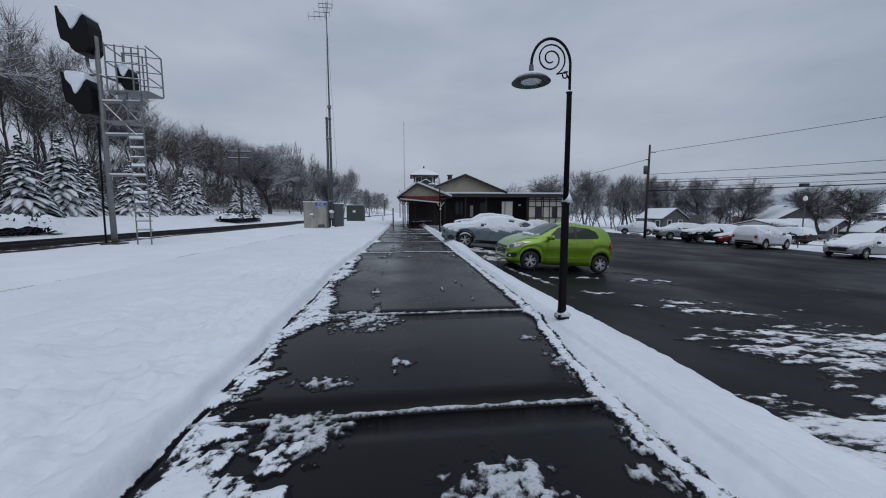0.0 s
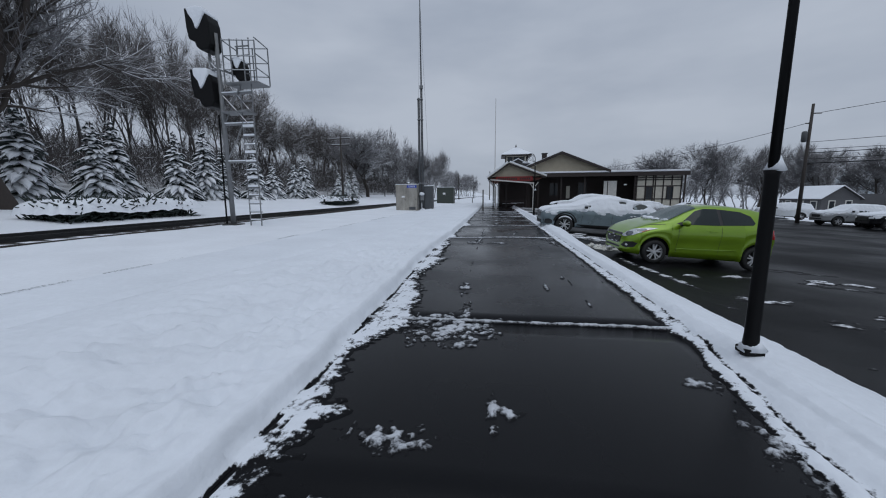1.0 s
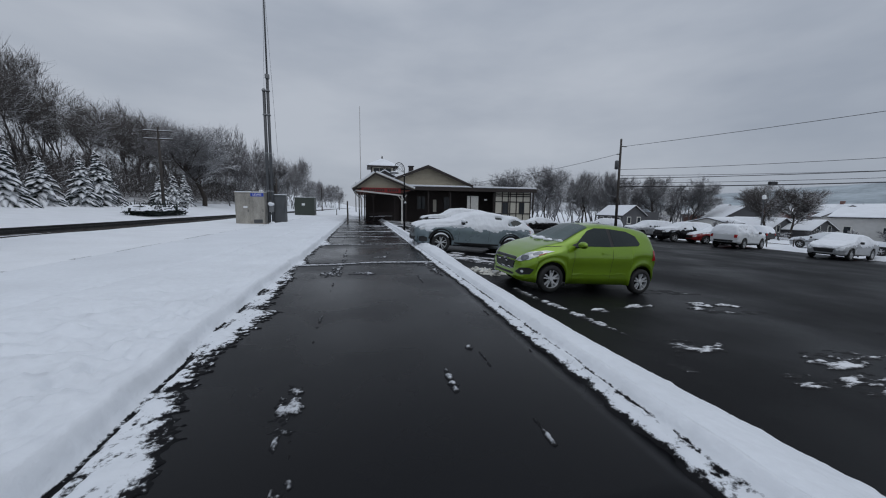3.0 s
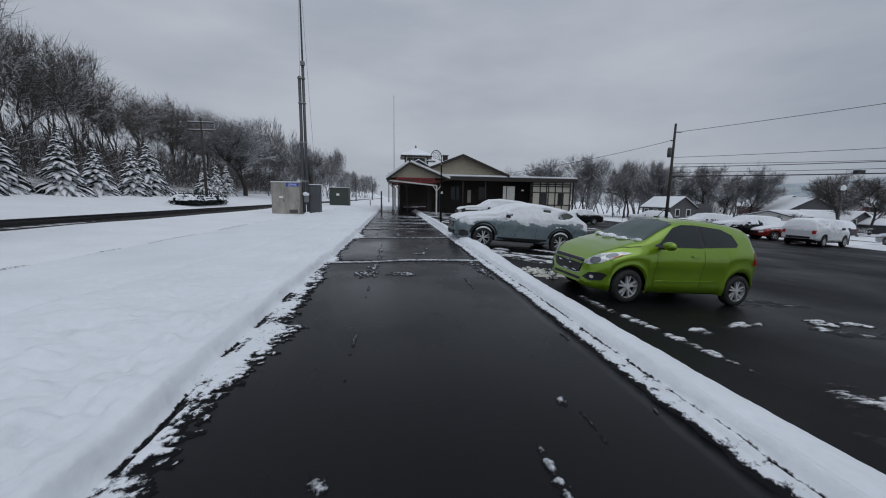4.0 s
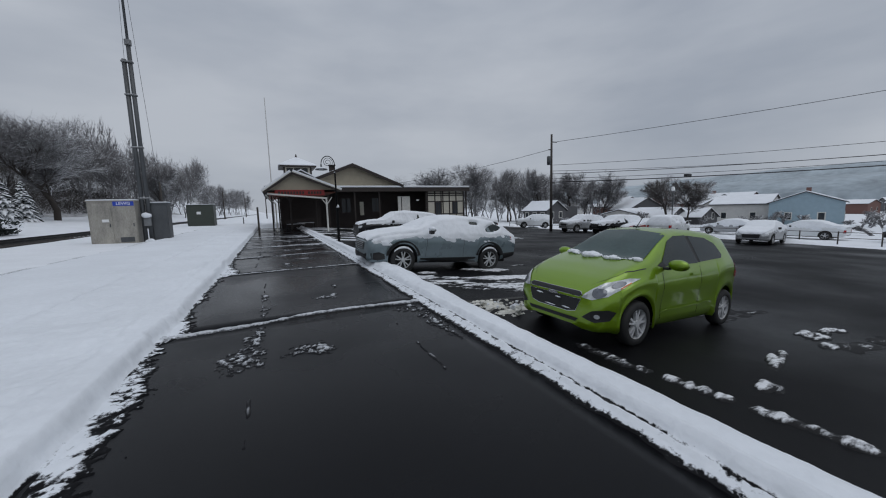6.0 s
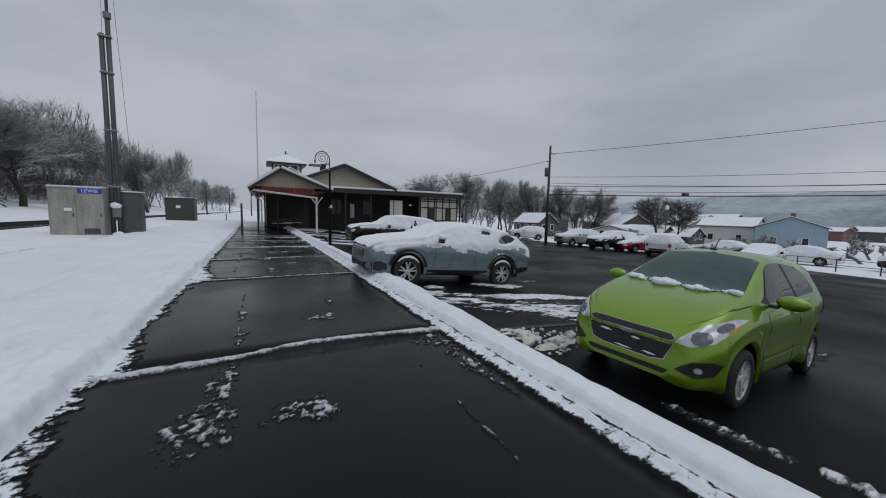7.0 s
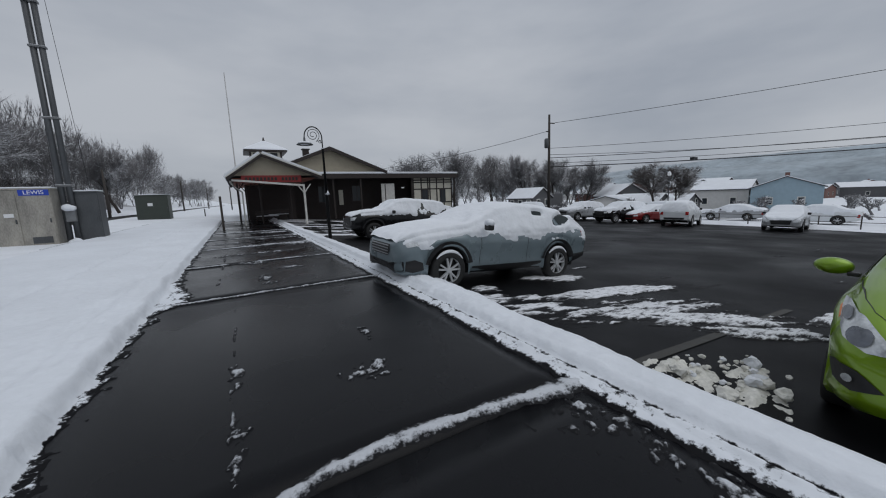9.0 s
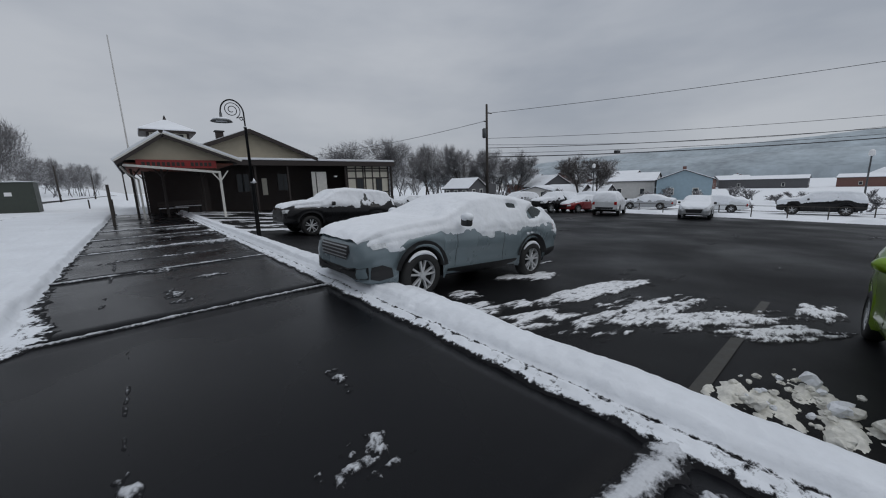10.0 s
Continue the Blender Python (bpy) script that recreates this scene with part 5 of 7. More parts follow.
def signal_mast():
    top = empty("railway_signal", pose(-10.8, 14.3, 0.2))
    part("mast", tubed([(0, 0, -0.1), (0, 0, 7.4)], [0.095, 0.07], 12), GALV, top, "", True)
    part("foundation", boxed(-0.3, 0.3, -0.3, 0.3, -0.2, 0.12, 0.03), CONCRETE, top)
    part("conduit", tubed([(-0.22, -0.1, 0), (-0.20, -0.1, 1.5), (-0.12, -0.08, 4.4)], 0.035, 6), BLACK_IRON, top)
    for sx in (0.82, 1.30):
        part("ladder_rail", tubed([(sx, -0.05, 0.0), (sx + 0.06, -0.02, 7.15)], 0.026, 6), GALV, top)
    for k in range(21):
        z = 0.25 + k * 0.33
        part("rung", boxed(0.80, 1.36, -0.055, 0.0, z, z + 0.035), GALV, top)
        if k < 12:
            part("rung_snow", boxed(0.84, 1.30, -0.065, 0.01, z + 0.036, z + 0.075 + 0.03 * (k % 3), 0.012), SNOW, top)
    for z in (2.55, 4.0, 5.15):
        part("bracket", boxed(-0.05, 1.34, -0.04, 0.02, z, z + 0.07), GALV, top)
        part("bracket_snow", boxed(0.0, 1.30, -0.05, 0.03, z + 0.071, z + 0.12, 0.015), SNOW, top)
    part("platform", boxed(0.35, 1.75, -0.25, 0.55, 5.50, 5.54), GALV, top, "open grating platform")
    part("platform", boxed(0.1, 1.2, -0.25, 0.35, 4.45, 4.50), GALV, top)
    for px, py in ((0.42, -0.25), (0.75, -0.25), (1.28, -0.25), (1.75, -0.25), (1.75, 0.55), (0.42, 0.55), (1.1, 0.55)):
        part("cage_post", tubed([(px, py, 5.55), (px, py, 7.1 - 0.12 * (px - 0.4))], 0.028, 6), GALV, top)
    for z in (6.0, 6.5, 7.05):
        for a, b in (((0.42, -0.25), (1.75, -0.25)), ((1.75, -0.25), (1.75, 0.55)), ((0.42, 0.55), (1.75, 0.55)), ((0.42, -0.25), (0.42, 0.55))):
            part("cage_rail", tubed([(a[0], a[1], z), (b[0], b[1], z - 0.10)], 0.022, 6), GALV, top)
    for a, b in (((0, 0, 5.2), (1.2, -0.2, 4.0)), ((0, 0, 4.0), (0.9, -0.1, 5.4)), ((0.0, 0, 2.6), (0.8, 0, 4.0)), ((0.2, 0.3, 5.5), (1.2, 0, 4.5))):
        part("brace", tubed([a, b], 0.022, 6), GALV, top)

    def head(cx, cz, s, arm):
        """A hooded signal head on a goose-neck, with a cap of snow."""
        out = [(-0.52, 0.78), (-0.40, 0.76), (-0.30, 0.55), (0.16, 0.66), (0.36, 0.52), (0.44, 0.25), (0.46, -0.52), (0.34, -0.70), (0.0, -0.72), (-0.14, -0.60), (-0.20, -0.42), (-0.44, -0.30), (-0.50, 0.1)]
        bm = bmesh.new()
        extrude_profile(bm, [(cx + p * s, cz + q * s) for p, q in out], "y", -0.32 * s, 0.32 * s)
        bmesh.ops.bevel(bm, geom=bm.edges[:], offset=0.05 * s, segments=2, affect="EDGES", profile=0.6)
        h = part("signal_head", bm, BLACK_IRON, top, "black hooded signal head")
        saddle = [(-0.38, 0.74), (-0.28, 0.79), (0.02, 0.80), (0.24, 0.74), (0.36, 0.55), (0.24, 0.42), (0.14, 0.24), (0.06, 0.12), (-0.04, 0.02), (-0.12, 0.14), (-0.20, 0.32), (-0.31, 0.52)]
        b = extrude_profile(bmesh.new(), [(cx + p * s, cz + q * s) for p, q in saddle], "y", -0.37 * s, 0.37 * s)
        bmesh.ops.bevel(b, geom=b.edges[:], offset=0.045 * s, segments=2, affect="EDGES", profile=0.6)
        for v in b.verts:
            v.co += Vector((0.04, 0.02, 0.05)) * noise.noise(v.co * 5)
        part("head_snow", b, SNOW, h, "snow packed on the hood", True)
        part("arm", tubed(arm, 0.05, 8), GALV, top, "", True)
    head(-0.45, 7.45, 1.0, [(-0.35, 0, 6.7), (-0.32, 0, 6.35), (-0.15, 0, 6.15), (0, 0, 6.1)])
    head(-0.52, 5.35, 0.95, [(-0.3, 0, 6.1), (0, 0, 6.12), (0.5, 0, 5.95)])
    head(0.93, 6.0, 0.55, [(0.9, 0, 5.6), (0.9, 0, 5.52), (0.5, 0, 5.5)])
    return tagged(top, "galvanised railway signal mast with ladder and black heads", "railway signal")


signal_mast()

# the track
track = empty("track")
tagged(track, "snow-filled railway track with dark steel rails", "railway track", kind="structure")
for rx in (-12.9, -14.35):
    prof = [(-0.07, 0.14), (0.07, 0.14), (0.07, 0.155), (0.012, 0.18), (0.012, 0.25), (0.036, 0.26), (0.036, 0.295), (-0.036, 0.295), (-0.036, 0.26), (-0.012, 0.25), (-0.012, 0.18), (-0.07, 0.155)]
    part("rail", extruded([(rx + a, 0.10 + b) for a, b in prof], "y", -90, 420), RAIL, track)
for k in range(240):
    if k == 0:
        tie_mesh = boxed(-1.3, 1.3, -0.11, 0.11, 0, 0.17, 0.01)
        tie0 = part("sleeper", tie_mesh, TIE, track)
        tie0.location = (-13.62, -20, 0.085)
    else:
        t2 = new("sleeper", tie0.data)
        t2.parent, t2.location = track, (-13.62, -20 + 0.62 * k, 0.085)
edge_board = mesh_object("platform_edge", boxed(-11.75, -11.55, -60, 46, 0.0, 0.30, 0.02), TIE)
tagged(edge_board, "dark timber edge along the track bed", "edging", kind="structure")


def cabinet(name, label, x0, x1, y0, y1, z0, z1, mat, doors=2):
    top = empty(name, pose(x0, y0, z0))
    w, d, h = x1 - x0, y1 - y0, z1 - z0
    part("body", boxed(0, w, 0, d, 0, h, 0.015), mat, top)
    part("roof", boxed(-0.04, w + 0.04, -0.04, d + 0.04, h, h + 0.05, 0.01), mat, top)
    part("roof_snow", boxed(-0.02, w + 0.02, -0.02, d + 0.02, h + 0.05, h + 0.11, 0.03), SNOW, top, "thin snow on top")
    for k in range(doors):
        a, b = w * k / doors + 0.04, w * (k + 1) / doors - 0.03
        dr = part("door", boxed(a, b, -0.025, -0.002, 0.08, h - 0.10, 0.006), mat, top)
        part("handle", boxed(b - 0.10, b - 0.06, -0.06, -0.026, h * 0.45, h * 0.45 + 0.16, 0.005), STEEL_DARK, dr)
    part("plinth", boxed(0.05, w - 0.05, 0.05, d - 0.05, -0.25, 0), CONCRETE, top)
    return tagged(top, label, "equipment cabinet")


big_cab = cabinet("equipment_cabinet", "weathered aluminium signal cabinet with a blue name plate", -8.5, -6.65, 30.6, 31.5, -0.02, 2.28, ALU)
plate = part("name_plate", boxed(1.0, 1.82, -0.05, -0.03, 2.08, 2.30, 0.006), BLUE_SIGN, big_cab, "blue enamel name plate")
fc = bpy.data.curves.new("letters", "FONT")
fc.body, fc.size, fc.extrude, fc.align_x, fc.align_y = "LEWIS", 0.205, 0.003, "CENTER", "CENTER"
letters = new("letters", fc)
dep = bpy.context.evaluated_depsgraph_get()
dep.update()
me = bpy.data.meshes.new_from_object(letters.evaluated_get(dep))
bpy.data.objects.remove(letters)
me.materials.clear()
me.materials.append(WHITE)
lt = new("letters", me)
lt.parent, lt.matrix_basis = plate, pose(1.41, -0.054, 2.19, 90, 0, 0)
part("warning_label", boxed(0.52, 0.78, -0.045, -0.028, 1.28, 1.42, 0.003), WHITE, big_cab, "white label")
part("vent", boxed(1.15, 1.7, -0.04, -0.028, 0.25, 0.5, 0.003), STEEL_DARK, big_cab)
small_cab = cabinet("equipment_cabinet", "dull grey steel cabinet behind the antenna mast", -6.2, -5.45, 31.2, 31.95, 0.0, 2.15, STEEL_DARK, 1)
b = bmesh.new()
for k in range(9):
    bmesh.ops.create_icosphere(b, subdivisions=2, radius=0.12 + 0.03 * (k % 3), matrix=Matrix.Translation((-6.3 + 0.1 * (k % 2), 30.75, 0.1 + 0.02 * k + (1.3 if k > 5 else 0))) @ Matrix.Diagonal((1, 0.7, 0.8, 1)))
drift = mesh_object("snow_drift", b, SNOW, smooth=True)
tagged(drift, "snow clinging to the mast's foot", "snow", kind="stuff")

mast = empty("antenna_mast", pose(-6.3, 31.1, 0))
part("main_pipe", tubed([(0.06, 0, -0.1), (0.06, 0, 10.2)], 0.095, 12), STEEL_DARK, mast, "", True)
part("side_pipe", tubed([(-0.18, 0, -0.1), (-0.18, 0, 9.35)], 0.10, 12), STEEL_DARK, mast, "", True)
part("upper_pipe", tubed([(0.06, 0, 10.2), (0.06, 0, 14.0), (0.06, 0, 18.4)], [0.06, 0.05, 0.03], 10), STEEL_DARK, mast, "", True)
part("collar", tubed([(0.06, 0, 10.05), (0.06, 0, 10.3)], 0.15, 12), GALV, mast)
for z in (2.4, 5.0, 7.6, 9.2):
    part("clamp", boxed(-0.30, 0.18, -0.12, 0.12, z, z + 0.08, 0.01), GALV, mast)
for z, x0, x1 in ((18.2, -0.55, 0.55), (17.9, -0.50, 0.50), (17.2, -1.35, 0.0), (17.55, -0.9, 0.3)):
    part("antenna_boom", tubed([(x0, 0, z), (x1, 0, z)], 0.022, 6), STEEL_DARK, mast)
    for q in np.linspace(x0, x1, 4):
        part("antenna_element", tubed([(q, 0, z - 0.32), (q, 0, z + 0.32)], 0.012, 5), STEEL_DARK, mast)
for s in (-1, 1):
    part("guy_wire", tubed([(0.06, 0, 17), (0.06 + 0.6 * s, 0.4, 0)], 0.008, 4), WIRE, mast)
part("junction_box", boxed(-0.12, 0.18, -0.28, -0.1, 1.0, 1.45, 0.015), GALV, mast)
part("snow_cap", boxed(-0.14, 0.20, -0.30, -0.08, 1.46, 1.62, 0.04), SNOW, mast)
tagged(mast, "tall grey twin-pipe mast with small aerials on top", "antenna mast")

hut = cabinet("equipment_hut", "dark green equipment hut with snow on its roof", -9.2, -6.6, 56.4, 58.4, 0.1, 2.6, GREEN_BOX, 1)
part("notice", boxed(0.95, 1.35, -0.06, -0.03, 1.45, 1.75, 0.004), WHITE, hut, "small pale notice")
for px, py, h in ((-1.25, 34.5, 1.9), (-1.7, 47, 1.1), (-4.0, 62.0, 1.0)):
    post = mesh_object("post", tubed([(px, py, -0.1), (px, py, h)], 0.06, 8), POLE_WOOD)
    tagged(post, "dark plain post at the edge of the snow", "post", "posts")


def utility_pole(x, y, z, h, arm=0.0, lean=0.0, label="weathered wooden utility pole"):
    top = empty("utility_pole", pose(x, y, z, 0, lean, 0))
    part("shaft", tubed([(0, 0, -0.3), (0, 0, h)], [0.16, 0.10], 10), POLE_WOOD, top, "", True)
    if arm:
        for zz in (h - 0.5, h - 1.3):
            part("crossarm", boxed(-arm, arm, -0.06, 0.06, zz, zz + 0.12, 0.01), POLE_WOOD, top)
            part("crossarm_snow", boxed(-arm, arm, -0.06, 0.06, zz + 0.121, zz + 0.17, 0.015), SNOW, top)
            for q in (-0.9, -0.5, 0.5, 0.9):
                part("insulator", tubed([(arm * q, 0, zz + 0.12), (arm * q, 0, zz + 0.3)], 0.04, 6), GALV, top)
    return tagged(top, label, "utility pole", "utility poles")


near_pole = utility_pole(26.1, 36.3, -1.4, 10.1, 0, 0, "dark utility pole with a transformer beside the car park")
part("transformer", tubed([(-0.35, 0, 7.0), (-0.35, 0, 7.1), (-0.35, 0, 7.8), (-0.35, 0, 7.9)], [0.14, 0.2, 0.2, 0.12], 12), STEEL_DARK, near_pole, "", True)
part("bracket", boxed(0.05, 0.7, -0.04, 0.04, 9.3, 9.38), POLE_WOOD, near_pole)
part("bracket", boxed(0.05, 0.5, -0.04, 0.04, 5.1, 5.18), POLE_WOOD, near_pole)
part("bracket", boxed(-0.4, 0.1, -0.04, 0.04, 8.5, 8.58), POLE_WOOD, near_pole)
utility_pole(-20.5, 47, 0.8, 8.6, 1.3, 0, "railway line pole with snowy crossarms")
utility_pole(-20.5, 96, 0.8, 8.6, 1.3, 0, "railway line pole with snowy crossarms")
utility_pole(-13.5, 66, 0.4, 5.5, 0)
utility_pole(-11.0, 108, 0.4, 6.5, 0)
utility_pole(-9.0, 150, 0.4, 6.5, 0)
far_pole = utility_pole(86, 6, -3.0, 12.5, 0)
utility_pole(-2, 118, 0, 9.0)


def wire(a, b, sag, r=0.022):
    a, b = Vector(a), Vector(b)
    ob = mesh_object("wire", tubed([a.lerp(b, t) - Vector((0, 0, sag * 4 * t * (1 - t))) for t in np.linspace(0, 1, 25)], r, 4), WIRE)
    return tagged(ob, "black overhead cable strung between poles", "cable", "overhead cables")


wire((26.8, 36.3, 8.0), (54, -8, 10.8), 0.5)
for zz, ze, r in ((5.6, 6.9, 0.02), (4.7, 5.8, 0.03), (3.85, 5.0, 0.045), (4.2, 5.3, 0.02)):
    wire((26.2, 36.3, zz), (60, -2, ze), 0.6, r)
wire((26.0, 36.3, 7.2), (14, 62, 5.2), 0.5)
wire((86, 6, 8), (26.2, 36.3, 5.0), 0.9, 0.02)
clip = mesh_object("cable_box", boxed(33.7, 34.4, 27.2, 27.5, 3.7, 3.95, 0.03), WIRE)
tagged(clip, "small black splice box hung on the cable", "cable box")

# ---- the depot ----
def window(parent, x0, x1, y, z0, z1, mat=None, bars=2):
    w = part("window", boxed(x0 - 0.06, x1 + 0.06, y - 0.05, y + 0.02, z0 - 0.06, z1 + 0.06, 0.008), mat or DARK_WOOD, parent)
    part("pane", boxed(x0, x1, y - 0.062, y - 0.052, z0, z1), WINDOW, w)
    for k in range(1, bars):
        q = x0 + (x1 - x0) * k / bars
        part("glazing_bar", boxed(q - 0.02, q + 0.02, y - 0.075, y - 0.063, z0, z1), mat or DARK_WOOD, w)
    return w


depot = empty("depot_building", pose(0, 0, 0))
tagged(depot, "brown and tan railway depot with snowy roofs", "station building")
part("wall", boxed(4.2, 22.0, 50.2, 62, -1.3, 3.9), DARK_WALL, depot, "dark brown ground-floor wall")
part("wall", boxed(0.6, 4.2, 50.2, 62, -0.2, 4.6), DARK_WALL, depot)
gable = [(2.7, 3.9), (13.1, 3.9), (13.1, 4.35), (7.9, 6.42), (2.7, 4.35)]
part("gable_wall", extruded(gable, "y", 47.9, 62), TAN_WALL, depot, "tan clapboard gable")
for k in range(14):
    zz = 4.3 + k * 0.15
    half = max(0.15, (6.42 - zz) / 0.398 - 0.1)
    part("clapboard", boxed(7.9 - half, 7.9 + half, 47.875, 47.9, zz, zz + 0.125, 0.006), TAN_WALL, depot)
for s in (-1, 1):
    slab = [(7.9 + s * 5.75, 4.10), (7.9, 6.42), (7.9, 6.62), (7.9 + s * 5.75, 4.30)]
    part("roof", extruded(slab, "y", 47.3, 62.5), ROOF, depot)
    part("roof_snow", extruded([(7.9 + s * 5.6, 4.36), (7.9 + s * 0.05, 6.60), (7.9 + s * 0.05, 6.68), (7.9 + s * 5.6, 4.44)], "y", 47.45, 62.4), SNOW, depot)
    part("bargeboard", extruded([(7.9 + s * 5.78, 3.98), (7.9, 6.30), (7.9, 6.64), (7.9 + s * 5.78, 4.32)], "y", 47.2, 47.3), DARK_WOOD, depot)
chim = part("chimney", boxed(6.15, 6.75, 52, 52.6, 5.4, 6.9, 0.02), DARK_WALL, depot)
part("chimney_cap", boxed(6.05, 6.85, 51.9, 52.7, 6.9, 7.0, 0.02), CONCRETE, chim)
part("flat_roof", boxed(3.6, 22.5, 47.3, 62.2, 3.78, 4.02, 0.02), DARK_WOOD, depot)
part("flat_roof_snow", boxed(3.62, 22.48, 47.2, 62.1, 4.02, 4.22, 0.05), SNOW, depot, "even snow on the flat roof")
part("fascia", boxed(3.6, 22.5, 47.16, 47.28, 3.55, 3.98, 0.01), DARK_WOOD, depot)
part("soffit", boxed(3.6, 22.4, 47.3, 50.2, 3.70, 3.775), DARK_WOOD, depot)
for px in (5.2, 8.0, 10.8, 16.6, 22.2):
    part("post", boxed(px - 0.08, px + 0.08, 47.5, 47.66, -1.2, 3.6, 0.01), DARK_WOOD, depot)
for x0, x1, z0, z1 in ((7.0, 8.0, 1.3, 2.9), (10.6, 11.6, 1.3, 2.9)):
    window(depot, x0, x1, 50.2, z0, z1)
part("lit_door", boxed(9.1, 9.55, 50.12, 50.2, 0.9, 2.5, 0.01), CREAM, depot, "pale door panel")
porch = part("porch_door", boxed(13.1, 14.6, 47.75, 47.85, -1.0, 3.0, 0.01), WHITE_PAINT, depot, "white double door")
part("door_gap", boxed(13.48, 13.58, 47.735, 47.75, -0.9, 2.95), DARK_WOOD, porch)
part("lamp", boxed(15.4, 15.7, 47.6, 47.8, 2.45, 2.6, 0.02), WHITE, depot, "small white wall lamp")
part("half_timbered_wall", boxed(16.9, 22.0, 47.8, 48.0, -1.2, 3.55), CREAM, depot, "cream panels in dark timber framing")
for x in (16.9, 17.9, 18.75, 19.0, 19.9, 20.85, 21.9):
    part("stud", boxed(x - 0.07, x + 0.07, 47.75, 47.798, -1.2, 3.55, 0.006), DARK_WOOD, depot)
for z in (0.7, 2.25, 3.0, 3.25):
    part("rail", boxed(16.9, 22.0, 47.757, 47.797, z, z + 0.13, 0.006), DARK_WOOD, depot)
for x in (18.0, 20.35):
    window(depot, x, x + 0.65, 47.79, 0.75, 2.2)

# cupola over the waiting room
part("upper_roof", extruded([(-0.9, 4.3), (2.9, 6.25), (6.6, 4.3), (6.6, 4.1), (-0.9, 4.1)], "y", 52.0, 66), ROOF, depot)
part("upper_roof_snow", extruded([(-0.95, 4.33), (2.9, 6.30), (2.9, 6.40), (-0.95, 4.43)], "y", 51.9, 66), SNOW, depot)
part("upper_roof_snow", extruded([(2.9, 6.30), (6.65, 4.33), (6.65, 4.43), (2.9, 6.40)], "y", 51.9, 66), SNOW, depot)
cup = part("cupola", boxed(1.4, 4.7, 59.0, 62.2, 5.6, 7.45), CREAM, depot, "cream cupola with small windows")
for x in (1.75, 2.65, 3.55):
    window(cup, x, x + 0.7, 59.0, 6.55, 7.25)
for x0, x1 in ((1.3, 1.5), (4.6, 4.8)):
    part("corner_board", boxed(x0, x1, 58.9, 59.0, 5.6, 7.45, 0.01), DARK_WOOD, cup)
part("eaves", boxed(0.75, 5.35, 58.2, 63.0, 7.40, 7.62, 0.03), DARK_WOOD, cup)
b = bmesh.new()
ap = b.verts.new((3.05, 60.6, 9.0))
ring0 = [b.verts.new(p) for p in ((0.7, 58.15, 7.6), (5.4, 58.15, 7.6), (5.4, 63.05, 7.6), (0.7, 63.05, 7.6))]
ring1 = [b.verts.new(p) for p in ((0.72, 58.17, 7.72), (5.38, 58.17, 7.72), (5.38, 63.03, 7.72), (0.72, 63.03, 7.72))]
b.faces.new(ring0[::-1])
for k in range(4):
    b.faces.new((ring0[k], ring0[(k + 1) % 4], ring1[(k + 1) % 4], ring1[k]))
    b.faces.new((ring1[k], ring1[(k + 1) % 4], ap))
part("cupola_roof", b, SNOW, cup, "snow-covered pyramid roof")
part("finial", tubed([(3.05, 60.6, 8.85), (3.05, 60.6, 9.05), (3.05, 60.6, 9.35)], [0.22, 0.12, 0.05], 8), DARK_WOOD, cup)
# the pale siding colour puts distance haze on this aerial
aerial = mesh_object("radio_aerial", tubed([(-0.25, 64, 0.0), (-0.25, 64, 4.0), (-0.25, 64, 17.4)], [0.09, 0.08, 0.05], 6), PALE_SIDING)
tagged(aerial, "thin grey aerial rising behind the depot", "aerial")

# open canopy towards the walkway
canopy = empty("canopy", pose(0, 0, 0))
tagged(canopy, "gabled depot canopy with a red sign board and white posts", "canopy")
PK, LT, RT = (1.12, 4.36), (-0.86, 2.95), (4.55, 3.02)
part("gable_wall", extruded([(LT[0] + 0.35, LT[1] + 0.18), (RT[0] - 0.45, RT[1] + 0.12), (PK[0], PK[1] - 0.04)], "y", 36.2, 36.35), TAN_WALL, canopy, "tan gable boarding")
for e in (LT, RT):
    d = Vector((e[0] - PK[0], e[1] - PK[1])).normalized()
    n = Vector((-d.y, d.x)) if d.x < 0 else Vector((d.y, -d.x))
    n = n if n.y > 0 else -n
    a, c = Vector(PK), Vector(e)
    part("roof", extruded([tuple(a), tuple(c), tuple(c + n * 0.12), tuple(a + n * 0.12)], "y", 35.8, 50.5), ROOF, canopy)
    part("roof_snow", extruded([tuple(a + n * 0.125), tuple(c + n * 0.125), tuple(c + n * 0.24), tuple(a + n * 0.25)], "y", 35.78, 50.5), SNOW, canopy)
    part("bargeboard", extruded([tuple(a - n * 0.10), tuple(c - n * 0.10), tuple(c + n * 0.10), tuple(a + n * 0.10)], "y", 35.72, 35.80), DARK_WOOD, canopy)
    part("barge_trim", extruded([tuple(a + n * 0.06), tuple(c + n * 0.06), tuple(c + n * 0.13), tuple(a + n * 0.13)], "y", 35.69, 35.72), WHITE_PAINT, canopy)
part("ceiling", boxed(LT[0] + 0.3, RT[0] - 0.3, 36.4, 50.5, 2.95, 3.0), RED_ROOF, canopy, "rust-red boarded soffit")
board = part("sign_board", boxed(-0.1, 3.35, 36.05, 36.15, 2.72, 3.14, 0.01), RED_BOARD, canopy, "faded red sign board")
for k in range(15):
    q = 0.12 + k * 0.205
    if k in (9,):
        continue
    part("letter_bar", boxed(q, q + 0.13, 36.02, 36.047, 2.83, 3.02, 0.004), DARK_WOOD, board)
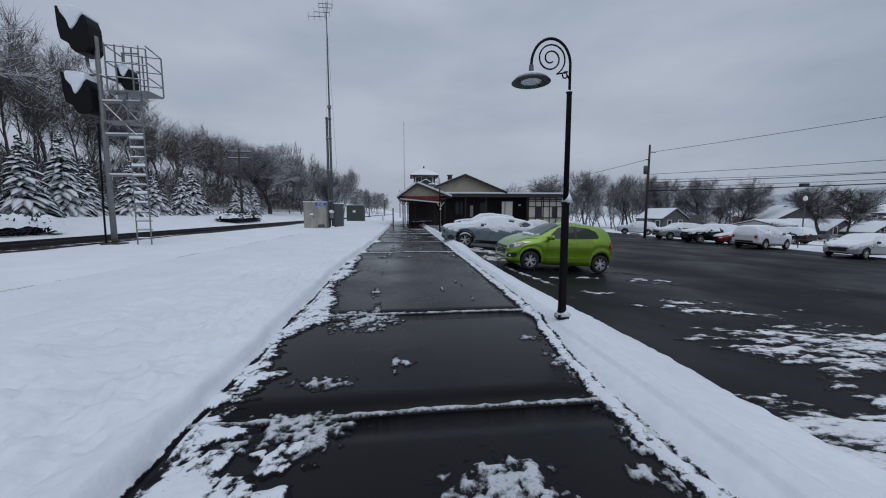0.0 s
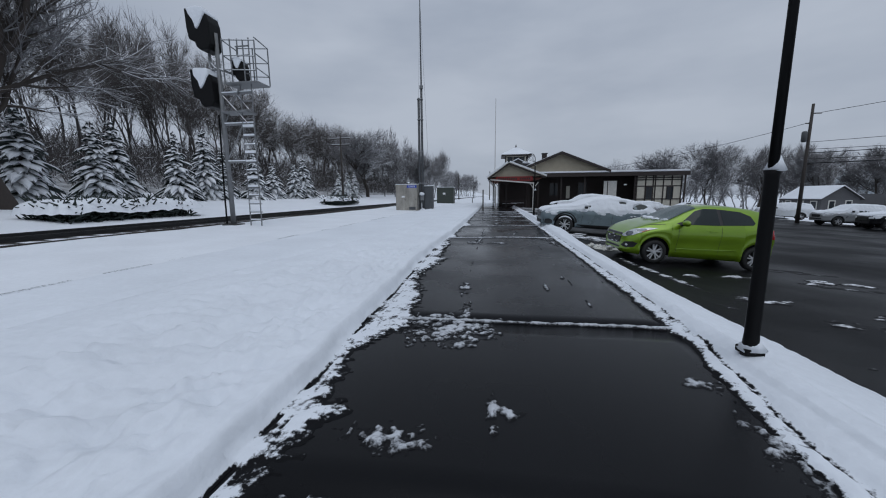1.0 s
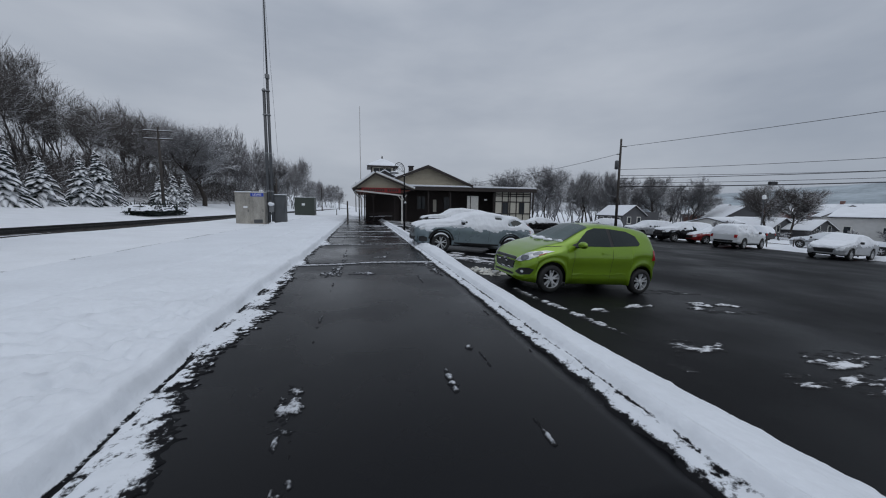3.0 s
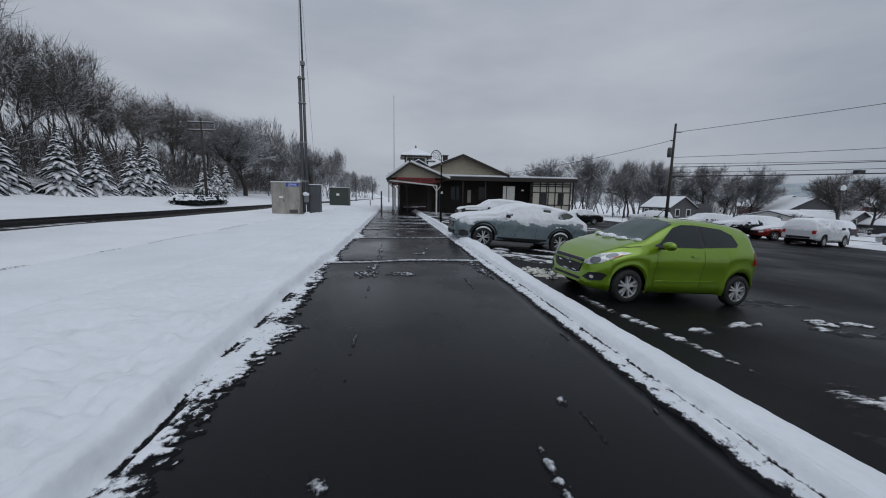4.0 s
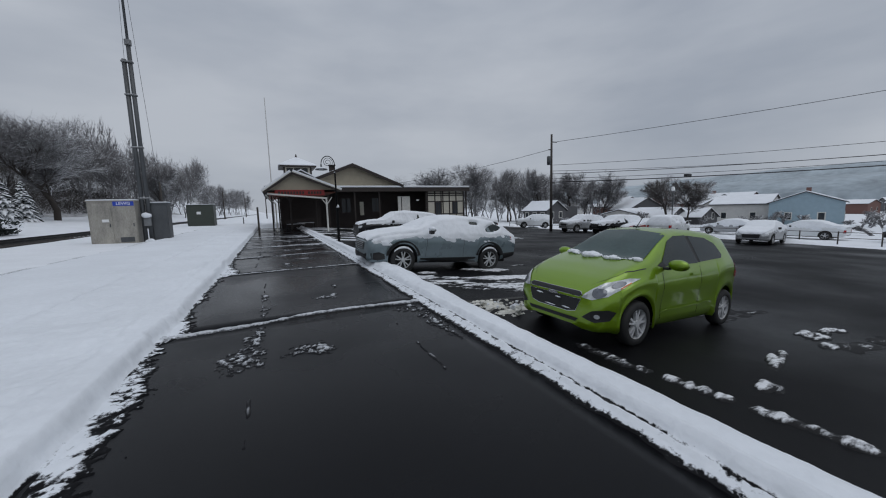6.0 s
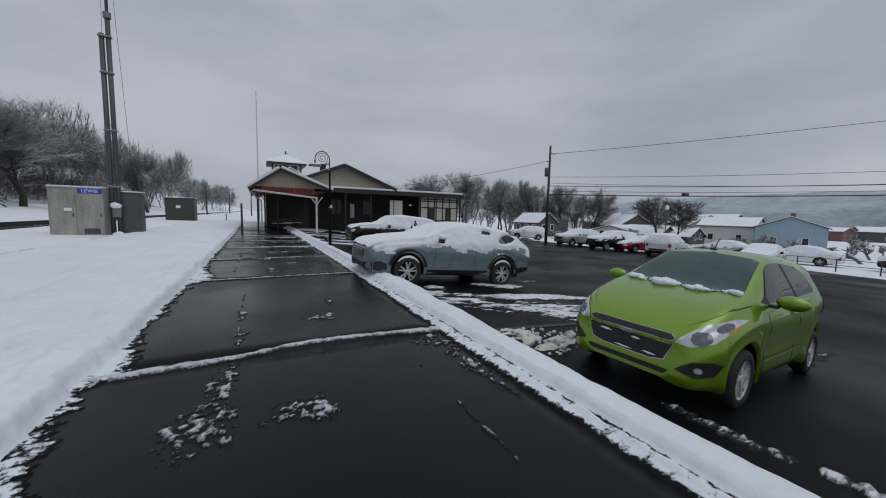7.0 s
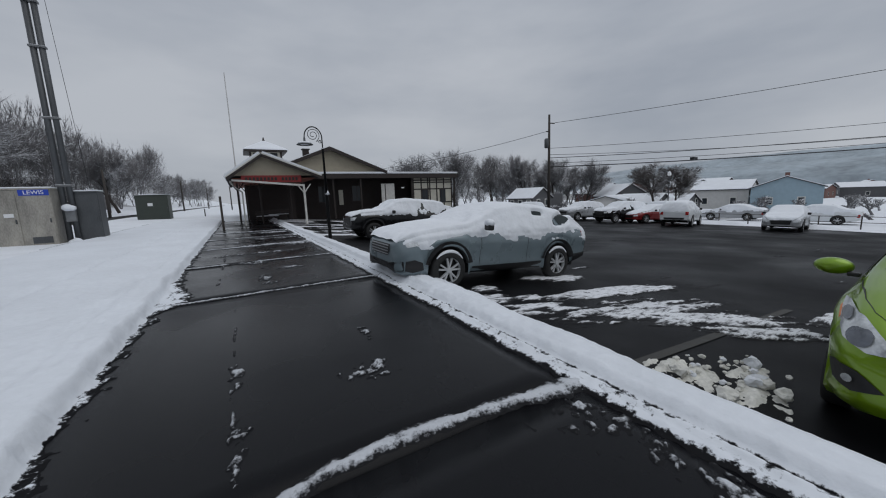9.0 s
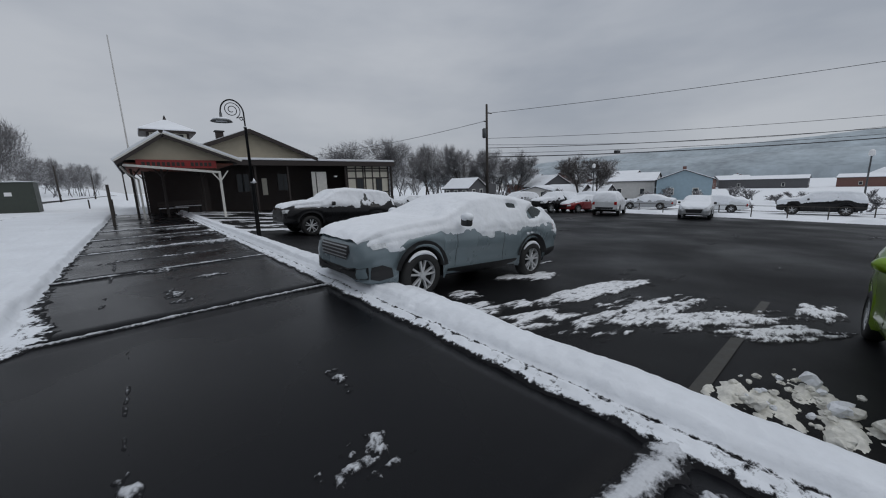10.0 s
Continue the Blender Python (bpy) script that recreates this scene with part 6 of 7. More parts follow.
part("beam", boxed(-0.62, 3.46, 36.0, 36.14, 2.62, 2.74, 0.01, turn=Matrix.Translation((0, 0, 7.0)) @ Matrix.Translation((1.42, 36, -4.32)) @ Matrix.Rotation(radians(5.2), 4, "Y") @ Matrix.Translation((-1.42, -36, -2.68))), WHITE_PAINT, canopy, "white painted beam")
for px, py, z1 in ((3.46, 36.05, 2.55), (1.02, 39.2, 2.9), (3.46, 43.5, 2.9), (0.2, 43.5, 2.9), (-0.35, 40.5, 2.9)):
    p = part("post", boxed(px - 0.06, px + 0.06, py - 0.06, py + 0.06, -0.05, z1, 0.012), WHITE_PAINT if py < 37 else DARK_WOOD, canopy)
    for s in (-1, 1):
        part("brace", tubed([(px, py, z1 - 0.55), (px + 0.42 * s, py, z1 + 0.02)], 0.035, 6), WHITE_PAINT if py < 37 else DARK_WOOD, p)
part("back_wall", boxed(0.3, 4.0, 45.0, 45.2, -0.1, 3.0), DARK_WALL, canopy)
part("downpipe", tubed([(-0.7, 36.4, 2.8), (-0.5, 37.4, 2.5), (-0.1, 38.0, 2.2), (-0.1, 38.0, 0)], 0.05, 8), WHITE_PAINT, canopy)


def bench(x, y):
    top = empty("bench", pose(x, y, 0))
    for k in range(3):
        part("seat_slat", boxed(-0.8, 0.8, -0.2 + 0.15 * k, -0.08 + 0.15 * k, 0.43, 0.46, 0.008), DARK_WOOD, top)
    for k in range(2):
        part("back_slat", boxed(-0.8, 0.8, 0.26, 0.29, 0.58 + 0.16 * k, 0.70 + 0.16 * k, 0.008), DARK_WOOD, top)
    for s in (-0.7, 0.7):
        part("leg", boxed(s - 0.03, s + 0.03, -0.2, 0.3, 0, 0.43, 0.01), BLACK_IRON, top)
    part("seat_snow", boxed(-0.75, 0.75, -0.2, 0.2, 0.461, 0.50, 0.02), SNOW, top)
    return tagged(top, "dark slatted bench under the canopy", "bench", "benches")


bench(1.4, 40.5), bench(2.4, 43.2)
forecourt = sheet("forecourt_snow", np.arange(1.6, 16, 0.12), np.arange(26.5, 47, 0.12), lambda x, y: np.minimum(0.03, (0.9 * fbm(x * 0.5, y * 1.1, 91, 5) + 0.3 * fbm(x * 4, y * 5, 92, 2) - 0.12 - 0.25 * smooth01((x - 8) / 6)) * 0.06), SNOW_THIN, lambda x, y: np.where(x < 2.0, -0.004, lot_level(x, y) + 0.004 + 0.12 * smooth01((3 - x))))
tagged(forecourt, "broken snow on the depot forecourt", "snow", kind="stuff")

# ---- trees ----
def segments_mesh(segs, sides=3):
    """Joined tapered sticks: rows of start, end, start radius, end radius."""
    s = np.asarray(segs, float)
    a, b, ra, rb = s[:, :3], s[:, 3:6], s[:, 6], s[:, 7]
    d = b - a
    d /= np.linalg.norm(d, axis=1, keepdims=True) + 1e-9
    ref = np.where(np.abs(d[:, 2:3]) > 0.9, [[1.0, 0, 0]], [[0, 0, 1.0]])
    u = np.cross(d, ref)
    u /= np.linalg.norm(u, axis=1, keepdims=True) + 1e-9
    v = np.cross(d, u)
    ang = 2 * np.pi * np.arange(sides) / sides
    ring = np.cos(ang)[None, :, None] * u[:, None] + np.sin(ang)[None, :, None] * v[:, None]
    lo, hi = a[:, None] + ring * ra[:, None, None], b[:, None] + ring * rb[:, None, None]
    verts = np.concatenate([lo, hi], 1).reshape(-1, 3)
    base = np.arange(len(s))[:, None] * 2 * sides
    k = np.arange(sides)
    faces = np.stack([base + k, base + (k + 1) % sides, base + sides + (k + 1) % sides, base + sides + k], -1).reshape(-1, 4)
    return verts, faces


def spines_mesh(segs):
    """Joined three-sided twigs that run out to a point: rows as in segments_mesh."""
    s = np.asarray(segs, float)
    verts, _ = segments_mesh(s, 3)
    verts = verts.reshape(-1, 6, 3)
    verts = np.concatenate([verts[:, :3], s[:, None, 3:6]], 1).reshape(-1, 3)
    base = np.arange(len(s))[:, None] * 4
    k = np.arange(3)
    return verts, np.stack([base + k, base + (k + 1) % 3, base + 3 + 0 * k], -1).reshape(-1, 3)


def sticks(parts_):
    """Sticks and pointed twigs as one set of triangles."""
    vs, fs, n = [], [], 0
    for segs, pointed in parts_:
        if pointed:
            v, f = spines_mesh(segs)
        else:
            v, q = segments_mesh(segs, 3)
            f = np.concatenate([q[:, [0, 1, 2]], q[:, [0, 2, 3]]])
        vs.append(v), fs.append(f + n)
        n += len(v)
    return np.concatenate(vs), np.concatenate(fs)


def grow(rng, height, spread_, depth, twig_r=0.012, trunk_r=0.2, fork=0.35, kids=(3, 4), droop=0.0, wob=0.18, first=0.9):
    """A bare tree as sticks; thick ones and twigs apart."""
    thick, thin = [], []

    def branch(p, d, length, r, lev):
        steps = 4 if lev < 2 else 3
        for k in range(steps):
            d = d + rng.normal(0, wob, 3) + (0, 0, 0.08 - droop * lev)
            d /= np.linalg.norm(d)
            q = p + d * length / steps
            r2 = max(twig_r, r * (1 - 0.55 / steps))
            (thick if r > 0.045 else thin).append((*p, *q, r, r2))
            if lev < depth and (k > 0 or lev > 0):
                for _ in range(rng.integers(kids[0] - 1, kids[1]) if lev else rng.integers(1, 3)):
                    side = rng.normal(0, 1, 3)
                    side -= d * side.dot(d)
                    side /= np.linalg.norm(side) + 1e-9
                    tilt = rng.uniform(0.55, 1.0) * spread_
                    branch(q.copy(), d * math.cos(tilt) + side * math.sin(tilt), length * rng.uniform(0.45, 0.68), r2 * rng.uniform(0.42, 0.62), lev + 1)
            p, r = q, r2
        if lev < depth:
            for _ in range(3):
                side = rng.normal(0, 1, 3)
                side /= np.linalg.norm(side)
                dd = d + side * 0.55 * spread_
                branch(p.copy(), dd / np.linalg.norm(dd), length * rng.uniform(0.5, 0.68), r * 0.72, lev + 1)
    branch(np.zeros(3), np.array([0, 0, 1.0]), height * fork * first, trunk_r, 0)
    return np.array(thick), np.array(thin)


def twiglets(rng, thin, n, length, r):
    """Fine side twigs along thin sticks."""
    i = rng.integers(0, len(thin), n)
    t = rng.random((n, 1))
    a = thin[i, :3] * (1 - t) + thin[i, 3:6] * t
    d = thin[i, 3:6] - thin[i, :3]
    d /= np.linalg.norm(d, axis=1, keepdims=True) + 1e-9
    d = d + rng.normal(0, 0.55, (n, 3)) + (0, 0, 0.15)
    d /= np.linalg.norm(d, axis=1, keepdims=True)
    b = a + d * length * rng.uniform(0.5, 1.3, (n, 1))
    return np.concatenate([a, b, np.full((n, 1), r), np.full((n, 1), r * 0.6)], 1)


def scaled(segs, height, width=None):
    s = segs.copy()
    top = max(s[:, 2].max(), s[:, 5].max())
    k = height / top
    s[:, :6] *= k
    if width:
        reach = np.percentile(np.hypot(s[:, 3], s[:, 4]), 97)
        f = width / 2 / max(reach, 0.1)
        s[:, [0, 1, 3, 4]] *= f
    return s


def bare_tree(x, y, z, height, width, seed, label, depth=3, trunk_r=0.25, twigs=TWIG, extra=6500, **k):
    rng = np.random.default_rng(seed)
    thick, thin = grow(rng, height, k.pop("spread_", 0.75), depth, trunk_r=trunk_r, **k)
    fine = twiglets(rng, thin, extra, height * 0.065, k.get("twig_r", 0.012) * 0.85)
    both = scaled(np.concatenate([thick, thin, fine]), height, width)
    a, b = len(thick), len(thick) + len(thin)
    top = empty("bare_tree", pose(x, y, z))
    v, f = segments_mesh(both[:a], 7)
    from_arrays("trunk", v, f, BARK, top, "dark trunk and limbs lined with snow")
    v, f = sticks(((both[a:b], False), (both[b:], True)))
    from_arrays("crown", v, f, twigs, top, "fine bare twigs dusted with snow")
    return tagged(top, label, "tree", "bare trees")


bare_tree(-23.5, 15.2, 0.8, 17, 13.5, 5, "large leafless tree with snow along its limbs", 3, 0.42, TWIG_HAZE, 2200, spread_=0.85, wob=0.22)
bare_tree(-26.0, 8.0, 1.0, 16, 12, 6, "large leafless tree with snow along its limbs", 3, 0.35, TWIG_HAZE, 2600)
bare_tree(-27.0, 74, 1.2, 14.3, 17, 7, "broad round leafless tree beside the track", 3, 0.4, TWIG_HAZE, 8000, spread_=0.75, twig_r=0.018)
bare_tree(-17.5, 88, 0.7, 10.5, 9, 8, "snow-dusted leafless tree beside the track", 3, 0.25, TWIG_HAZE, 9000, spread_=0.75, twig_r=0.02)
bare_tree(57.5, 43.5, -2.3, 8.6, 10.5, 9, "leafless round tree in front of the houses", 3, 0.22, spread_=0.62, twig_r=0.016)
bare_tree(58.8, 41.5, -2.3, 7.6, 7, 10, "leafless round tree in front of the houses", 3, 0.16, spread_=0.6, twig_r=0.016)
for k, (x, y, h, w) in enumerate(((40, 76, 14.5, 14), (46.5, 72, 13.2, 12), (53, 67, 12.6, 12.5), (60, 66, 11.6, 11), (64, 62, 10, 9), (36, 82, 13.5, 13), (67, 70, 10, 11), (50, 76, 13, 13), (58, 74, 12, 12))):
    bare_tree(x, y, -2.4, h, w, 20 + k, "snow-dusted leafless tree beyond the car park", 3, 0.22, TWIG_HAZE, spread_=0.68, twig_r=0.022)


def woods(name, spots, seed, mat, label, kinds=6, depth=3, twig_r=0.02, stems=150, fine=900, reach_=0.085):
    """Many bare trees joined as one wood: limbs, and crowns of fine pointed twigs."""
    rng = np.random.default_rng(seed)
    moulds = []
    for k in range(kinds):
        thick, thin = grow(rng, 10, 0.7, depth, twig_r=twig_r, trunk_r=0.17, fork=0.42, kids=(2, 3))
        spines = twiglets(rng, thin, fine, 10 * reach_, twig_r * 0.8)
        keep = thin[rng.permutation(len(thin))[:stems]]
        both = scaled(np.concatenate([thick, keep, spines]), 1.0)
        moulds.append((both, len(thick) + len(keep)))
    solid, pointed = [], []
    for x, y, z, h, w in spots:
        s, cut = moulds[rng.integers(kinds)]
        s = s.copy()
        s[:, :6] *= h
        a = rng.uniform(0, 6.28)
        c, si = math.cos(a), math.sin(a)
        f = w / 2 / np.percentile(np.hypot(s[:, 3], s[:, 4]), 97)
        for i in (0, 3):
            px, py = s[:, i] * f, s[:, i + 1] * f
            s[:, i], s[:, i + 1] = px * c - py * si + x, px * si + py * c + y
        s[:, 2] += z
        s[:, 5] += z
        solid.append(s[:cut]), pointed.append(s[cut:])
    v, f = sticks(((np.concatenate(solid), False), (np.concatenate(pointed), True)))
    return tagged(from_arrays(name, v, f, mat), label, "woods", kind="stuff")


rng = np.random.default_rng(77)
spots = []
for k in range(112):
    y = rng.uniform(0, 118)
    x = -rng.uniform(34.5, 54)
    spots.append((x, y, float(land(x, y)) - 0.2, rng.uniform(14.5, 19.5) * (1 - 0.16 * float(smooth01((y - 45) / 40))), rng.uniform(8, 12)))
woods("woods", spots, 5, TWIG, "dense leafless woods on the bank, dusted with snow", twig_r=0.024, fine=1500)
spots = []
for k in range(74):
    y = 88 + 330 * rng.random() ** 1.4
    x = -rng.uniform(17, 42) - (y - 95) * 0.01
    spots.append((x, y, float(land(x, y)) * 0.5, rng.uniform(14.5, 19.5), rng.uniform(10, 14)))
# haze along the line is painted in through the paler twig colour
woods("woods", spots, 6, TWIG_HAZE, "hazy snow-dusted woods along the line", twig_r=0.045, fine=1100)
spots = []
for k in range(90):
    y = rng.uniform(0, 150)
    x = -rng.uniform(33, 46)
    spots.append((x, y, float(land(x, y)) - 0.2, rng.uniform(3.0, 7.0), rng.uniform(3.0, 5.5)))
woods("undergrowth", spots, 8, TWIG, "tangled leafless brush under the trees", depth=2, twig_r=0.024, stems=50, fine=220)
# brush so dense that no stem can be told apart, and the litter under it
n = 42000
bx, by = -31.5 - 20 * rng.random(n) ** 1.2, rng.uniform(-6, 160, n)
bz = land(bx, by) - 0.3 + 4.6 * rng.random(n) ** 1.5 * (0.75 + 0.5 * fbm(bx * 0.25, by * 0.25, 91))
up = rng.normal(0, 0.5, (n, 3)) + (0, 0, 0.75)
up /= np.linalg.norm(up, axis=1, keepdims=True)
start = np.stack([bx, by, bz], -1)
v, f = segments_mesh(np.concatenate([start, start + up * rng.uniform(0.6, 2.0, (n, 1)), rng.uniform(0.014, 0.04, (n, 1)), np.full((n, 1), 0.008)], 1), 3)
tagged(from_arrays("brush", v, f, TWIG, None), "tangled grey brush under the leafless woods", "brush", kind="stuff")
litter = sheet("woodland_floor", np.arange(-72, -28.2, 0.8), np.arange(-12, 165, 0.8), lambda x, y: 0.05 + 0.1 * fbm(x * 0.6, y * 0.6, 92) - 0.25 * smooth01((x + 31) / 2.4), LITTER, lambda x, y: land(x, y) + 0.05)
tagged(litter, "leaf litter and low brush patched with snow", "woodland floor", kind="stuff")
spots = []
for k in range(60):
    x, y = rng.uniform(62, 120), rng.uniform(48, 130)
    spots.append((x, y, float(land(x, y)) - 0.2, rng.uniform(4, 8), rng.uniform(5, 8)))
for k in range(34):
    x, y = rng.uniform(30, 60), rng.uniform(84, 130)
    spots.append((x, y, float(land(x, y)) - 0.2, rng.uniform(8, 12), rng.uniform(7, 10)))
for k in range(44):
    x = rng.uniform(31, 68)
    y = 100 - 0.55 * x + rng.uniform(-4, 14)
    spots.append((x, y, float(land(x, y)) - 0.2, rng.uniform(9, 13), rng.uniform(8, 11)))
for k in range(70):
    x, y = rng.uniform(41, 78), rng.uniform(-10, 62)
    spots.append((x, y, float(land(x, y)) - 0.1, rng.uniform(0.9, 2.6), rng.uniform(1.5, 3.5)))
woods("woods", spots, 9, TWIG_HAZE, "grey leafless trees among the houses", depth=2, twig_r=0.032, stems=60, fine=420)


def spruce(x, y, z, h, w, seed):
    """A snow-laden spruce: a trunk and whorls of drooping boughs, each with needles below and snow on top."""
    rng = np.random.default_rng(seed)
    top = empty("spruce", pose(x, y, z))
    part("trunk", tubed([(0, 0, -0.2), (0, 0, h * 0.96)], [0.14, 0.02], 7), BARK, top)
    dv, df, sv, sf = [], [], [], []

    def bough(zc, length, ang, width, dip):
        n = 6
        left, right, mid = [], [], []
        c, s = math.cos(ang), math.sin(ang)
        for k in range(n):
            t = k / (n - 1)
            r = length * (0.08 + 0.92 * t)
            zz = zc + 0.10 * length * math.sin(t * 2.2) - dip * t * t * length + rng.normal(0, 0.02)
            ww = width * (math.sin(math.pi * min(1, 0.15 + t * 0.9)) ** 0.8) * rng.uniform(0.75, 1.2)
            px, py = r * c, r * s
            mid.append((px, py, zz + 0.07 * width + 0.03))
            left.append((px - s * ww, py + c * ww, zz - 0.22 * ww + rng.normal(0, 0.03)))
            right.append((px + s * ww, py - c * ww, zz - 0.22 * ww + rng.normal(0, 0.03)))
        low = [((a[0] + b[0]) / 2, (a[1] + b[1]) / 2, min(a[2], b[2]) - 0.22 * width - 0.05) for a, b in zip(left, right)]
        o = len(dv)
        for a, m, b, l in zip(left, mid, right, low):
            dv.extend((a, m, b, l))
        for k in range(n - 1):
            i, j = o + 4 * k, o + 4 * k + 4
            for p, q in ((0, 1), (1, 2), (2, 3), (3, 0)):
                df.append((i + p, j + p, j + q, i + q))
        df.append((o, o + 1, o + 2, o + 3)), df.append((o + 4 * n - 4, o + 4 * n - 1, o + 4 * n - 2, o + 4 * n - 3))
    levels = int(h / 0.36)
    for lv in range(levels):
        t = lv / levels
        zc = h * (0.06 + 0.92 * t)
        reach = w / 2 * (1 - t) ** 0.85 * rng.uniform(0.82, 1.1) + 0.08
        count = max(5, int(12 * (1 - t) + 5))
        for k in range(count):
            bough(zc + rng.normal(0, 0.15), reach * rng.uniform(0.62, 1.15), 2 * math.pi * (k + rng.uniform(-0.35, 0.35)) / count + lv * 0.7, 0.10 + 0.14 * reach, 0.30 + 0.25 * (1 - t))
    from_arrays("foliage", np.array(dv), np.array(df), NEEDLE_SNOW, top, "dark needles under lumps of snow")
    return tagged(top, "snow-laden spruce beside the railway line", "spruce tree", "spruces")


for k, (y, h, w, dx) in enumerate(((5.5, 6.2, 4.0, 0), (9.5, 6.6, 4.2, 1), (13.5, 5.2, 3.6, -1), (17.5, 5.8, 3.8, 1), (22.0, 5.6, 3.8, 0), (24.3, 6.1, 3.8, -1.2), (28.0, 6.0, 3.8, 0.3), (31.3, 6.9, 4.2, 0), (34.5, 5.0, 3.6, -1.0), (37.5, 5.4, 3.6, 0.5), (41.5, 4.4, 3.4, 0), (44.5, 4.9, 3.4, 1), (48.5, 6.0, 3.8, 0), (51.5, 4.8, 3.2, -1), (60.0, 4.6, 3.2, 0), (63.5, 5.0, 3.4, 0), (67.0, 5.2, 3.4, 0))):
    x = -27.0 + dx
    spruce(x, y, float(land(x, y)) - 0.1, h, w, 100 + k)


def hedge(x0, x1, y0, y1, z0, z1, seed, label):
    top = empty("hedge", pose((x0 + x1) / 2, (y0 + y1) / 2, z0))
    rng = np.random.default_rng(seed)
    segs = []
    for k in range(2400):
        px, py = rng.uniform(-0.5, 0.5) * (x1 - x0) * 0.92, rng.uniform(-0.5, 0.5) * (y1 - y0) * 0.96
        pz = rng.uniform(0, 1) * (z1 - z0) * 0.8
        d = rng.normal(0, 1, 3) * 0.22
        segs.append((px, py, pz, px + d[0], py + d[1], pz + abs(d[2]), 0.05, 0.02))
    v, f = segments_mesh(segs, 4)
    from_arrays("foliage", v, f, NEEDLE, top, "dark evergreen foliage")
    h = z1 - z0
    nx, ny = np.linspace(-0.5, 0.5, 22) * (x1 - x0) * 1.08, np.linspace(-0.5, 0.5, 70) * (y1 - y0) * 1.05
    gx, gy = np.meshgrid(nx, ny)
    edge = np.minimum(1, np.minimum(0.54 * (x1 - x0) - np.abs(gx), 0.525 * (y1 - y0) - np.abs(gy)) / 0.45)
    zz = h * (0.42 + 0.5 * np.sqrt(np.clip(edge, 0, 1))) + 0.14 * fbm(gx * 2.5, gy * 2.5, seed) * h
    gap = fbm(gx * 1.5 + 3, gy * 1.1, seed + 2) > 0.42
    n, m = len(nx), len(ny)
    idx = np.arange(n * m).reshape(m, n)
    q = np.stack([idx[:-1, :-1], idx[:-1, 1:], idx[1:, 1:], idx[1:, :-1]], -1).reshape(-1, 4)
    q = q[~gap.ravel()[q].any(1)]
    from_arrays("snow_cover", np.stack([gx, gy, zz], -1).reshape(-1, 3), q, SNOW, top, "lumpy snow on top")
    return tagged(top, label, "hedge", "hedges")


hedge(-19.6, -17.2, 13.0, 19.6, 0.32, 1.45, 3, "low dark evergreen hedge topped with snow")
hedge(-19.2, -17.2, 38, 44.5, 0.5, 1.45, 4, "low dark evergreen hedge topped with snow")
hedge(-21.2, -18.5, 3.0, 8.5, 0.35, 1.6, 6, "low dark evergreen hedge topped with snow")

# ---- the town beyond the car park ----
def house(x, y, z, w, d, wall_h, rise, turn, wall, label, porch=False, wins=2, ridge="x"):
    """A small gabled house: walls, snowy roof, windows and a chimney. Its long side is w."""
    top = empty("house", pose(x, y, z, 0, 0, turn))
    part("wall", boxed(-w / 2, w / 2, -d / 2, d / 2, -1.0, wall_h), wall, top)
    for s in (-1, 1):
        part("gable", extruded([(-d / 2, wall_h), (d / 2, wall_h), (0, wall_h + rise)], "x", s * (w / 2 - 0.15), s * w / 2), wall, top)
        e, n = d / 2 + 0.35, rise / (d / 2)
        slab = [(s * e, wall_h - 0.35 * n), (0, wall_h + rise), (0, wall_h + rise + 0.12), (s * e, wall_h - 0.35 * n + 0.12)]
        part("roof", extruded(slab, "x", -w / 2 - 0.3, w / 2 + 0.3), ROOF, top)
        snow = [(s * (e - 0.06), wall_h - 0.33 * n + 0.13), (0, wall_h + rise + 0.125), (0, wall_h + rise + 0.24), (s * (e - 0.06), wall_h - 0.33 * n + 0.24)]
        part("roof_snow", extruded(snow, "x", -w / 2 - 0.27, w / 2 + 0.27), SNOW, top, "unbroken snow")
        for k in range(wins):
            q = -w / 2 + w * (k + 0.5) / wins
            for zz in ((0.9, 3.0) if wall_h > 4 else (0.9,)):
                if zz + 1.2 < wall_h + 0.2:
                    wn_ = part("window", boxed(q - 0.5, q + 0.5, s * (d / 2) - 0.05, s * (d / 2) + 0.05, zz, zz + 1.3, 0.01), WHITE_PAINT, top)
                    part("pane", boxed(q - 0.38, q + 0.38, s * (d / 2 + 0.055) - 0.005, s * (d / 2 + 0.055) + 0.005, zz + 0.12, zz + 1.18), WINDOW, wn_)
        for zz in ((0.9, 3.0) if wall_h > 4 else (1.0,)):
            for q in (-d * 0.22, d * 0.22):
                wn_ = part("window", boxed(s * (w / 2) - 0.05, s * (w / 2) + 0.05, q - 0.45, q + 0.45, zz, zz + 1.25, 0.01), WHITE_PAINT, top)
                part("pane", boxed(s * (w / 2 + 0.055) - 0.005, s * (w / 2 + 0.055) + 0.005, q - 0.33, q + 0.33, zz + 0.12, zz + 1.13), WINDOW, wn_)
    if wall_h > 3.65:
        part("chimney", boxed(-0.3, 0.3, -0.3, 0.3, wall_h + rise - 0.5, wall_h + rise + 0.8, 0.02), BRICK_FAR, top)
    if porch:
        p = part("porch_roof", boxed(-w / 2 - 2.0, -w / 2, -d / 2, d / 2, 2.2, 2.4, 0.03), SNOW, top)
        for q in (-d / 2 + 0.1, 0, d / 2 - 0.1):
            part("porch_post", boxed(-w / 2 - 1.9, -w / 2 - 1.78, q - 0.06, q + 0.06, -0.5, 2.2), WHITE_PAINT, p)
    return tagged(top, label, "house", "houses")


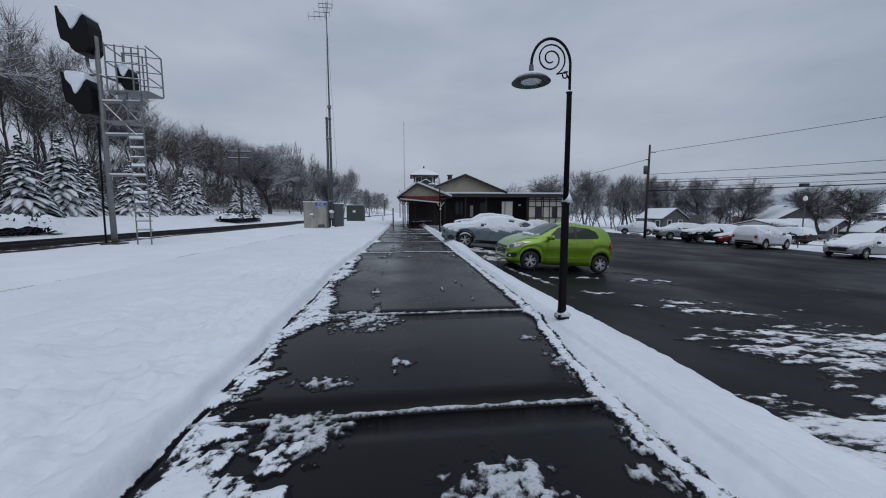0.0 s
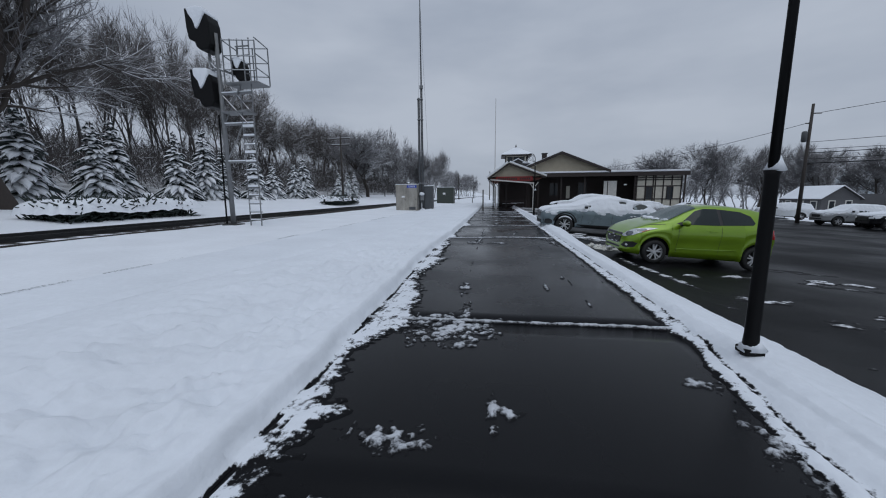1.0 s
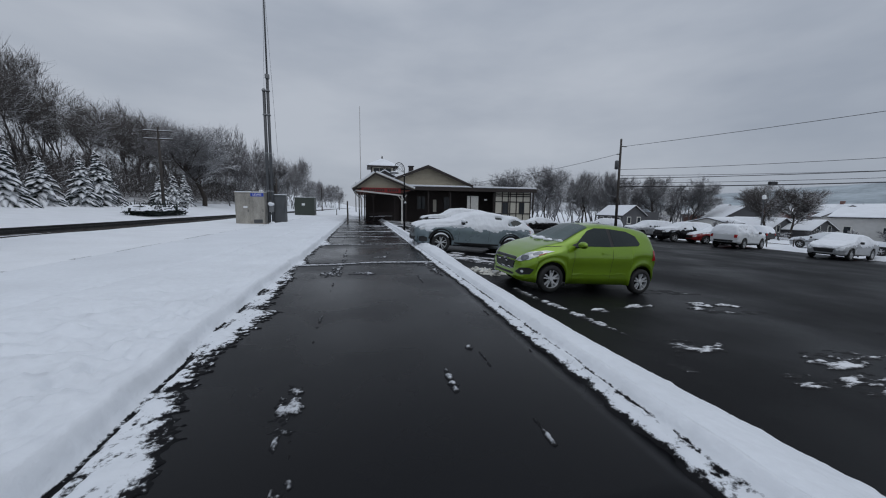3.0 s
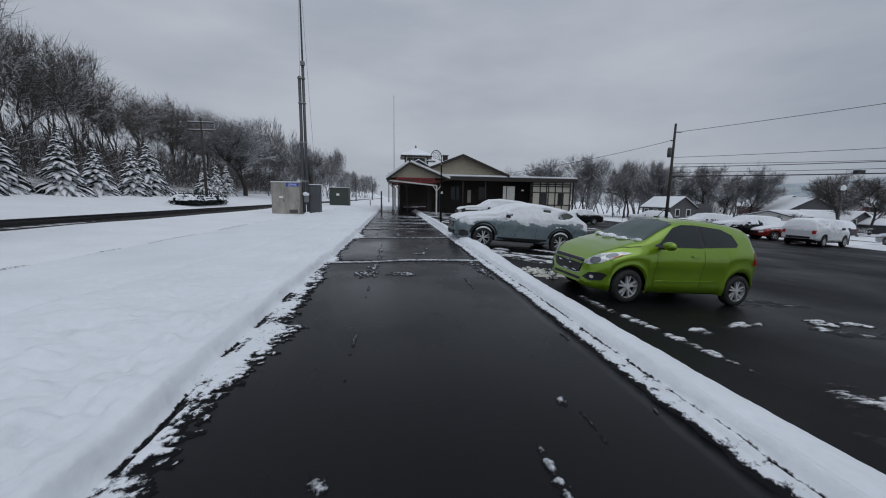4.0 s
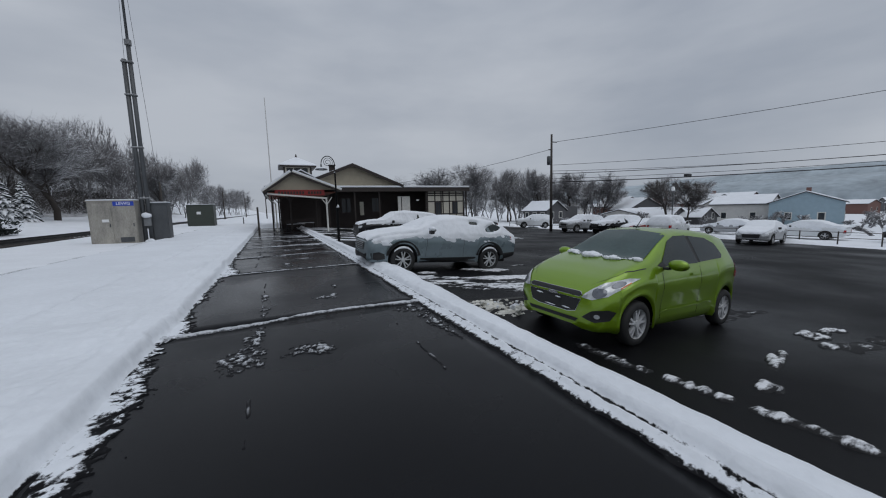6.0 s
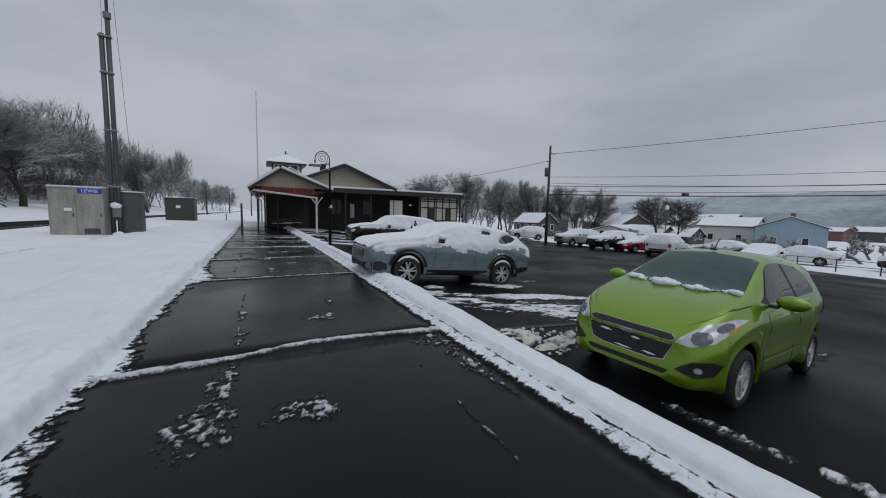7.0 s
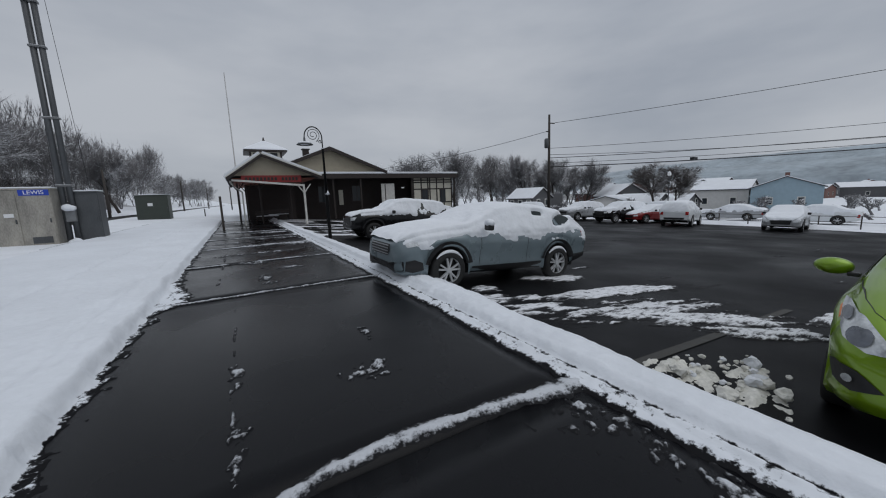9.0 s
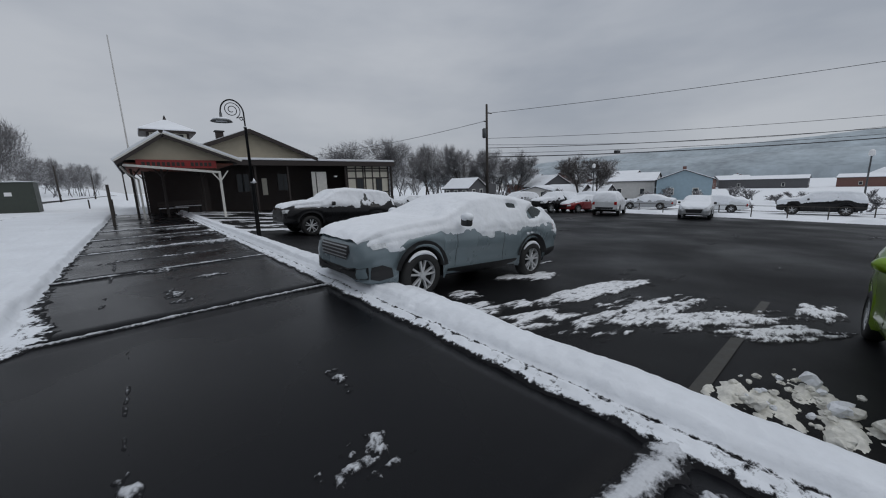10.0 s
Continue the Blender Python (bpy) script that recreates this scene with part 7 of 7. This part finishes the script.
house(78.5, 34.2, -2.95, 11, 8.2, 3.7, 1.6, 16, BLUE_SIDING, "pale blue gabled house with a snowy roof")
house(80.5, 43.6, -2.95, 8.5, 7.8, 3.6, 1.5, 100, PALE_SIDING, "white two-storey house with a snowy roof and porch", True)
house(46.8, 60.8, -2.0, 6.0, 5.0, 2.5, 1.6, 95, GREY_SIDING, "small shed with white shutters and a snowy roof", wins=3)
annex = mesh_object("shed", boxed(48.5, 53.0, 58.5, 62, -2.5, 1.1, 0.03), GREY_SIDING)
tagged(annex, "plain dark lean-to shed", "shed")
house(69, 57.5, -2.8, 9, 7, 2.9, 2.2, 60, GREY_SIDING, "dark house with a snowy roof")
house(64, 49.5, -2.8, 7, 6, 1.6, 1.5, 95, GREY_SIDING, "low dark garage with a snowy roof")
house(67, 46.0, -2.8, 6.5, 6, 1.5, 1.4, 95, GREY_SIDING, "low dark garage with a snowy roof")
house(62, 53.5, -2.8, 14, 6, 2.2, 0.8, 20, PALE_SIDING, "long low house with a snowy roof")
house(92, 66, -3.2, 12, 8, 4.2, 2.4, 15, BRICK_FAR, "red brick house with a snowy roof")
house(98, 58, -3.2, 16, 9, 4.6, 1.6, 95, BRICK_FAR, "long red brick house with a snowy roof")
house(175, 62, -4.4, 22, 11, 3.4, 1.2, 90, BRICK_FAR, "long low brick building with a snowy roof")
house(190, 38, -4.6, 26, 12, 3.6, 1.2, 92, GREY_SIDING, "long low dark building with a snowy roof")
house(205, 6, -4.8, 24, 12, 3.6, 1.2, 86, BRICK_FAR, "long low brick building with a snowy roof")
house(180, -30, -4.5, 20, 11, 4.2, 1.5, 88, PALE_SIDING, "pale building with a snowy roof")
house(88, 52, -3.0, 8, 7, 3.6, 2.0, 40, PALE_SIDING, "pale house with a snowy roof")
house(74, 66, -2.9, 9, 7, 3.6, 2.0, 75, BRICK_FAR, "brick house with a snowy roof")
rngt = np.random.default_rng(12)
for k in range(26):
    x, y = rngt.uniform(140, 330), rngt.uniform(-60, 190)
    house(x, y, float(land(x, y)), rngt.uniform(9, 18), rngt.uniform(7, 10), rngt.uniform(3, 5.5), rngt.uniform(1.5, 2.6), rngt.uniform(0, 180), (PALE_SIDING, BRICK_FAR, GREY_SIDING)[k % 3], "distant town house with a snowy roof")

# street cars and a snowy fence past the car park
def street_car(spec, paint, label, x, y, heading, seed):
    ob = parked(spec, paint, label, 20, 20, heading, seed)
    ob.matrix_world = pose(x, y, float(land(x, y)) + 0.02, 0, 0, heading)
    return ob


street_car(SEDAN, WHITE_CAR, "white saloon under snow on the street", 38.2, 20.6, 95, 61)
street_car(SUV, BLACK_CAR, "black car under snow on the street", 38.6, 14.2, 95, 63)
street_car(SEDAN, SILVER_CAR, "silver saloon under snow on the street", 37.2, 8.6, 92, 67)
street_car(SUV, WHITE_CAR, "white pickup-sized car under snow on the street", 36.6, 2.4, 90, 69)
street_car(SEDAN, SILVER_CAR, "silver saloon under snow by the houses", 39.5, 26.4, 95, 71)
street_car(SUV, BLACK_CAR, "dark car under snow by the houses", 40.5, 34.0, 100, 73)
fence = empty("fence", pose(33.2, 0, 0))
for k in range(28):
    yy = 2 + k * 1.9
    zz = float(land(33.2, yy))
    part("post", boxed(-0.03, 0.03, yy - 0.03, yy + 0.03, zz - 0.2, zz + 0.85, 0.006), POLE_WOOD, fence)
for zz in (0.45, 0.82):
    z0, z1 = float(land(33.2, 2)), float(land(33.2, 53))
    part("rail", tubed([(0, 2, z0 + zz), (0, 27, (z0 + z1) / 2 + zz), (0, 53.3, z1 + zz)], 0.02, 6), POLE_WOOD, fence)
tagged(fence, "low wooden rail fence between car park and street", "fence")
for x, y, h in ((42, 33.5, 4.6), (44, 6, 5.2), (44.5, 1, 5.6), (43, 12, 4.4)):
    lamp = empty("street_lamp", pose(x, y, float(land(x, y))))
    part("pole", tubed([(0, 0, -0.1), (0, 0, h)], [0.07, 0.05], 8), STEEL_DARK, lamp)
    part("lantern", tubed([(0, 0, h), (0, 0, h + 0.1), (0, 0, h + 0.4), (0, 0, h + 0.5)], [0.1, 0.2, 0.16, 0.05], 10), WHITE, lamp)
    tagged(lamp, "slim street lamp with a pale lantern", "street lamp", "street lamps")
shrub_drift = sheet("ploughed_snow", np.arange(29.6, 33.0, 0.12), np.arange(-10, 50, 0.15), lambda x, y: 0.45 * np.exp(-(((x - 31.2) / 0.7) ** 2)) * (0.6 + 0.8 * fbm(x * 0.9, y * 0.7, 97)) + 0.03 * fbm(x * 5, y * 5, 98) - 0.05, SNOW, lambda x, y: np.where(x < 30.2, lot_level(x, y), land(x, y)))
tagged(shrub_drift, "bank of ploughed snow along the car park's edge", "snow", kind="stuff")

# far hills; their haze is only the pale blue-grey base colour
def far_hill(x0, x1, y0, y1, top_z, seed, name="backdrop"):
    t = np.linspace(0, 1, 90)
    px, py = x0 + (x1 - x0) * t, y0 + (y1 - y0) * t
    zz = top_z * (0.75 + 0.25 * np.sin(np.pi * t)) * (1 + 0.25 * fbm(t * 5, t * 0, seed, 5))
    rows = []
    for f, h in ((0, -20), (0.02, 0.2), (0.3, 0.75), (0.5, 1.0), (1.0, 0.2)):
        rows.append(np.stack([px * (1 + 0.35 * f), py * (1 + 0.35 * f), zz * h if h >= 0 else 0 * zz + h], -1))
    g = np.stack(rows, 0)
    m, n = g.shape[:2]
    idx = np.arange(m * n).reshape(m, n)
    q = np.stack([idx[:-1, :-1], idx[:-1, 1:], idx[1:, 1:], idx[1:, :-1]], -1).reshape(-1, 4)
    ob = from_arrays(name, g.reshape(-1, 3), q, HILL_HAZE)
    return tagged(ob, "low hazy snow-dusted hills beyond the town", "hill", kind="structure")


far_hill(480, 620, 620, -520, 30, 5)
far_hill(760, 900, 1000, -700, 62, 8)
